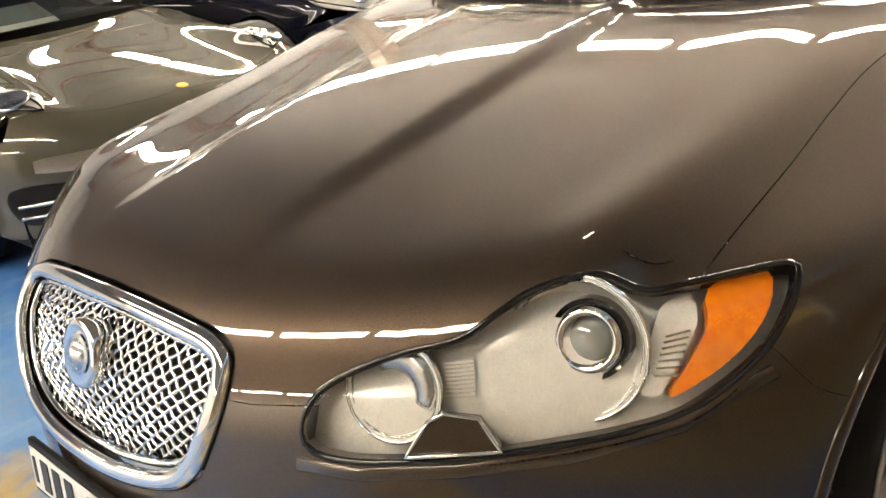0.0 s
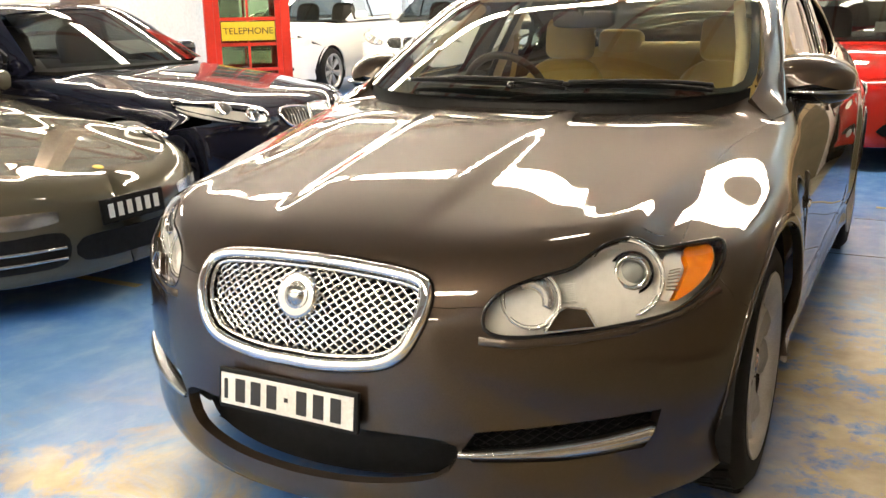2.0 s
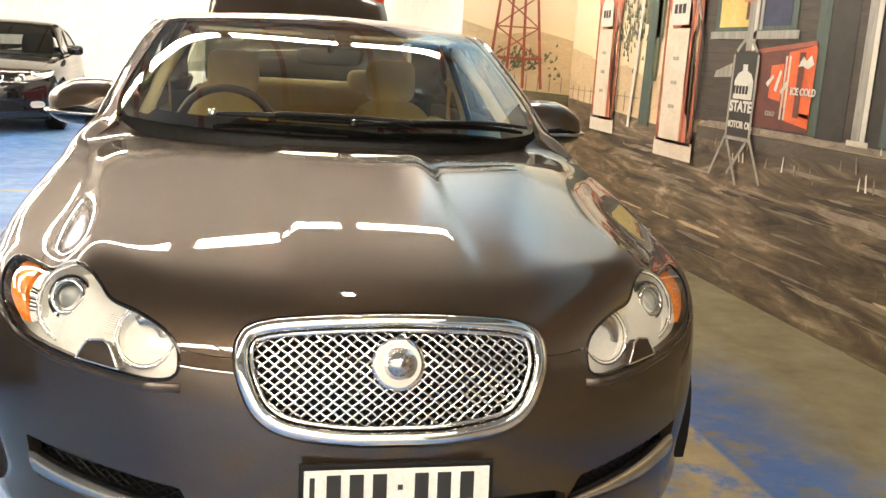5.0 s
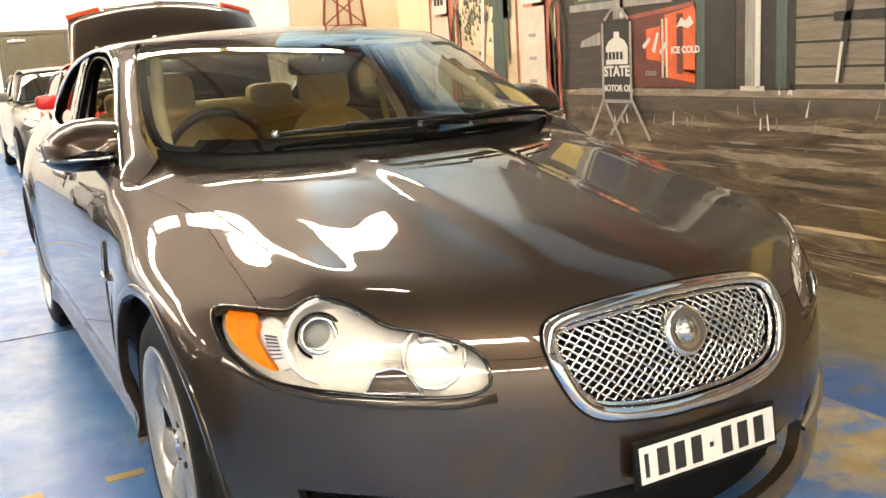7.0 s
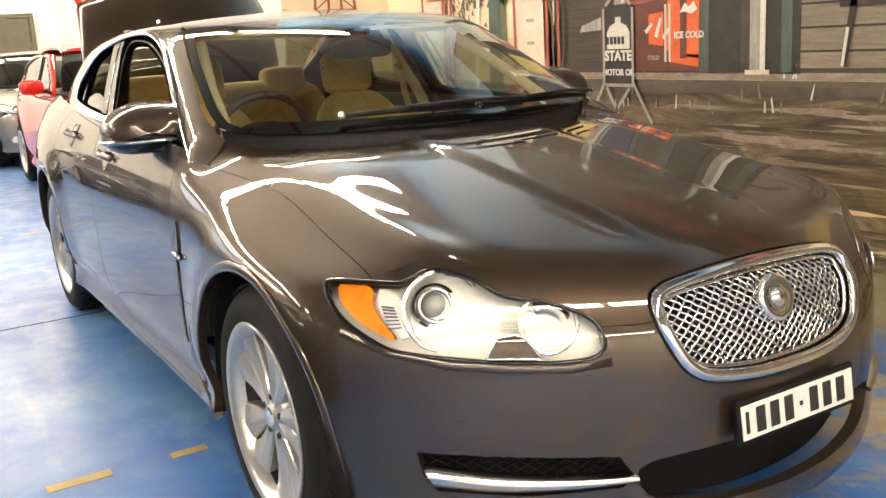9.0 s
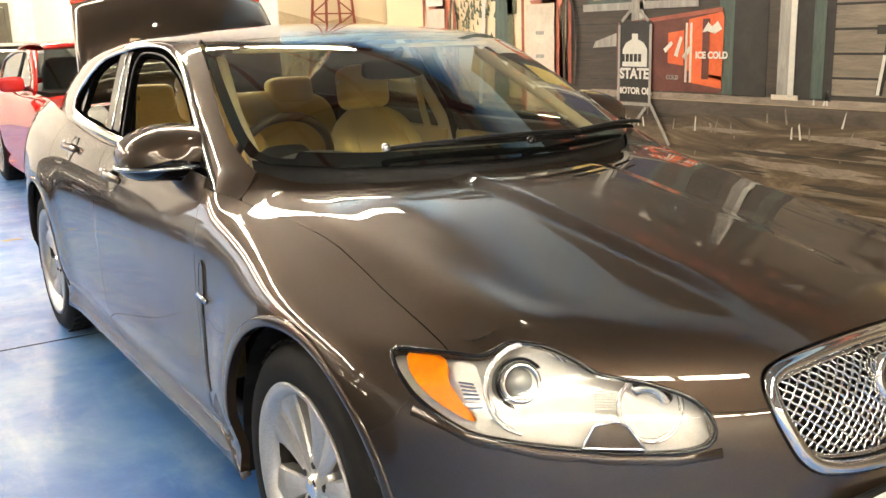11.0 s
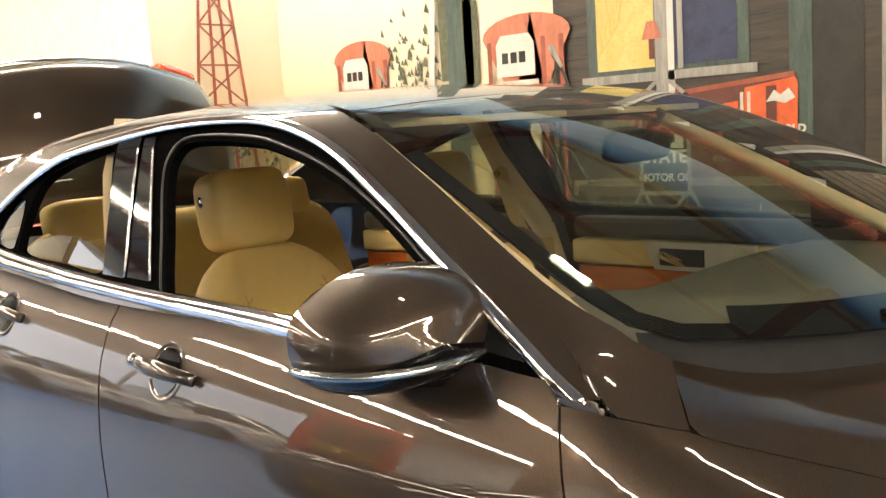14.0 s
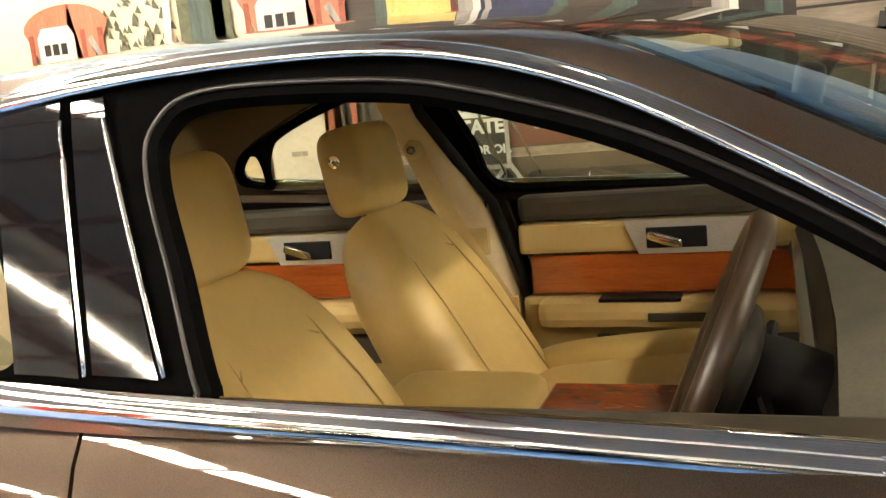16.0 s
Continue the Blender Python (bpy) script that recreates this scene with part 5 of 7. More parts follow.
# dash
xs = np.linspace(-0.70, 0.70, 31)
prof = [(1.28, 0.93), (1.40, 0.965), (1.56, 0.992), (1.90, 0.985), (2.00, 0.955), (2.03, 0.88), (2.00, 0.74), (1.90, 0.60), (1.66, 0.50)]
bm = bmesh.new()
rows = [[bm.verts.new((x, max(y + 0.10 * x * x * (1 if y < 1.5 else 0.2), 1.185 + 0.02 + 0.52 * x * x + 0.12 * x ** 4 + 0.03) if y < 1.3 else y + 0.05 * x * x, z + (0.035 * math.exp(-((x + 0.40) / 0.16) ** 2) if 1.5 < y < 2.01 else 0) - 0.05 * abs(x) ** 3)) for x in xs] for y, z in prof]
for a, b in zip(rows, rows[1:5]):
    for i in range(30):
        bm.faces.new((a[i], a[i + 1], b[i + 1], b[i]))
dash = part("dashboard", bm, DASH_TOP, saloon, smooth=True)
# lower face takes the dark dash colour, which also paints in its shadow
bm = bmesh.new()
rows = [[bm.verts.new((x, y + 0.05 * x * x, z - 0.05 * abs(x) ** 3)) for x in xs] for y, z in prof[4:]]
for a, b in zip(rows, rows[1:]):
    for i in range(30):
        bm.faces.new((a[i], a[i + 1], b[i + 1], b[i]))
part("dash_face", bm, DASH, dash, smooth=True)
part("dash_veneer", boxed(-0.70, 0.70, 2.016, 2.042, 0.775, 0.845, 0.006), WALNUT, dash, "walnut veneer strip")
part("dash_metal", boxed(-0.72, 0.72, 2.022, 2.046, 0.852, 0.905, 0.006), SATIN, dash)
console = new("centre_console")
console.parent = saloon
part("console_body", boxed(-0.125, 0.125, 1.78, 2.80, 0.30, 0.700, 0.03), TRIM, console)
part("console_veneer", boxed(-0.118, 0.118, 1.95, 2.49, 0.698, 0.732, 0.006), WALNUT, console, "walnut veneer panel")
part("armrest", pillow(pose(0, 2.645, 0.715), 0.118, 0.150, 0.048, 0.35, 0.3), LEATHER, console, smooth=True)
part("gear_dial", lathe([(0, 0.03), (0.028, 0.028), (0.033, 0.0)], 24, pose(0, 2.14, 0.720)), CHROME, console, smooth=True)
# steering wheel
wheel = new("steering_wheel")
wheel.parent, wheel.matrix_basis = saloon, pose(-0.39, 2.160, 0.946, 67, 0, 180)
part("wheel_rim", tube([(0.187 * math.cos(a), 0.187 * math.sin(a), 0) for a in np.linspace(0, 2 * math.pi, 49)[:-1]], 0.0165, 12, True), mottled("wheel_leather", (0.035, 0.022, 0.015), (0.05, 0.032, 0.02), 25, 0.35), wheel, smooth=True)
part("wheel_hub", pillow(pose(0, -0.01, -0.02), 0.105, 0.090, 0.034, 0.5, 0.6), DASH, wheel, smooth=True)
for a in (0, math.pi, -math.pi / 2):
    part("wheel_spoke", tube([(0.05 * math.cos(a), 0.05 * math.sin(a) - 0.01, -0.015), (0.178 * math.cos(a), 0.178 * math.sin(a), 0)], 0.020, 8, flat=0.45, normals=[(0, 0, 1)] * 2), SATIN if a != -math.pi / 2 else DASH, wheel, smooth=True)
part("column", lathe([(0.04, -0.03), (0.045, -0.12), (0.045, -0.36)], 20), BLACK, wheel, smooth=True)
part("column_shroud", pillow(pose(0, 0, -0.13), 0.062, 0.055, 0.10, 0.5, 0.5), BLACK, wheel, smooth=True)
for s in (1, -1):
    part("stalk", tube([(0.05 * s, 0.0, -0.07), (0.19 * s, 0.02, -0.075)], 0.009, 8), CHROME if s > 0 else BLACK, wheel)
# doors inside
for s in (1, -1):
    m = Matrix.Diagonal((s, 1, 1, 1))
    for name, y0, y1 in (("front_card", 1.78, 2.71), ("rear_card", 2.79, 3.72)):
        card = new(name)
        card.parent = saloon
        part("card_lower", boxed(0.715, 0.80, y0, y1, 0.33, 0.752, 0.02, m), TRIM, card)
        part("card_upper", boxed(0.725, 0.805, y0, y1, 0.862, 0.940, 0.012, m), TRIM, card)
        part("card_veneer", boxed(0.718, 0.79, y0 + 0.10, y1 - 0.03, 0.758, 0.858, 0.006, m), WALNUT, card, "walnut veneer strip")
        part("card_armrest", boxed(0.655, 0.78, y0 + 0.25, y1 - 0.05, 0.680, 0.752, 0.026, m), TRIM, card)
        part("pull_cup", boxed(0.660, 0.715, y0 + 0.52, y0 + 0.72, 0.748, 0.757, 0.003, m), BLACK, card)
        part("switch_plate", boxed(0.650, 0.668, y0 + 0.45, y0 + 0.60, 0.700, 0.722, 0.004, m), CARD_TOP, card)
        part("card_top", boxed(0.735, 0.81, y0, y1, 0.945, 1.012, 0.018, m), CARD_TOP, card)
        part("door_pocket", boxed(0.700, 0.72, y0 + 0.25, y0 + 0.74, 0.57, 0.655, 0.02, m), CARD_TOP, card, "dark map pocket")
        plate_line = [(y0 + 0.46, 0.858), (y0 + 0.62, 0.858), (y0 + 0.655, 0.942), (y0 + 0.30, 0.942), (y0 + 0.30, 0.858)]
        part("release_plate", slab(plate_line, 0.016, Matrix(((0, 0, s, 0.712 * s), (1, 0, 0, 0), (0, 1, 0, 0), (0, 0, 0, 1)))), MATT_SILVER, card)
        part("release_cup", boxed(0.706, 0.715, y0 + 0.455, y0 + 0.60, 0.872, 0.924, 0.004, m), BLACK, card)
        part("release_lever", pillow(pose(0.700 * s, y0 + 0.555, 0.895, 18), 0.008, 0.045, 0.013, 0.5, 0.5, 10, 12), CHROME, card, smooth=True)
    rows, bm = [], bmesh.new()
    for za, ya, zb, yb, x in ((0.36, 2.69, 0.36, 2.80, 0.765), (0.55, 2.70, 0.60, 2.78, 0.765), (0.80, 2.73, 0.80, 2.82, 0.755), (1.00, 2.785, 1.0, 2.92, 0.735), (1.13, 2.86, 1.12, 2.995, 0.705), (1.26, 2.93, 1.27, 3.045, 0.665), (1.385, 2.96, 1.40, 3.08, 0.60)):
        rows.append([bm.verts.new((s * (x + dx), ya + (yb - ya) * u, za + (zb - za) * u)) for u, dx in ((0, 0.03), (0.1, 0), (0.5, -0.012), (0.9, 0), (1, 0.03))])
    for p, q in zip(rows, rows[1:]):
        for i in range(4):
            bm.faces.new((p[i], p[i + 1], q[i + 1], q[i]))
    bmesh.ops.recalc_face_normals(bm, faces=bm.faces)
    part("pillar_trim", bm, LINING, saloon, smooth=True)
    part("door_seal", tube([(s * x, y, z) for x, y, z in ((0.755, 2.665, 0.36), (0.755, 2.68, 0.55), (0.752, 2.71, 0.80), (0.745, 2.775, 1.0), (0.715, 2.85, 1.12), (0.675, 2.925, 1.25), (0.615, 2.95, 1.375))], 0.015, 8), BLACK, saloon, smooth=True)
    part("screen_pillar_trim", tube([(s * x, y, z) for x, y, z in ((0.665, 1.70, 1.01), (0.62, 1.98, 1.16), (0.55, 2.26, 1.31))], 0.022, 10), LINING, saloon, smooth=True)
    belt = new("seat_belt")
    belt.parent = saloon
    part("belt_webbing", tube([(s * x, y, z) for x, y, z in ((0.680, 2.955, 1.155), (0.668, 2.90, 1.03), (0.662, 2.80, 0.86), (0.658, 2.735, 0.75), (0.655, 2.69, 0.55), (0.655, 2.67, 0.42))], 0.024, 6, flat=0.08, normals=[(s, 0.35, 0.3)] * 6), TRIM, belt)
    part("belt_anchor", lathe([(0, 0.022), (0.020, 0.020), (0.026, 0.008), (0.028, 0)], 20, pose(0.685 * s, 2.955, 1.16, 0, -90 * s)), TRIM, belt, smooth=True)
    part("belt_bolt", lathe([(0, 0.012), (0.010, 0.010), (0.012, 0)], 12, pose(0.664 * s, 2.955, 1.16, 0, -90 * s)), SATIN, belt, smooth=True)
    part("belt_tongue", boxed(0.645, 0.662, 2.70, 2.76, 0.728, 0.772, 0.005, m), TRIM, belt)
roofing = np.array([(x, y, 1.3) for x, y in ((0.56, 2.27), (0.54, 2.5), (0.54, 3.0), (0.50, 3.52), (0, 3.56), (-0.50, 3.52), (-0.54, 3.0), (-0.54, 2.5), (-0.56, 2.27), (-0.3, 2.2), (0, 2.18), (0.3, 2.2))])
panel("headlining", skin(sunk(0.035, car.cabin), smooth_line(roofing, 0.06, True, True), (0, 0, 1), 0.0, 0.08, flange=0.0), LINING, saloon)
mirror = new("inner_mirror")
mirror.parent = saloon
part("mirror_case", pillow(pose(0, 2.02, 1.265, 10), 0.125, 0.022, 0.035, 0.4, 0.5), BLACK, mirror, smooth=True)
part("mirror_stem", tube([(0, 2.00, 1.28), (0, 1.96, 1.335)], 0.012, 8), BLACK, mirror)
for s in (1, -1):
    part("sun_visor", boxed(0.10, 0.50, 2.13, 2.28, 1.335, 1.350, 0.006, Matrix.Diagonal((s, 1, 1, 1))), LINING, saloon)

# ---- wheels ----
def wheel_parts(owner, radius=0.342, rim=0.25, width=0.235, spokes=10, mat=None, hub=CHROME):
    """A wheel round x = 0, its face towards +x."""
    turn = Matrix.Rotation(radians(90), 4, "Y")
    w = width / 2
    tyre = part("tyre", lathe([(rim - 0.005, -w), (radius - 0.035, -w - 0.006), (radius - 0.012, -w + 0.012), (radius, -w + 0.035), (radius + 0.001, 0), (radius, w - 0.035), (radius - 0.012, w - 0.012), (radius - 0.035, w + 0.006), (rim + 0.012, w + 0.004), (rim - 0.005, w - 0.008)], 48, turn), RUBBER, owner, smooth=True)
    bm = bmesh.new()
    for k in range(48):
        a = 2 * math.pi * k / 48
        for off in (-0.06, 0.02, 0.075):
            box(bm, off - 0.022, off + 0.022, -0.011, 0.011, radius - 0.002, radius + 0.004, m=Matrix.Rotation(a, 4, "X") @ Matrix.Rotation(0.35, 4, "Z"))
    tagged(part("tread", bm, RUBBER, tyre), kind="stuff")
    lip = part("rim", lathe([(rim - 0.024, w - 0.032), (rim - 0.014, w - 0.022), (rim - 0.006, w - 0.008), (rim + 0.010, w + 0.006), (rim + 0.006, w + 0.010), (rim - 0.010, w + 0.004), (rim - 0.024, w - 0.018), (rim - 0.026, w - 0.032)], 48, turn), mat or ALLOY, owner, smooth=True)
    # barrel coloured dark to paint the shade seen between the spokes
    part("barrel", lathe([(rim - 0.02, -w), (rim - 0.03, -0.02), (rim - 0.025, w - 0.034)], 48, turn), IRON, lip, smooth=True)
    for k in range(spokes):
        bm = bmesh.new()
        rows = [(0.030, 0.012, 0.066), (0.06, 0.019, 0.070), (0.10, 0.0245, 0.068), (0.15, 0.034, 0.067), (rim - 0.055, 0.044, 0.069), (rim - 0.028, 0.056, 0.074), (rim - 0.010, 0.072, 0.082)]
        prev = None
        for r, h, x in rows:
            x = x + w - 0.095
            ring = [bm.verts.new(q) for q in ((x - 0.045, -0.9 * h, r), (x - 0.010, -h, r), (x - 0.004, -0.86 * h, r), (x + 0.003, -0.15 * h, r), (x + 0.003, 0.15 * h, r), (x - 0.004, 0.86 * h, r), (x - 0.010, h, r), (x - 0.045, 0.9 * h, r))]
            if prev:
                for i in range(7):
                    bm.faces.new((prev[i], prev[i + 1], ring[i + 1], ring[i]))
            prev = ring
        bmesh.ops.transform(bm, matrix=Matrix.Rotation(2 * math.pi * (k + (0.10 if k % 2 else -0.10) * (spokes % 2 == 0)) / spokes, 4, "X"), verts=bm.verts)
        bmesh.ops.recalc_face_normals(bm, faces=bm.faces)
        part("spoke", bm, mat or ALLOY, owner)
    c = part("centre_cap", lathe([(0, w - 0.016), (0.032, w - 0.017), (0.036, w - 0.026), (0.066, w - 0.028), (0.076, w - 0.034), (0.078, w - 0.08), (0.03, w - 0.09)], 32, turn), mat or ALLOY, owner, smooth=True)
    part("badge", lathe([(0, w - 0.012), (0.024, w - 0.013), (0.028, w - 0.018)], 24, turn), hub, c)
    for k in range(5):
        a = 2 * math.pi * (k + 0.5) / 5
        part("wheel_nut", lathe([(0, 0.010), (0.009, 0.009), (0.012, 0)], 6, turn @ pose(0.055 * math.cos(a), 0.055 * math.sin(a), w - 0.030)), IRON, c)
    # disc kept dark too, for the shade behind the spokes
    part("brake_disc", lathe([(0.05, -0.02), (rim - 0.075, -0.02), (rim - 0.075, -0.045), (0.05, -0.045)], 40, turn), IRON, owner)
    part("hub_back", lathe([(0, -0.05), (rim - 0.03, -0.05), (rim - 0.03, -0.06), (0, -0.06)], 32, turn), BLACK, owner)


def add_wheels(owner, places, **k):
    first = None
    for x, y, z in places:
        m = pose(x, y, z, 0, 0, 0 if x > 0 else 180)
        if first is None:
            first = new("wheel")
            first.parent, first.matrix_basis = owner, m
            wheel_parts(first, **k)
        else:
            copy_thing(first, m)


add_wheels(saloon, [(0.795, 0.947, 0.348), (-0.795, 0.947, 0.348), (0.795, 3.845, 0.348), (-0.795, 3.845, 0.348)], radius=0.350, width=0.225)

# ---- the painted wall ----
def painted(name, a, b, scale=5, stretch=(1, 1, 1), rough=0.55):
    """Brushed wall paint."""
    m = material(name, a, rough)
    stroke = noise_node(m, scale, 6, 0.7, stretch, warp=0.8)
    speck = noise_node(m, scale * 7, 5, 0.75, stretch)
    col = mix(m, 0.16, ramp(m, stroke, (0.3, a), (0.68, b)), ramp(m, speck, (0.35, tuple(0.55 * c for c in a)), (0.65, tuple(min(1.2 * c, 1) for c in b))))
    put(m, "Base Color", col)
    bump(m, speck, 0.15, 0.001)
    return m


def sky_paint():
    m = material("painted_sky", (0.7, 0.6, 0.45), 0.55)
    geo, sep, rng = (m.node_tree.nodes.new("ShaderNode" + k) for k in ("NewGeometry", "SeparateXYZ", "MapRange"))
    m.node_tree.links.new(geo.outputs["Position"], sep.inputs[0])
    m.node_tree.links.new(sep.outputs["Z"], rng.inputs["Value"])
    rng.inputs["From Min"].default_value, rng.inputs["From Max"].default_value = 0.9, 4.6
    dusk = ramp(m, rng.outputs["Result"], (0.0, (0.62, 0.44, 0.24)), (0.15, (0.78, 0.64, 0.42)), (0.35, (0.80, 0.75, 0.62)), (0.55, (0.45, 0.58, 0.66)), (1.0, (0.12, 0.32, 0.58)))
    cloud = ramp(m, noise_node(m, 1.4, 6, 0.6, (1, 1, 3)), (0.5, (0, 0, 0)), (0.75, (0.5, 0.5, 0.5)))
    put(m, "Base Color", mix(m, cloud, dusk, (0.86, 0.74, 0.58)))
    return m


SKY = sky_paint()


def earth_paint(name, dark, mid, pale):
    """Brushed wet earth: long streaks, blots and a few pale runs."""
    m = material(name, mid, 0.5)
    long = noise_node(m, 2.4, 9, 0.72, (1, 0.55, 3.4), warp=0.9)
    blot = noise_node(m, 1.1, 4, 0.6, (1, 1, 2.2))
    drip = noise_node(m, 9, 5, 0.7, (1, 2.2, 0.7), warp=0.5)
    streak = ramp(m, long, (0.34, dark), (0.46, tuple(0.6 * c for c in mid)), (0.54, mid), (0.66, pale))
    shade = mix(m, ramp(m, blot, (0.42, (0, 0, 0)), (0.6, (1, 1, 1))), mix(m, 0.45, streak, dark), streak)
    put(m, "Base Color", mix(m, ramp(m, drip, (0.66, (0, 0, 0)), (0.74, (0.75, 0.75, 0.75))), shade, pale))
    return m


EARTH = earth_paint("painted_earth", (0.028, 0.021, 0.014), (0.21, 0.15, 0.09), (0.50, 0.41, 0.29))
KERB = painted("painted_kerb", (0.12, 0.095, 0.07), (0.38, 0.31, 0.24), 7, (1, 0.6, 2))
BOARD = painted("painted_dark_boards", (0.022, 0.018, 0.014), (0.075, 0.058, 0.042), 4, (1, 0.5, 6))
PALE_BOARD = painted("painted_pale_boards", (0.12, 0.10, 0.075), (0.30, 0.25, 0.19), 5, (1, 0.5, 6))
DARK = painted("painted_dark", (0.012, 0.011, 0.010), (0.035, 0.030, 0.024), 5)
GREY = painted("painted_grey", (0.20, 0.19, 0.17), (0.42, 0.40, 0.36), 6, (1, 4, 0.6))
CREAM = painted("painted_cream", (0.58, 0.50, 0.40), (0.72, 0.64, 0.53), 6)
SALMON = painted("painted_salmon", (0.46, 0.13, 0.07), (0.62, 0.24, 0.14), 5, (1, 3, 0.7))
ORANGE = painted("painted_orange", (0.62, 0.085, 0.02), (0.80, 0.16, 0.04), 6)
MAROON = painted("painted_maroon", (0.085, 0.022, 0.015), (0.16, 0.045, 0.03), 6)
TEAL = painted("painted_teal", (0.035, 0.055, 0.045), (0.09, 0.13, 0.11), 6, (1, 4, 0.7))
YELLOW = painted("painted_yellow", (0.62, 0.46, 0.10), (0.80, 0.64, 0.25), 8)
NAVY_P = painted("painted_blue", (0.015, 0.02, 0.06), (0.04, 0.05, 0.12), 8)
LEAF = painted("painted_leaves", (0.055, 0.065, 0.035), (0.14, 0.15, 0.08), 20)
RUST = painted("painted_rust", (0.24, 0.055, 0.03), (0.40, 0.11, 0.06), 8)
HILL = painted("painted_hills", (0.50, 0.37, 0.21), (0.66, 0.51, 0.32), 3, (1, 0.6, 2))
SIGN_WHITE = painted("painted_white", (0.62, 0.60, 0.54), (0.74, 0.72, 0.66), 9)

mural = thing("mural", "large wall painting of an old roadside petrol station", "mural", kind="structure")
EAST = Matrix(((0, 0, -1, 0), (-1, 0, 0, 0), (0, 1, 0, 0), (0, 0, 0, 1)))
NORTH = Matrix(((1, 0, 0, 0), (0, 0, -1, 0), (0, 1, 0, 0), (0, 0, 0, 1)))


def on_wall(layer, wall="east"):
    return Matrix.Translation((X1 - 0.0022 * layer, 0, 0)) @ EAST if wall == "east" else Matrix.Translation((0, CORNER_Y - 0.0022 * layer, 0)) @ NORTH


def paint(name, points, mat, layer, parent=None, wall="east", along=0.0):
    """A flat painted shape: points (y, z) on the long wall or (x, z) on the end wall."""
    pts = [(-u - along if wall == "east" else u, v) for u, v in points]
    return part(name, slab(pts, 0.002, on_wall(layer, wall)), mat, parent or mural)


def oblong(u0, u1, v0, v1):
    return [(u0, v0), (u1, v0), (u1, v1), (u0, v1)]


def stroke(a, b, w0, w1=None):
    w1 = w0 if w1 is None else w1
    d = Vector((b[0] - a[0], b[1] - a[1])).normalized()
    n = Vector((-d.y, d.x))
    return [(a[0] + n.x * w0, a[1] + n.y * w0), (a[0] - n.x * w0, a[1] - n.y * w0), (b[0] - n.x * w1, b[1] - n.y * w1), (b[0] + n.x * w1, b[1] + n.y * w1)]


def letters(text, u, v, size, mat, layer, name="lettering", parent=None, along=0.0):
    c = bpy.data.curves.new("text", "FONT")
    c.body, c.size, c.align_x, c.align_y, c.extrude = text, size, "CENTER", "CENTER", 0.0008
    c.offset = 0.004 * size / 0.1
    tmp = bpy.data.objects.new("text", c)
    scene.collection.objects.link(tmp)
    me = bpy.data.meshes.new_from_object(tmp.evaluated_get(bpy.context.evaluated_depsgraph_get()))
    bpy.data.objects.remove(tmp)
    me.transform(on_wall(layer) @ Matrix.Translation((-u - along, v, 0.001)))
    me.materials.append(mat)
    ob = new(name, me)
    ob.parent = parent or mural
    return ob


paint("sky", oblong(Y0, CORNER_Y, 0.85, TOP), SKY, 0)
paint("hills", [(4.3, 0.9), (CORNER_Y, 0.9), (CORNER_Y, 1.42), (6.0, 1.36), (5.6, 1.26), (5.2, 1.30), (4.8, 1.22), (4.3, 1.28)], HILL, 1)
paint("earth", [(Y0, 0.0), (CORNER_Y, 0.0), (CORNER_Y, 0.98), (5.6, 0.95), (5.0, 0.92), (4.6, 0.90), (Y0, 0.90)], EARTH, 2)
random.seed(5)
for k in range(40):
    y, z = random.uniform(-2.5, 5.0), random.uniform(0.05, 0.84)
    w, h = random.uniform(0.15, 0.6), random.uniform(0.006, 0.024)
    pts = [(y + w * math.cos(a) * random.uniform(0.6, 1.1), z + h * math.sin(a) * random.uniform(0.4, 1.4)) for a in np.linspace(0, 2 * math.pi, 18)[:-1]]
    paint("ground_blotch", pts, random.choice([BOARD, KERB, EARTH, EARTH, KERB]), 2.62 + 0.009 * k)
for k in range(130):
    y, z = random.uniform(-2.5, 5.6), random.uniform(0.06, 0.80)
    w, h = random.uniform(0.05, 0.4), random.uniform(0.003, 0.016)
    pts = [(y + w * math.cos(a) * random.uniform(0.7, 1.1), z + h * math.sin(a) * random.uniform(0.5, 1.3)) for a in np.linspace(0, 2 * math.pi, 14)[:-1]]
    paint("ground_stroke", pts, random.choice([KERB, PALE_BOARD, BOARD, EARTH, HILL if z < 0.3 else KERB, PALE_BOARD]), 3 + 0.007 * k)
paint("warm_patch", [(-4.0, 0.05), (0.9, 0.05), (1.5, 0.18), (1.6, 0.42), (1.0, 0.52), (0.2, 0.45), (-4.0, 0.55)], earth_paint("painted_ochre_earth", (0.05, 0.034, 0.016), (0.27, 0.19, 0.09), (0.48, 0.38, 0.21)), 2.6)
# verandah and building
paint("building_wall", oblong(Y0, 4.02, 0.985, 2.55), BOARD, 4)
for k in range(13):
    paint("board_line", oblong(2.80, 4.0, 1.06 + 0.115 * k, 1.066 + 0.115 * k), DARK, 5)
paint("kerb_top", [(Y0, 0.955), (3.9, 0.955), (3.75, 0.995), (Y0, 0.995)], KERB, 5)
paint("kerb_face", oblong(Y0, 3.9, 0.875, 0.953), painted("painted_kerb_face", (0.04, 0.032, 0.025), (0.12, 0.095, 0.07), 6, (1, 0.5, 2)), 5)
for k in range(70):
    y, z = random.uniform(-1.5, 3.7), random.choice([0.985, 0.875, 0.80])
    lean, tall = random.uniform(-0.02, 0.02), random.uniform(0.02, 0.07)
    paint("grass_blade", [(y, z - 0.02), (y + lean, z + tall), (y + 0.006 + lean, z + 0.8 * tall), (y + 0.012, z - 0.02)], random.choice([PALE_BOARD, KERB, SIGN_WHITE]), 6)
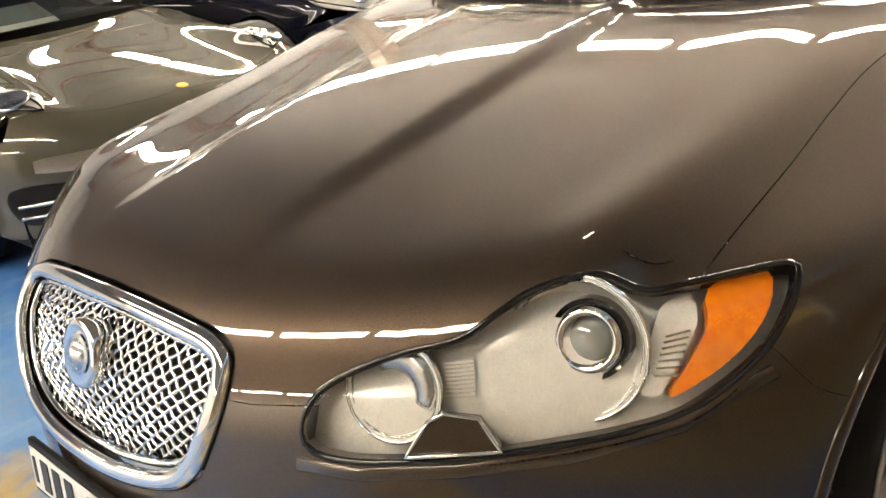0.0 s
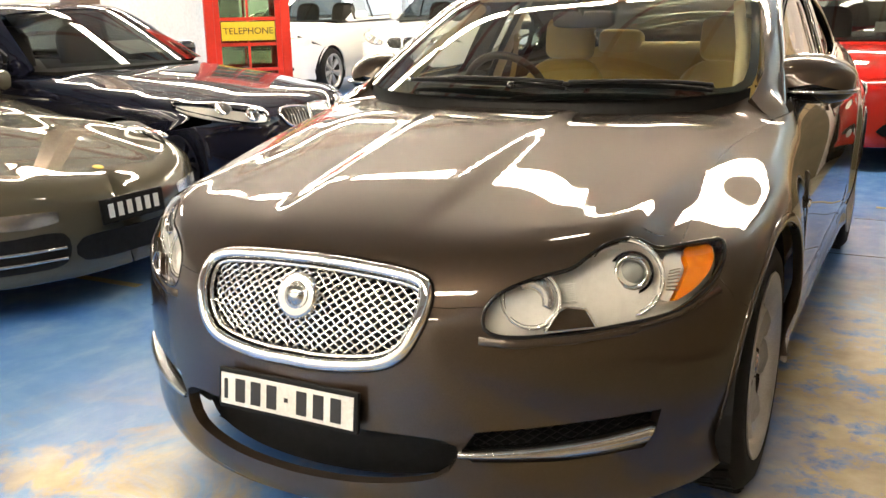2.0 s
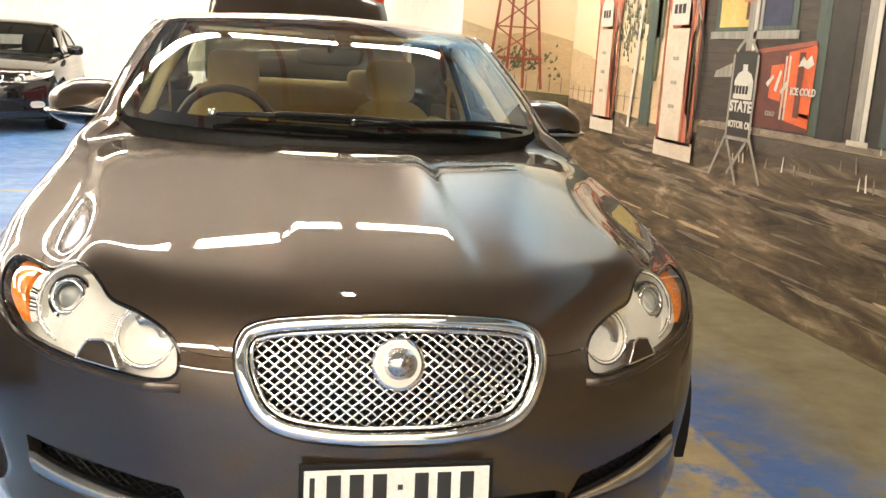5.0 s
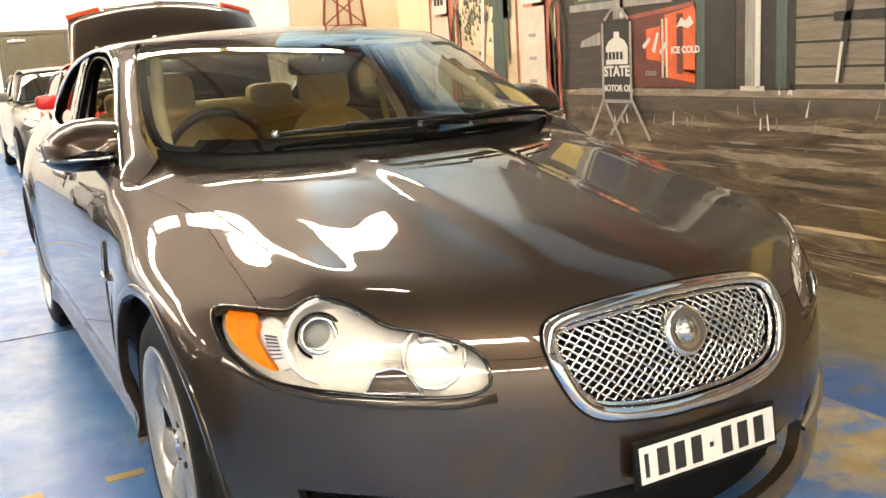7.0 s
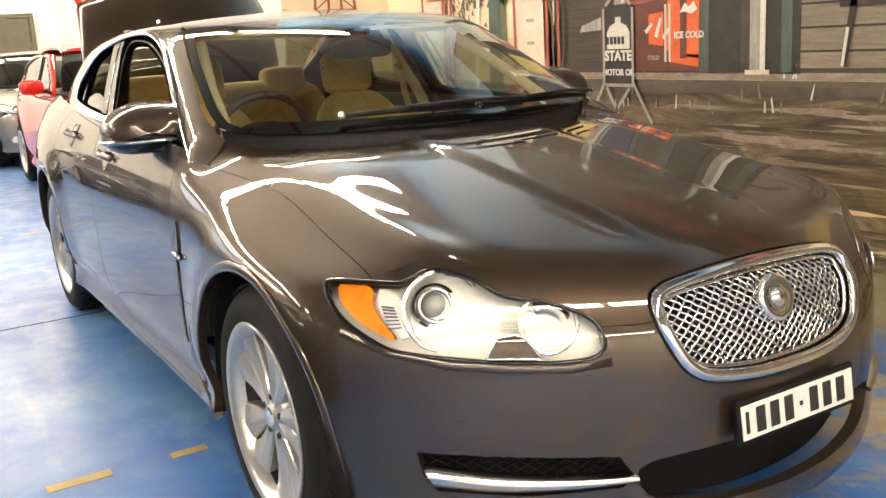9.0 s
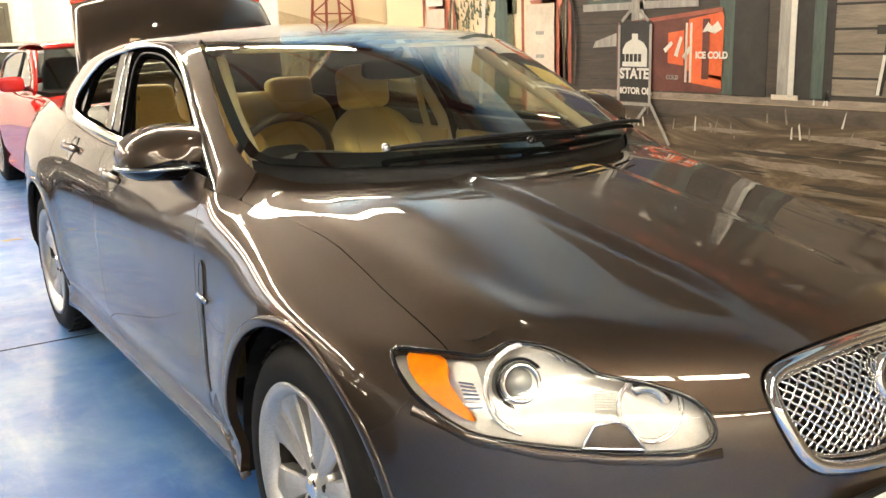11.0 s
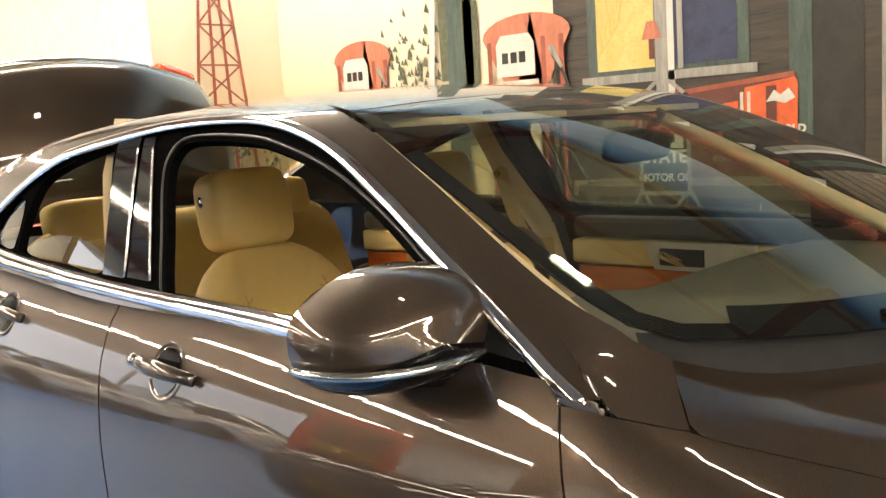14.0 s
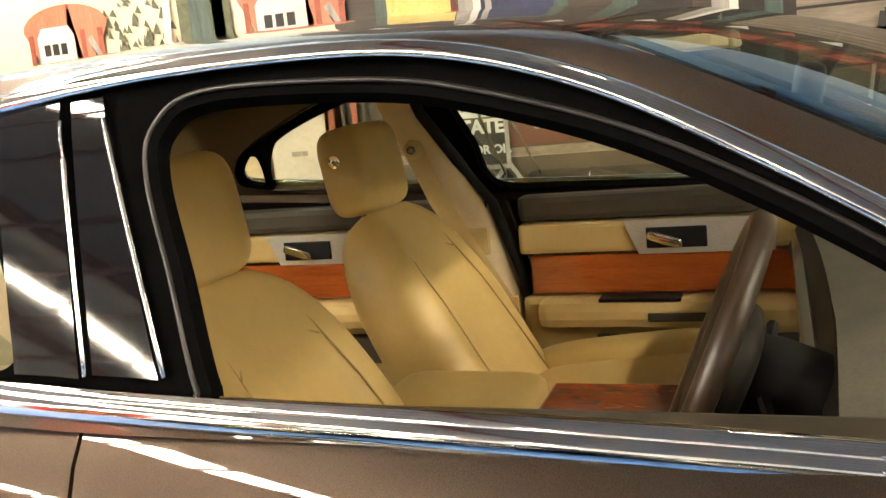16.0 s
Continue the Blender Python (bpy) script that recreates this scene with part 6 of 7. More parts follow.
paint("pale_wall", oblong(-1.2, 1.98, 1.02, 2.40), PALE_BOARD, 5)
for k in range(11):
    paint("board_line", oblong(-1.2, 1.98, 1.10 + 0.12 * k, 1.112 + 0.12 * k), DARK, 6)
paint("doorway", oblong(2.38, 2.62, 0.99, 2.25), DARK, 5)
paint("doorway", oblong(1.98, 2.20, 0.99, 2.30), DARK, 6)
paint("green_post", oblong(2.605, 2.71, 1.0, 2.5), TEAL, 6)
paint("green_post", oblong(2.03, 2.10, 1.0, 2.5), TEAL, 7)
for y in (2.20, 3.29, 0.9, -0.6):
    paint("verandah_post", oblong(y, y + 0.105, 1.0 if y < 3 else 1.12, 2.46), GREY, 8)
    paint("post_light", oblong(y, y + 0.035, 1.0 if y < 3 else 1.12, 2.46), SIGN_WHITE, 9)
    if y < 3:
        paint("post_foot", oblong(y - 0.03, y + 0.135, 0.985, 1.012), CREAM, 9)
# window with a curtain and a table lamp
win = paint("window_ground", oblong(2.90, 3.80, 1.50, 2.15), TEAL, 6)
paint("window_glass", oblong(2.96, 3.74, 1.56, 2.10), NAVY_P, 7)
paint("window_glow", oblong(3.40, 3.74, 1.56, 2.10), YELLOW, 8)
paint("curtain", [(3.74, 2.10), (3.55, 2.10), (3.60, 1.80), (3.74, 1.62)], painted("painted_curtain", (0.55, 0.40, 0.08), (0.75, 0.58, 0.20), 10, (1, 5, 1)), 9)
paint("lamp_shade", [(3.47, 1.70), (3.36, 1.70), (3.39, 1.79), (3.44, 1.79)], SALMON, 9)
paint("lamp_foot", oblong(3.40, 3.43, 1.60, 1.70), MAROON, 9)
paint("window_bar", oblong(3.24, 3.27, 1.54, 2.12), GREY, 9)
paint("window_sill", oblong(2.86, 3.84, 1.49, 1.535), GREY, 9)
# bottles, sink, red chest and drinks machine
paint("sink", [(3.86, 1.26), (3.40, 1.28), (3.38, 1.36), (3.55, 1.375), (3.84, 1.30)], GREY, 7, along=-0.115)
for k in range(3):
    paint("shelf_board", oblong(3.62, 3.90, 1.00 + 0.085 * k, 1.055 + 0.085 * k), BOARD, 7, along=-0.115)
chest = paint("chest", [(3.64, 1.005), (2.79, 1.005), (2.79, 1.47), (3.60, 1.415), (3.64, 1.38)], MAROON, 8, along=-0.115)
paint("chest_top", stroke((3.62, 1.40), (2.80, 1.468), 0.012), RUST, 9, along=-0.115)
paint("machine", [(3.06, 1.13), (2.79, 1.075), (2.785, 1.43), (2.80, 1.455), (3.04, 1.42)], ORANGE, 9, along=-0.115)
paint("machine_side", [(3.20, 1.17), (3.075, 1.155), (3.075, 1.36), (3.20, 1.345)], ORANGE, 9, along=-0.115)
for y in (3.055, 3.02):
    paint("machine_edge", stroke((y, 1.06), (y, 1.40), 0.008), CREAM, 10, along=-0.115)
paint("machine_shade", oblong(2.885, 2.935, 1.08, 1.42), MAROON, 10, along=-0.115)
paint("machine_base", [(3.03, 1.06), (2.79, 1.03), (2.79, 1.10), (3.03, 1.12)], ORANGE, 9, along=-0.115)
paint("trade_mark", [(2.97, 1.345), (2.93, 1.40), (2.90, 1.375), (2.86, 1.405), (2.83, 1.36), (2.88, 1.335), (2.93, 1.35)], SIGN_WHITE, 11, along=-0.150)
letters("ICE COLD", 2.90, 1.215, 0.052, SIGN_WHITE, 11, along=-0.150)
for a, b in (((3.62, 1.20), (3.50, 1.27)), ((3.50, 1.27), (3.46, 1.20)), ((3.26, 1.24), (3.20, 1.29)), ((3.17, 1.21), (3.13, 1.32)), ((3.11, 1.20), (3.06, 1.26))):
    paint("trade_mark", stroke(a, b, 0.014, 0.010), SIGN_WHITE, 10, along=-0.150)
letters("COLD", 3.16, 1.085, 0.035, GREY, 10, along=-0.115)
# pavement sign with a white jug
sign = paint("sign_board", oblong(3.64, 3.37, 0.93, 1.42), DARK, 11, along=-0.150)
paint("jug", [(3.61, 1.07), (3.40, 1.07), (3.40, 1.25), (3.43, 1.29), (3.48, 1.31), (3.48, 1.345), (3.53, 1.345), (3.53, 1.31), (3.58, 1.29), (3.61, 1.25)], SIGN_WHITE, 12, along=-0.150)
for k in range(5):
    paint("trade_name", oblong(3.58 - 0.036 * k - 0.024, 3.58 - 0.036 * k, 1.175, 1.222), DARK, 13, along=-0.115)
paint("sign_band", oblong(3.62, 3.39, 1.055, 1.145), DARK, 12.5, along=-0.150)
letters("STATE", 3.505, 1.10, 0.088, SIGN_WHITE, 13.4, along=-0.150)
letters("MOTOR OIL", 3.505, 0.995, 0.055, SIGN_WHITE, 12, along=-0.150)
for a, b in (((3.64, 0.93), (3.64, 1.40)), ((3.37, 0.93), (3.37, 1.40)), ((3.62, 1.42), (3.55, 1.48)), ((3.39, 1.42), (3.46, 1.48)), ((3.55, 1.48), (3.46, 1.48)), ((3.64, 0.93), (3.80, 0.67)), ((3.62, 0.90), (3.46, 0.645)), ((3.37, 0.93), (3.20, 0.68)), ((3.40, 0.90), (3.58, 0.70)), ((3.64, 0.915), (3.37, 0.915))):
    paint("sign_tube", stroke(a, b, 0.010), GREY, 13, along=-0.150)
# petrol pumps
for y0, w, z0, z1, lay in ((3.90, 0.62, 0.70, 1.93, 12), (5.30, 0.55, 0.76, 1.92, 8)):
    h = z1 - z0
    arc = [(y0 + w / 2 + w / 2 * math.cos(a), z1 - 0.12 + 0.12 * math.sin(a)) for a in np.linspace(0, math.pi, 12)]
    paint("pump_body", [(y0 + 0.04, z0 + 0.10), (y0 + w - 0.04, z0 + 0.10), *arc[::-1]], SALMON, lay)
    paint("pump_foot", oblong(y0 + 0.02, y0 + w - 0.02, z0, z0 + 0.12), CREAM, lay)
    paint("pump_face", oblong(y0 + 0.36 * w, y0 + 0.86 * w, z0 + 0.12, z0 + 0.70 * h), CREAM, lay + 1)
    paint("pump_dial", [(y0 + 0.40 * w, z0 + 0.72 * h), (y0 + 0.84 * w, z0 + 0.72 * h), (y0 + 0.84 * w, z1 - 0.16), (y0 + 0.78 * w, z1 - 0.11), (y0 + 0.46 * w, z1 - 0.11), (y0 + 0.40 * w, z1 - 0.16)], SIGN_WHITE, lay + 1)
    for k in range(3):
        paint("pump_digit", oblong(y0 + (0.50 + 0.10 * k) * w, y0 + (0.57 + 0.10 * k) * w, z0 + 0.78 * h, z0 + 0.83 * h), DARK, lay + 2)
        paint("pump_mark", stroke((y0 + 0.54 * w, z0 + (0.28 + 0.13 * k) * h), (y0 + 0.68 * w, z0 + (0.28 + 0.13 * k) * h), 0.012), GREY, lay + 2)
    for k in (0.92, 0.10, 0.30):
        paint("pump_edge", oblong(y0 + k * w - 0.015, y0 + k * w + 0.015, z0 + 0.12, z1 - 0.14), RUST, lay + 1)
    hose = smooth_line([(y0 + 0.20 * w, z0 + 0.80 * h, 0), (y0 + 0.02 * w, z0 + 0.60 * h, 0), (y0 + 0.06 * w, z0 + 0.14 * h, 0), (y0 + 0.16 * w, z0 + 0.10 * h, 0), (y0 + 0.20 * w, z0 + 0.55 * h, 0), (y0 + 0.16 * w, z0 + 0.78 * h, 0)], 0.04)
    for a, b in zip(hose, hose[1:]):
        paint("hose", stroke(a[:2], b[:2], 0.009), BOARD, lay + 2)
    paint("nozzle", stroke((y0 + 0.22 * w, z0 + 0.84 * h), (y0 + 0.10 * w, z0 + 0.74 * h), 0.02, 0.01), GREY, lay + 3)
# pole, cactus, tree
paint("white_pole", stroke((5.02, 0.84), (4.86, 2.6), 0.022), SIGN_WHITE, 9)
for y, z, h in ((4.74, 0.95, 1.25), (4.62, 1.5, 0.6), (4.82, 1.6, 0.7), (4.66, 1.2, 0.9)):
    paint("cactus", [(y - 0.05, z), (y + 0.05, z), (y + 0.055, z + h - 0.06), (y, z + h), (y - 0.055, z + h - 0.06)], LEAF, 6)
paint("dark_trunk", [(4.66, 0.88), (4.84, 0.88), (4.80, 1.9), (4.86, 2.6), (4.70, 2.6)], TEAL, 7)
random.seed(8)
for k in range(120):
    y, z = 5.10 + random.gauss(0, 0.14), 1.62 + random.gauss(0, 0.16)
    paint("leaf", [(y, z), (y + random.uniform(0.02, 0.05), z + 0.01), (y + 0.02, z + random.uniform(0.03, 0.07))], LEAF, 5 + 0.005 * k)
for k in range(10):
    paint("fence_post", oblong(5.0 + 0.15 * k, 5.012 + 0.15 * k, 0.95, 1.10), PALE_BOARD, 3)
paint("fence_wire", oblong(4.9, CORNER_Y, 1.06, 1.066), PALE_BOARD, 3)
# chair on the verandah
for a, b, w in (((1.72, 1.03), (1.66, 1.42), 0.018), ((1.45, 1.03), (1.47, 1.75), 0.018), ((1.20, 1.03), (1.24, 1.75), 0.018), ((1.75, 1.34), (1.22, 1.34), 0.022), ((1.66, 1.42), (1.40, 1.44), 0.014), ((1.46, 1.70), (1.23, 1.70), 0.02), ((1.46, 1.58), (1.23, 1.58), 0.016)):
    paint("chair_bar", stroke(a, b, w), DARK, 9)
paint("chair_light", stroke((1.725, 1.03), (1.70, 1.22), 0.008), SIGN_WHITE, 10)
# fascia, roof, bunting
paint("fascia", oblong(Y0, 4.25, 2.42, 2.66), BOARD, 10)
paint("name_board", oblong(-1.5, 3.2, 2.70, 3.05), MAROON, 10)
for k in range(14):
    paint("name_bar", oblong(2.9 - 0.28 * k, 2.9 - 0.28 * k - 0.17, 2.78, 2.96), RUST, 11)
paint("roof_edge", [(Y0, 2.66), (4.4, 2.66), (3.9, 3.45), (Y0, 3.45)], DARK, 9)
for k in range(34):
    y = 4.1 - 0.24 * k
    paint("flag", [(y, 2.55), (y - 0.13, 2.55), (y - 0.065, 2.42)], SIGN_WHITE if k % 2 else RUST, 12)
paint("lit_window", oblong(0.2, 0.9, 1.5, 2.0), YELLOW, 7)
paint("lit_window", oblong(-0.5, 0.1, 1.5, 2.0), CREAM, 7)
# the end wall: windmill tower, bush, fence
paint("end_sky", oblong(CORNER_X + 0.004, X1 - 0.01, 0.95, TOP), SKY, 0, wall="north")
paint("end_hills", [(CORNER_X + 0.004, 1.0), (X1 - 0.01, 1.0), (X1 - 0.01, 1.48), (2.2, 1.55), (1.9, 1.50), (CORNER_X + 0.004, 1.60)], HILL, 1, wall="north")
paint("end_earth", [(CORNER_X + 0.004, 0.0), (X1 - 0.01, 0.0), (X1 - 0.01, 1.0), (CORNER_X + 0.004, 1.06)], painted("painted_olive_earth", (0.08, 0.07, 0.04), (0.22, 0.19, 0.11), 4, (0.7, 1, 3)), 2, wall="north")
random.seed(3)
for k in range(170):
    x, z = 2.0 + random.gauss(0, 0.19), 1.27 + random.gauss(0, 0.06)
    if CORNER_X + 0.05 < x < 2.45:
        paint("bush_leaf", [(x, z), (x + random.uniform(0.015, 0.04), z + 0.01), (x + 0.015, z + random.uniform(0.02, 0.05))], LEAF, 3 + 0.004 * k, wall="north")
for a in (-0.25, -0.08, 0.08, 0.25):
    paint("tower_leg", stroke((2.0 + a, 1.04), (2.0 + 0.22 * a, 2.95), 0.014, 0.008), RUST, 6, wall="north")
for k in range(6):
    z0, z1 = 1.30 + 0.27 * k, 1.57 + 0.27 * k
    w0, w1 = 0.25 - 0.19 * (z0 - 1.04) / 1.9, 0.25 - 0.19 * (z1 - 1.04) / 1.9
    paint("tower_bar", stroke((2.0 - w0, z0), (2.0 + w0, z0), 0.011 if k == 0 else 0.006), RUST, 7, wall="north")
    paint("tower_brace", stroke((2.0 - w0, z0), (2.0 + w1, z1), 0.006), RUST, 6.5, wall="north")
    paint("tower_brace", stroke((2.0 + w0, z0), (2.0 - w1, z1), 0.006), RUST, 6.8, wall="north")
for k in range(8):
    a = 2 * math.pi * k / 8
    paint("windmill_blade", stroke((2.0 + 0.05 * math.cos(a), 3.05 + 0.05 * math.sin(a)), (2.0 + 0.34 * math.cos(a), 3.05 + 0.34 * math.sin(a)), 0.015, 0.05), GREY, 8, wall="north")
for k in range(9):
    paint("fence_post", oblong(CORNER_X + 0.06 + 0.11 * k, CORNER_X + 0.068 + 0.11 * k, 1.02, 1.16), PALE_BOARD, 3, wall="north")

# ---- the other cars ----
class Other(Saloon):
    """A plainer car body from its own curves."""

    def __init__(self, top, roof, half=0.90, long=4.5, nose=0.5, foot=1.30, slope=0.58, belt=1.0, tall=1.0, hump=0.0, cab=0.80, rake=1.0):
        self.top, self.roof = spline(*top), spline(*roof)
        self.wide = spline((-0.1, half - 0.16), (0.3, half - 0.085), (0.7, half - 0.035), (1.2, half - 0.008), (2.2, half), (long - 0.9, half - 0.01), (long, half - 0.12))
        self.half, self.long, self.nose, self.foot, self.incline, self.belt, self.tall, self.hump, self.cab, self.lean = half, long, nose, foot, slope, belt, tall, hump, cab, rake
        self.axles = (0.86, long - 0.95)
        self.wheel = 0.325 * (1.12 if tall > 1.05 else 1)

    def lower(self, x, y, z):
        ax = np.abs(x)
        side = ax - self.wide(y) - self.flank(z / self.tall)
        front = 0.01 + self.nose * ax ** 2.3 + self.lean * self.rake(z / self.tall) - y
        rear = y - self.long + 0.25 * ax ** 2.5
        swell = self.hump * np.exp(-(((ax - 0.60) / 0.13) ** 2)) * np.exp(-(((y - 0.55) / 0.55) ** 2))
        lid = z - (self.top(y) - 0.07 * ax ** 2 - 0.03 * step(0.5, 0.95, ax) + swell)
        return smax(smax(side, lid, 0.10), smax(front, rear, 0.02), 0.13)

    def cabin(self, x, y, z):
        ax = np.abs(x)
        side = ax - (self.cab - 0.02 * np.abs(y - 2.3) - 0.34 * (z - self.belt))
        screen = self.belt + self.incline * (y - self.foot - 0.45 * ax ** 2) - 0.07 * np.maximum(y - self.foot, 0) ** 2
        return smax(side, z - smin(screen, self.roof(y) - 0.08 * ax ** 2, 0.05), 0.08)


def patch(name, shape, points, d, mat, parent, lift=0.004, s=1, gap=0.0, label=""):
    """A fitting that lies on a body."""
    pts = np.array(points, float) * (s, 1, 1)
    return panel(name, skin(lambda x, y, z: shape(x, y, z) - lift, smooth_line(pts, 0.03, True), np.array(d, float) * (s, 1, 1), gap, 0.05, flange=0.012), mat, parent, label)


def both(half):
    return np.concatenate([half, flipped(half)[::-1][1:-1]])


DARK_GLASS = pane_material("dark_car_glass", (0.30, 0.33, 0.32), 1.6)


def other_car(name, label, m, c, paint_mat, bonnet_y=0.10, rim=None, group="", front=None, interior=DASH):
    car_ob = thing(name, label, "car", m, group)
    L, H, T = c.long, c.half, c.tall
    hx = lambda y: float(c.wide(y)) * 0.80
    r = c.wheel + 0.055
    lead = lambda x: bonnet_y + c.nose * abs(x) ** 2.3
    x1 = hx(0.45)
    nose_line = [(x, lead(x), 0.7) for x in np.linspace(0, x1, 12)]
    y1 = nose_line[-1][1]
    edge = [(hx(y), y, 0.8) for y in np.linspace(y1, c.foot + 0.30, 14)][1:]
    cowl = [(x, c.foot - 0.03 + 0.45 * x * x, 0.9) for x in np.linspace(hx(1.5) * 0.98, 0, 12)]
    panel("bonnet", skin(c.lower, both(np.array(nose_line + edge + cowl)), (0, -0.3, 1), 0.003, 0.05, flange=0.02), paint_mat, car_ob)
    ring = lambda y, a0, a1, n=24: [(H, y + r * math.cos(a), c.wheel + r * math.sin(a)) for a in np.radians(np.linspace(a0, a1, n))]
    f_axle, r_axle = c.axles
    zf = 0.60 * T
    a_f = 180 - math.degrees(math.asin(min(0.95, (zf - c.wheel) / r)))
    corner_z = float(c.top(y1)) - 0.08
    front_half = [*[(x, y, 0.66 * T) for x, y, _ in nose_line], *ring(f_axle, a_f, 195, 12), (0.86 * H, f_axle - r - 0.05, 0.20 * T), (0.55, 0.2, 0.19 * T), (0.3, 0.08, 0.19 * T), (0, 0.04, 0.19 * T)]
    line = smooth_line(front_half, 0.04, False, True)
    line = np.concatenate([land_line(c.lower, nose_line, (0, -0.3, 1)), line[len(smooth_line(nose_line, 0.04, False, True)):]])
    d = (0.5, -0.85, 0.15)
    panel("front_bumper", [skin(c.lower, line, d, 0.0, 0.05, flange=0.02), skin(c.lower, flipped(line), (-0.5, -0.85, 0.15), 0.0, 0.05, flange=0.02)], paint_mat, car_ob)
    belt = [(c.cab, y, c.belt - 0.01 + 0.025 * (y - 1.6)) for y in np.linspace(c.foot + 0.42, L - 0.5, 16)]
    top_edge = land_line(c.lower, [(x1, y1, 0.8)] + edge, (0, -0.3, 1))
    flank_line = np.concatenate([top_edge, belt, [(H * 0.85, L - 0.12, 0.95 * T), (H * 0.85, L - 0.1, 0.25 * T), (H * 0.9, r_axle + r + 0.02, 0.2 * T)], ring(r_axle, -15, 195), [(H * 0.95, 2.2, 0.19 * T)], ring(f_axle, -15, a_f)])
    glass_line = []
    for y in np.linspace(c.foot + 0.62, L - 0.62, 14):
        z = min(float(c.roof(y)) - 0.10, c.belt + c.incline * (y - c.foot - 0.30) - 0.12)
        glass_line.append((c.cab - 0.1, y, max(z, c.belt + 0.05)))
    dlo = np.array([(c.cab, y, c.belt + 0.03 + 0.02 * (y - 1.6)) for y in np.linspace(c.foot + 0.60, L - 0.60, 10)] + glass_line[::-1])
    for s in (1, -1):
        k = np.array((s, 1, 1))
        panel("flank", skin(c.lower, flank_line * k, np.array((1, -0.2, 0.5)) * k, 0.0, 0.06, flange=0.02), paint_mat, car_ob)
        rail = [(c.cab - 0.22, y, 1.3) for y in np.linspace(c.foot + 0.85, L - 0.75, 10)]
        frame_line = np.concatenate([[(c.cab - 0.03, c.foot + 0.36, c.belt)], rail, [(c.cab - 0.10, L - 0.42, c.belt + 0.03)], np.array(belt)[::-1] - (0, 0, 0.03)])
        panel("pillar_frame", skin(c.cabin, frame_line * k, np.array((1, 0, 0.45)) * k, 0.0, 0.06, [dlo * k], 0.02), paint_mat, car_ob)
        panel("side_window", skin(sunk(0.008, c.cabin), dlo * k, np.array((1, 0, 0.45)) * k, -0.004, 0.08, flange=0.0), DARK_GLASS, car_ob)
        part("window_trim", tube(on_skin(dlo * k, 0.001, c.cabin)[0], 0.008, 6, True), SATIN if c.tall < 1.05 else BLACK, car_ob, smooth=True)
        for y in (c.foot + 1.30,):
            pts = on_skin([(s * (c.cab - 0.02), y, c.belt + 0.02), (s * (c.cab - 0.12), y - 0.03, float(c.roof(y)) - 0.08)], 0.0, c.cabin)[0]
            part("door_pillar", tube(pts, 0.03, 6, flat=0.3, normals=[(s, 0, 0.3)] * 2), BLACK, car_ob)
        mir = new("door_mirror")
        mir.parent, mir.matrix_basis = car_ob, pose(s * (c.cab + 0.13), c.foot + 0.62, c.belt + 0.06)
        part("mirror_shell", pillow(Matrix.Identity(4), 0.11, 0.06, 0.07, 0.6, 0.6, 10, 16), paint_mat, mir, smooth=True)
        part("mirror_arm", tube([(-0.14 * s, 0.0, -0.05), (-0.05 * s, 0, -0.04)], 0.02, 6), BLACK, mir)
    rail = np.array([(c.cab - 0.22, y, 1.3) for y in np.linspace(c.foot + 0.85, L - 0.75, 10)])
    head = [(x, c.foot + 0.85 - 0.10 * (1 - (x / (c.cab - 0.22)) ** 2), 1.3) for x in np.linspace(0, c.cab - 0.22, 8)]
    panel("roof", skin(c.cabin, both(np.concatenate([head, rail[1:], [(0, L - 0.72, 1.3)]])), (0, 0, 1), 0.0, 0.08, flange=0.02), paint_mat, car_ob)
    base = [(x, c.foot + 0.01 + 0.45 * x * x, 1.0) for x in np.linspace(0, c.cab - 0.05, 10)]
    panel("windscreen", skin(c.cabin, both(np.concatenate([base, head[::-1]])), (0, -0.4, 1), 0.004, 0.06, flange=0.0), DARK_GLASS, car_ob)
    panel("rear_deck", skin(c.lower, both(np.array([(0, L - 0.68, 1.0), (c.cab - 0.05, L - 0.68, 1.0), (c.cab - 0.1, L - 0.1, 0.9), (0, L - 0.08, 0.9)])), (0, 0.3, 1), 0.0, 0.08, flange=0.0), paint_mat, car_ob)
    part("cabin_fill", boxed(-c.cab + 0.12, c.cab - 0.12, c.foot + 0.25, L - 0.7, 0.25 * T, c.belt - 0.02), interior, car_ob)
    part("underbody", boxed(-H + 0.14, H - 0.14, 0.30, L - 0.3, 0.17 * T, 0.30 * T), BLACK, car_ob)
    part("front_fill", boxed(-0.5, 0.5, 0.30, c.foot + 0.2, 0.30 * T, float(c.top(0.4)) - 0.12), BLACK, car_ob)
    for x in (-0.36, 0.36):
        part("seat_back", pillow(pose(x, c.foot + 1.15, c.belt + 0.02, -12), 0.22, 0.07, 0.26, 0.5, 0.5, 10, 14), interior, car_ob, smooth=True)
    for s in (1, -1):
        for y in c.axles:
            bm = bmesh.new()
            a = [[bm.verts.new((x * s, y + (r + 0.01) * math.cos(q), c.wheel + (r + 0.01) * math.sin(q))) for q in np.linspace(-0.3, math.pi + 0.3, 14)] for x in (H - 0.03, H - 0.30)]
            for j in range(13):
                bm.faces.new((a[0][j], a[0][j + 1], a[1][j + 1], a[1][j]))
            bm.faces.new(a[1])
            part("wheel_housing", bm, BLACK, car_ob)
    add_wheels(car_ob, [(s * (H - 0.115), y, c.wheel) for y in c.axles for s in (1, -1)], radius=c.wheel, rim=c.wheel - 0.10, width=0.22, spokes=7, mat=rim)
    if front:
        front(car_ob, c)
    return car_ob


def land_line(shape, pts, d):
    return land(shape, chart_of(smooth_line(pts, 0.04, False, True), d), d)[0]


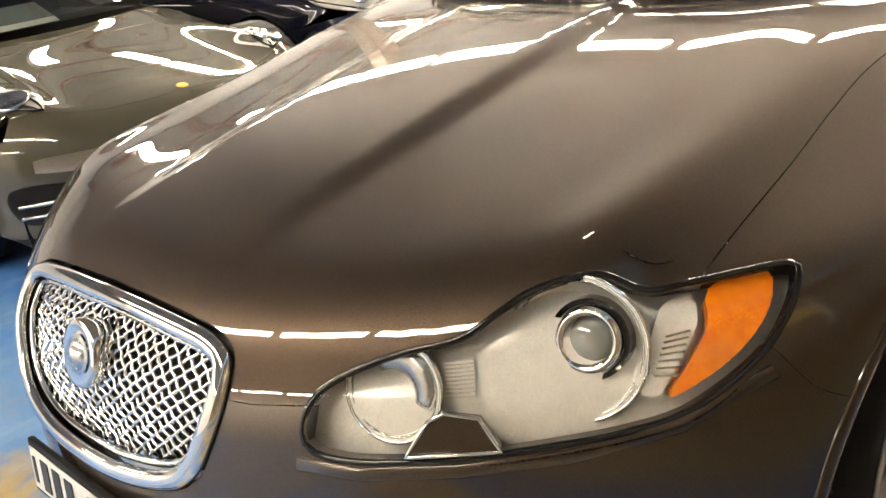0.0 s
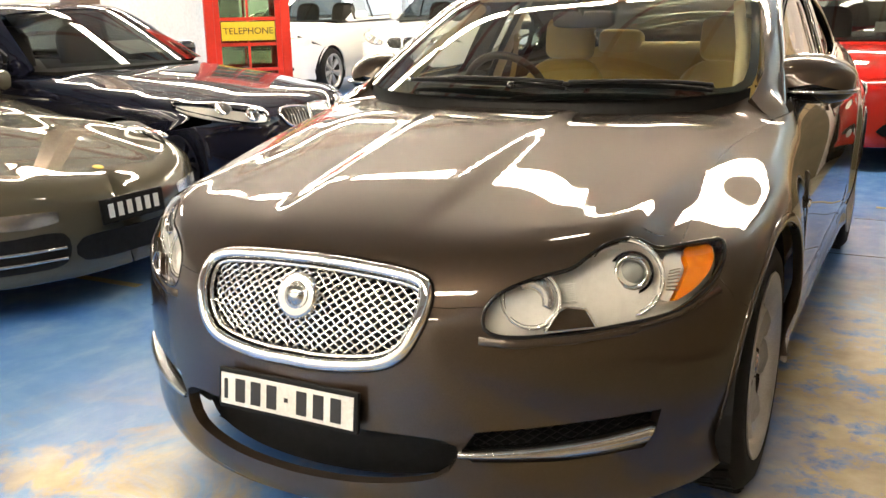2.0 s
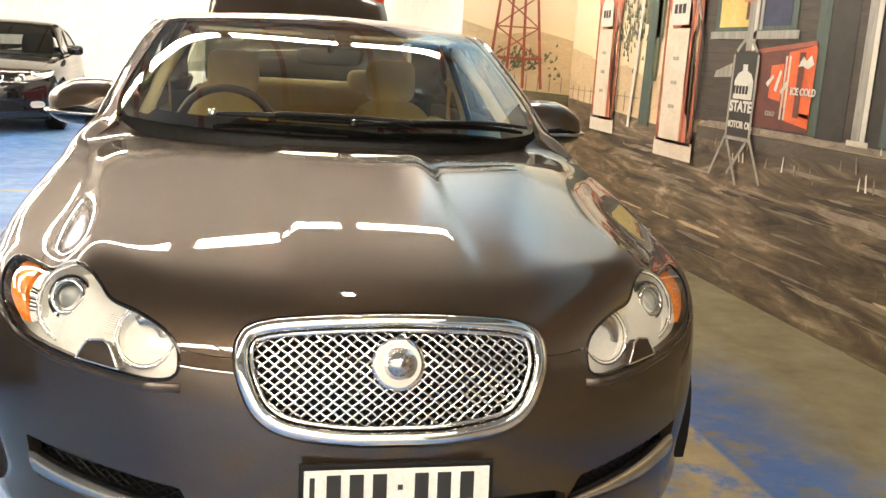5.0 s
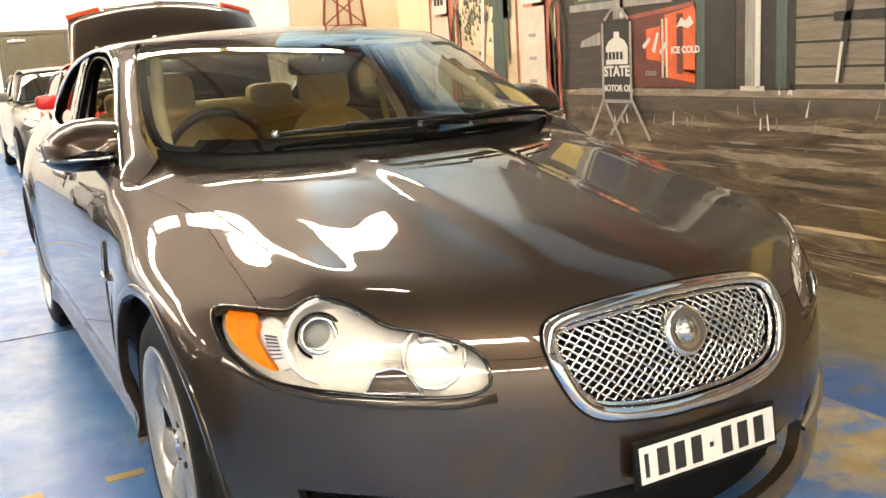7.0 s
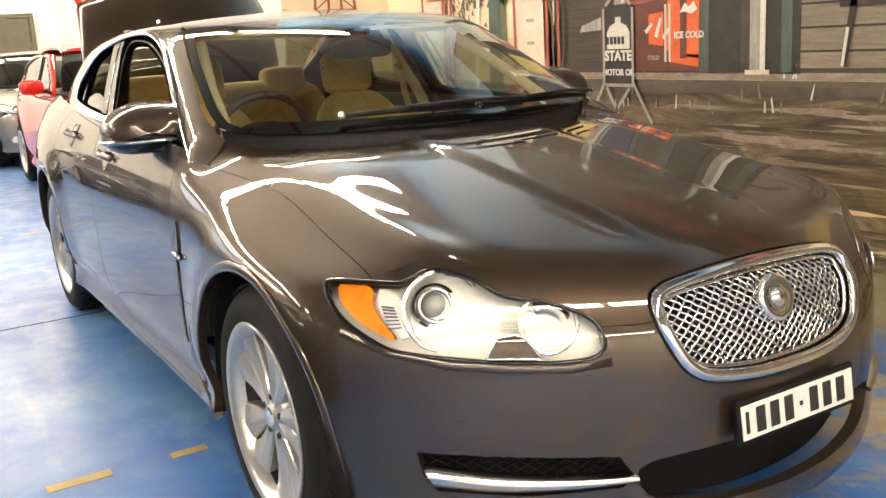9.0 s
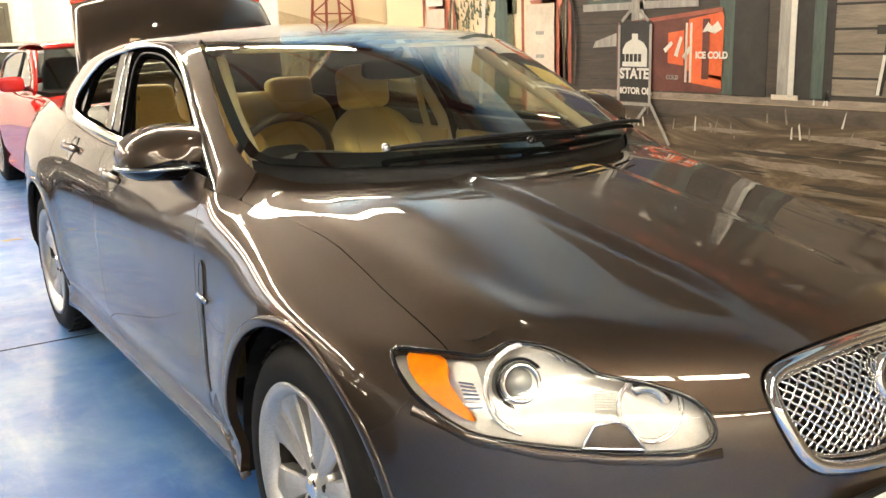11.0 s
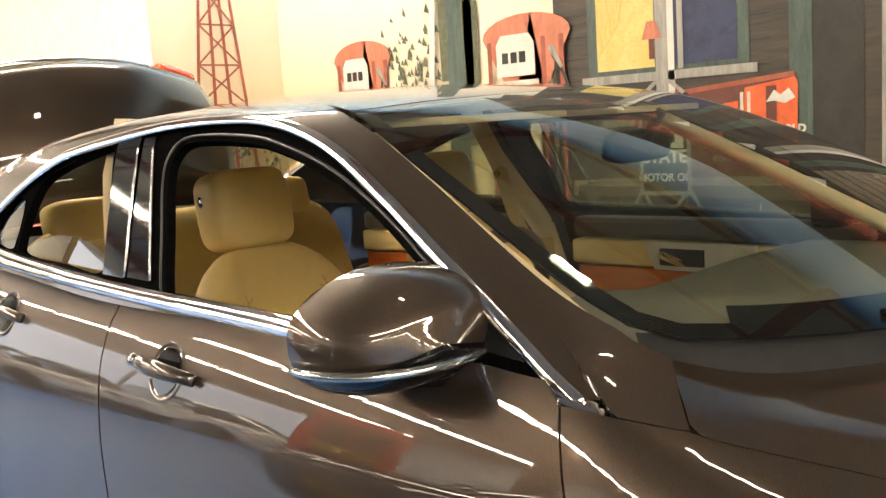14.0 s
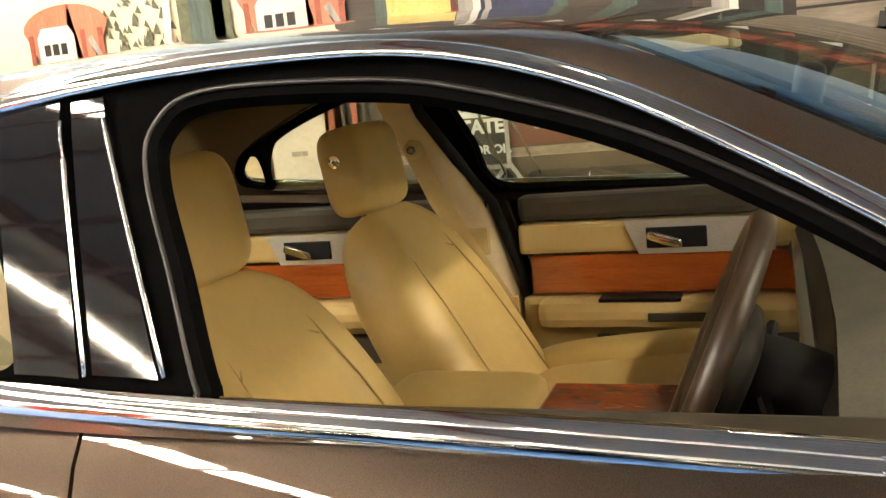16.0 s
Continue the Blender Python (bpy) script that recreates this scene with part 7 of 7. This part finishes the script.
def plate_bars(owner, y, z, ground, ink, x=0.0, tilt=84, n=6):
    p = new("number_plate")
    p.parent, p.matrix_basis = owner, pose(x, y, z, tilt, 0, 0)
    part("frame", boxed(-0.195, 0.195, -0.058, 0.058, -0.004, 0.006, 0.004), BLACK, p)
    part("face", boxed(-0.186, 0.186, -0.050, 0.050, 0.0065, 0.009), ground, p)
    for k in range(n):
        u = -0.14 + 0.28 * k / (n - 1)
        part("character_bar", boxed(u - 0.016, u + 0.016, -0.032, 0.032, 0.0092, 0.0105), ink, p)


YELLOW_PLATE = mottled("yellow_plate", (0.75, 0.50, 0.02), (0.82, 0.56, 0.04), 20, 0.4)
FRONT = (0, -1, 0.3)
CORNER = (0.6, -0.75, 0.35)


def lamp_on(c, owner, pts, amber=None, round_at=None):
    for s in (1, -1):
        lamp = patch("headlamp", c.lower, pts, CORNER, REFLECTOR, owner, 0.003, s, label="clear headlamp")
        q, n = on_skin(np.array(pts) * (s, 1, 1), 0.004, c.lower)
        part("lamp_rim", tube(smooth_line(q, 0.03, True), 0.006, 6, True), GLOSS, lamp, smooth=True)
        for x, y, z, rad in round_at or ():
            q, n = on_skin([(s * x, y, z)], 0.004, c.lower)
            part("lamp_bowl", lathe([(rad, 0.0), (rad * 1.05, 0.012), (rad * 0.9, 0.014), (rad * 0.75, 0.004), (0, 0.010)], 24, facing(q[0], n[0])), CHROME, lamp, smooth=True)
        patch("lamp_lens", lambda x, y, z: c.lower(x, y, z) - 0.020, pts, CORNER, CLEAR, lamp, 0.0, s)
        if amber:
            patch("indicator", c.lower, amber, CORNER, AMBER, lamp, 0.006, s)


def coupe_front(o, c):
    lamp_on(c, o, [(0.55, 0.30, 0.66), (0.62, 0.33, 0.70), (0.70, 0.45, 0.72), (0.70, 0.56, 0.70), (0.62, 0.55, 0.74), (0.54, 0.42, 0.72)], round_at=((0.62, 0.42, 0.71, 0.07),))
    for s in (1, -1):
        patch("fog_lamp", c.lower, [(0.36, 0.08, 0.475), (0.50, 0.14, 0.485), (0.66, 0.25, 0.475), (0.66, 0.25, 0.43), (0.50, 0.14, 0.415), (0.36, 0.08, 0.43)], CORNER, SATIN, o, 0.006, s)
        v = patch("air_vent", c.lower, [(0.34, 0.08, 0.37), (0.55, 0.18, 0.375), (0.74, 0.35, 0.36), (0.72, 0.32, 0.23), (0.50, 0.15, 0.22), (0.34, 0.08, 0.24)], CORNER, BLACK, o, 0.003, s)
        for z in (0.27, 0.32):
            q, _ = on_skin([(s * x, y, z) for x, y in ((0.35, 0.08), (0.5, 0.14), (0.62, 0.22), (0.72, 0.32))], 0.012, c.lower)
            part("vent_slat", tube(q, 0.009, 6), SATIN, v, smooth=True)
    patch("middle_vent", c.lower, [(-0.28, 0.05, 0.34), (0, 0.02, 0.345), (0.28, 0.05, 0.34), (0.28, 0.05, 0.24), (0, 0.02, 0.23), (-0.28, 0.05, 0.24)], FRONT, BLACK, o, 0.003)
    plate_bars(o, 0.0, 0.445, BLACK, PLATE)
    q, n = on_skin([(0, 0.20, 0.62)], 0.002, c.lower)
    part("bonnet_badge", lathe([(0, 0.004), (0.022, 0.003), (0.026, 0)], 16, facing(q[0], n[0])), YELLOW_PLATE, o)
    part("windscreen_sheet", boxed(-0.55, 0.15, -0.28, 0.0, 0.0, 0.003, m=pose(0, c.foot + 0.42, c.belt + 0.09, 20)), PLATE, o, "white paper sheet behind the windscreen")


def kidney_front(o, c):
    T = c.tall
    z = lambda v: v * T
    lamp_on(c, o, [(0.36, 0.16, z(0.66)), (0.50, 0.20, z(0.70)), (0.66, 0.33, z(0.735)), (0.76, 0.50, z(0.745)), (0.74, 0.42, z(0.69)), (0.62, 0.27, z(0.645)), (0.46, 0.16, z(0.625)), (0.36, 0.13, z(0.63))], round_at=((0.46, 0.18, z(0.66), 0.045), (0.60, 0.28, z(0.685), 0.05)))
    for s in (1, -1):
        g = patch("grille", c.lower, [(0.025, 0.06, z(0.71)), (0.20, 0.10, z(0.705)), (0.27, 0.10, z(0.67)), (0.22, 0.08, z(0.60)), (0.10, 0.04, z(0.585)), (0.025, 0.03, z(0.59))], FRONT, BLACK, o, 0.004, s)
        q, _ = on_skin(smooth_line(np.array([(0.025, 0.06, z(0.71)), (0.20, 0.10, z(0.705)), (0.27, 0.10, z(0.67)), (0.22, 0.08, z(0.60)), (0.10, 0.04, z(0.585)), (0.025, 0.03, z(0.59))]) * (s, 1, 1), 0.02, True), 0.008, c.lower)
        part("grille_ring", tube(q, 0.009, 6, True), CHROME, g, smooth=True)
        for k in range(7):
            x = 0.05 + 0.028 * k
            q, _ = on_skin([(s * x, 0.06, z(0.60)), (s * x, 0.08, z(0.65)), (s * x, 0.09, z(0.695))], 0.010, c.lower)
            part("grille_bar", tube(q, 0.004, 5), SATIN, g)
        patch("fog_lamp", c.lower, [(0.52, 0.2, z(0.36)), (0.64, 0.28, z(0.365)), (0.66, 0.30, z(0.30)), (0.54, 0.2, z(0.295))], CORNER, REFLECTOR, o, 0.005, s)
    patch("lower_grille", c.lower, [(-0.42, 0.1, z(0.38)), (0, 0.03, z(0.385)), (0.42, 0.1, z(0.38)), (0.46, 0.12, z(0.27)), (0, 0.03, z(0.26)), (-0.46, 0.12, z(0.27))], FRONT, BLACK, o, 0.003)


def sedan_front(o, c):
    kidney_front(o, c)
    plate_bars(o, -0.004, 0.455 * c.tall, YELLOW_PLATE, INK)
    part("windscreen_sheet", boxed(0.10, 0.45, -0.22, 0.0, 0.0, 0.003, m=pose(0, c.foot + 0.60, c.belt + 0.15, 24)), PLATE, o, "white paper sheet behind the windscreen")


def suv_front(o, c):
    kidney_front(o, c)
    plate_bars(o, -0.004, 0.47 * c.tall, PLATE, INK)
    patch("bumper_guard", c.lower, [(-0.70, 0.25, 0.42), (0, 0.02, 0.40), (0.70, 0.25, 0.42), (0.74, 0.3, 0.28), (0, 0.02, 0.24), (-0.74, 0.3, 0.28)], FRONT, BLACK, o, 0.006)
    for x in (-0.62, 0.62):
        part("roof_rail", tube([(x, y, float(c.roof(y)) - 0.02) for y in np.linspace(c.foot + 1.0, c.long - 0.8, 8)], 0.018, 6), SATIN, o)


def shield_front(o, c):
    z = lambda v: v * c.tall
    for s in (1, -1):
        for k in range(3):
            q, n = on_skin([(s * (0.44 + 0.115 * k), 0.16 + 0.075 * k, 0.645)], 0.003, c.lower)
            lamp = part("headlamp", lathe([(0, 0.012), (0.030, 0.006), (0.042, 0.014), (0.048, 0.012), (0.052, 0.0)], 24, facing(q[0], n[0])), CHROME, o, "small round headlamp", smooth=True)
        patch("lower_slot", c.lower, [(0.30, 0.07, 0.36), (0.62, 0.24, 0.37), (0.68, 0.3, 0.30), (0.30, 0.07, 0.27)], CORNER, BLACK, o, 0.004, s)
        q, n = on_skin([(s * 0.60, 0.22, 0.315)], 0.012, c.lower)
        part("fog_lamp", lathe([(0, 0.006), (0.035, 0.004), (0.042, 0)], 20, facing(q[0], n[0])), REFLECTOR, o)
    shield = [(0, 0.02, 0.36), (0.09, 0.03, 0.46), (0.17, 0.06, 0.60), (0.15, 0.08, 0.68), (0, 0.08, 0.70), (-0.15, 0.08, 0.68), (-0.17, 0.06, 0.60), (-0.09, 0.03, 0.46)]
    g = patch("grille", c.lower, shield, FRONT, BLACK, o, 0.004)
    q, _ = on_skin(smooth_line(shield, 0.02, True), 0.010, c.lower)
    part("grille_ring", tube(q, 0.011, 6, True), CHROME, g, smooth=True)
    for k in range(5):
        zz, w = 0.44 + 0.05 * k, 0.06 + 0.022 * k
        q, _ = on_skin([(x, 0.04, zz) for x in (-w, 0, w)], 0.010, c.lower)
        part("grille_bar", tube(q, 0.008, 6), CHROME, g)
    plate_bars(o, 0.075, 0.47, BLACK, PLATE, x=0.38)
    part("windscreen_sheet", boxed(0.10, 0.42, -0.20, 0.0, 0.0, 0.003, m=pose(0, c.foot + 0.60, c.belt + 0.13, 26)), PLATE, o, "white paper sheet behind the windscreen")


def off_road_front(o, c):
    T = c.tall
    for s in (1, -1):
        patch("headlamp", c.lower, [(0.46, 0.14, 0.66 * T), (0.76, 0.40, 0.67 * T), (0.77, 0.42, 0.58 * T), (0.46, 0.13, 0.56 * T)], CORNER, REFLECTOR, o, 0.004, s)
    g = patch("grille", c.lower, [(-0.42, 0.12, 0.665 * T), (0, 0.06, 0.67 * T), (0.42, 0.12, 0.665 * T), (0.42, 0.1, 0.57 * T), (0, 0.04, 0.565 * T), (-0.42, 0.1, 0.57 * T)], FRONT, SATIN, o, 0.004)
    for k in range(3):
        q, _ = on_skin([(x, 0.08, (0.585 + 0.03 * k) * T) for x in np.linspace(-0.4, 0.4, 7)], 0.010, c.lower)
        part("grille_bar", tube(q, 0.010, 5), BLACK, g)
    patch("lower_grille", c.lower, [(-0.6, 0.2, 0.36 * T), (0, 0.03, 0.37 * T), (0.6, 0.2, 0.36 * T), (0.6, 0.2, 0.28 * T), (0, 0.03, 0.27 * T), (-0.6, 0.2, 0.28 * T)], FRONT, BLACK, o, 0.003)
    plate_bars(o, -0.004, 0.44 * T, PLATE, INK)


COUPE = Other(((0, 0.56), (0.15, 0.60), (0.5, 0.675), (0.9, 0.74), (1.3, 0.80), (1.6, 0.86), (2.4, 0.90), (3.4, 0.92), (4.4, 0.78)), ((1.8, 1.16), (2.2, 1.26), (2.6, 1.28), (3.1, 1.22), (3.7, 1.02), (4.2, 0.86)), 0.89, 4.4, 0.55, 1.42, 0.50, 0.86, 0.86, 0.055, 0.76, 1.3)
SEDAN_TOP = ((0, 0.70), (0.12, 0.755), (0.4, 0.83), (0.8, 0.90), (1.2, 0.945), (1.5, 0.975), (2.4, 1.0), (3.6, 1.04), (4.3, 1.03), (4.6, 1.0))
SEDAN_ROOF = ((1.8, 1.30), (2.1, 1.38), (2.5, 1.42), (3.0, 1.41), (3.5, 1.33), (4.0, 1.12))
SEDAN = Other(SEDAN_TOP, SEDAN_ROOF, 0.90, 4.52, 0.42, 1.32, 0.58, 0.97, 1.0, 0.0, 0.80)
HATCH = Other(((0, 0.70), (0.12, 0.75), (0.4, 0.83), (0.8, 0.91), (1.2, 0.955), (1.5, 0.985), (2.4, 1.0), (3.6, 1.04), (4.2, 1.03), (4.5, 1.0)), ((1.8, 1.31), (2.1, 1.39), (2.5, 1.43), (3.0, 1.43), (3.6, 1.37), (4.2, 1.20)), 0.91, 4.4, 0.45, 1.30, 0.60, 0.985, 1.0, 0.0, 0.81)
SUV = Other(((0, 0.93), (0.12, 0.99), (0.4, 1.05), (0.8, 1.10), (1.2, 1.13), (1.5, 1.15), (2.4, 1.17), (3.6, 1.20), (4.4, 1.20), (4.8, 1.18)), ((1.7, 1.60), (2.1, 1.71), (2.6, 1.75), (3.4, 1.74), (4.0, 1.68), (4.6, 1.45)), 0.95, 4.75, 0.42, 1.22, 0.72, 1.15, 1.24, 0.0, 0.86)
BOXY = Other(((0, 1.00), (0.12, 1.06), (0.4, 1.09), (0.8, 1.12), (1.2, 1.15), (1.5, 1.17), (2.4, 1.18), (3.6, 1.20), (4.4, 1.20), (4.8, 1.18)), ((1.6, 1.72), (2.0, 1.84), (2.6, 1.87), (3.6, 1.86), (4.2, 1.82), (4.7, 1.65)), 0.96, 4.8, 0.30, 1.15, 0.85, 1.17, 1.26, 0.0, 0.88, 0.5)
SILVER = car_paint("olive_silver_paint", (0.060, 0.054, 0.038), (0.10, 0.092, 0.066), 0.25)
NAVY = car_paint("navy_paint", (0.008, 0.009, 0.020), (0.016, 0.018, 0.035), 0.3)
RED = car_paint("red_paint", (0.42, 0.012, 0.010), (0.52, 0.020, 0.014), 0.0)
WHITE_CAR = car_paint("white_paint", (0.72, 0.72, 0.70), (0.78, 0.78, 0.76), 0.0)
BLACK_CAR = car_paint("black_paint", (0.010, 0.010, 0.011), (0.018, 0.018, 0.019), 0.2)
GREY_CAR = car_paint("grey_paint", (0.16, 0.15, 0.14), (0.24, 0.23, 0.21), 0.7)
other_car("sports_coupe", "olive silver sports coupe parked nose-out, dark plate", pose(-2.04, 1.55, 0, 0, 0, 90), COUPE, SILVER, 0.13, front=coupe_front)
other_car("sedan_car", "navy blue sedan with twin chrome grilles, yellow plate", pose(-2.36, 3.50, 0, 0, 0, 90), SEDAN, NAVY, front=sedan_front)
other_car("hatchback_car", "bright red car with shield grille, paper in windscreen", pose(0.62, 6.35, 0), HATCH, RED, front=shield_front)
other_car("suv_car", "white sport utility car with twin black grilles", pose(-6.0, 11.0, 0, 0, 0, 4), SUV, WHITE_CAR, front=suv_front)
other_car("off_road_car", "boxy white off-road car with a barred grille", pose(-8.3, 10.3, 0, 0, 0, 4), BOXY, WHITE_CAR, front=off_road_front)
other_car("sedan_car", "black sedan with twin grilles parked by the doorway", pose(-3.55, 10.7, 0, 0, 0, 4), SEDAN, BLACK_CAR, front=kidney_front)
other_car("hatchback_car", "grey hatchback parked before the olive door", pose(0.50, 10.9, 0), HATCH, GREY_CAR, front=kidney_front)


# ---- telephone box ----
def phone_box(m):
    t = thing("telephone_box", "red telephone box with glazed sides and yellow panels", "telephone box", m)
    red = mottled("post_box_red", (0.58, 0.025, 0.012), (0.66, 0.04, 0.02), 6, 0.3, Coat_Weight=0.4)
    part("plinth", boxed(-0.47, 0.47, -0.47, 0.47, 0, 0.16, 0.01), red, t)
    part("canopy", boxed(-0.48, 0.48, -0.48, 0.48, 2.12, 2.36, 0.03), red, t)
    part("crown", lathe([(0.50, 0), (0.42, 0.08), (0.2, 0.13), (0, 0.14)], 4, pose(0, 0, 2.36, 0, 0, 45)), red, t)
    for k in range(4):
        q = pose(0, 0, 0, 0, 0, 90 * k)
        part("corner_post", boxed(0.36, 0.46, 0.36, 0.46, 0.16, 2.12, 0.012, q), red, t)
        side = part("side_frame", boxed(-0.36, -0.30, 0.40, 0.45, 0.30, 2.05, 0.004, q), red, t)
        part("side_frame", boxed(0.30, 0.36, 0.40, 0.45, 0.30, 2.05, 0.004, q), red, t)
        part("kick_panel", boxed(-0.36, 0.36, 0.40, 0.44, 0.16, 0.42, 0.004, q), red, t)
        part("glazing_bar", boxed(-0.012, 0.012, 0.405, 0.44, 0.42, 2.06, 0.003, q), red, t)
        for z in np.linspace(0.42, 2.06, 7):
            part("glazing_bar", boxed(-0.30, 0.30, 0.405, 0.44, z - 0.018, z + 0.018, 0.003, q), red, t)
        pane = part("pane", boxed(-0.30, 0.30, 0.42, 0.424, 0.42, 2.06, 0, q), GLASS, t)
        panel_ob = part("notice_panel", boxed(-0.29, 0.29, 0.442, 0.452, 1.01, 1.21, 0.003, q), YELLOW_PLATE, t, "yellow notice panel")
        c = bpy.data.curves.new("text", "FONT")
        c.body, c.size, c.align_x, c.align_y, c.extrude = "TELEPHONE", 0.10, "CENTER", "CENTER", 0.001
        tmp = bpy.data.objects.new("text", c)
        scene.collection.objects.link(tmp)
        me = bpy.data.meshes.new_from_object(tmp.evaluated_get(bpy.context.evaluated_depsgraph_get()))
        bpy.data.objects.remove(tmp)
        me.transform(q @ pose(0, 0.4535, 1.11, 90, 0, 180))
        me.materials.append(INK)
        word = new("lettering", me)
        word.parent = panel_ob
    return t


phone_box(pose(-5.8, 7.1, 0, 0, 0, 42))
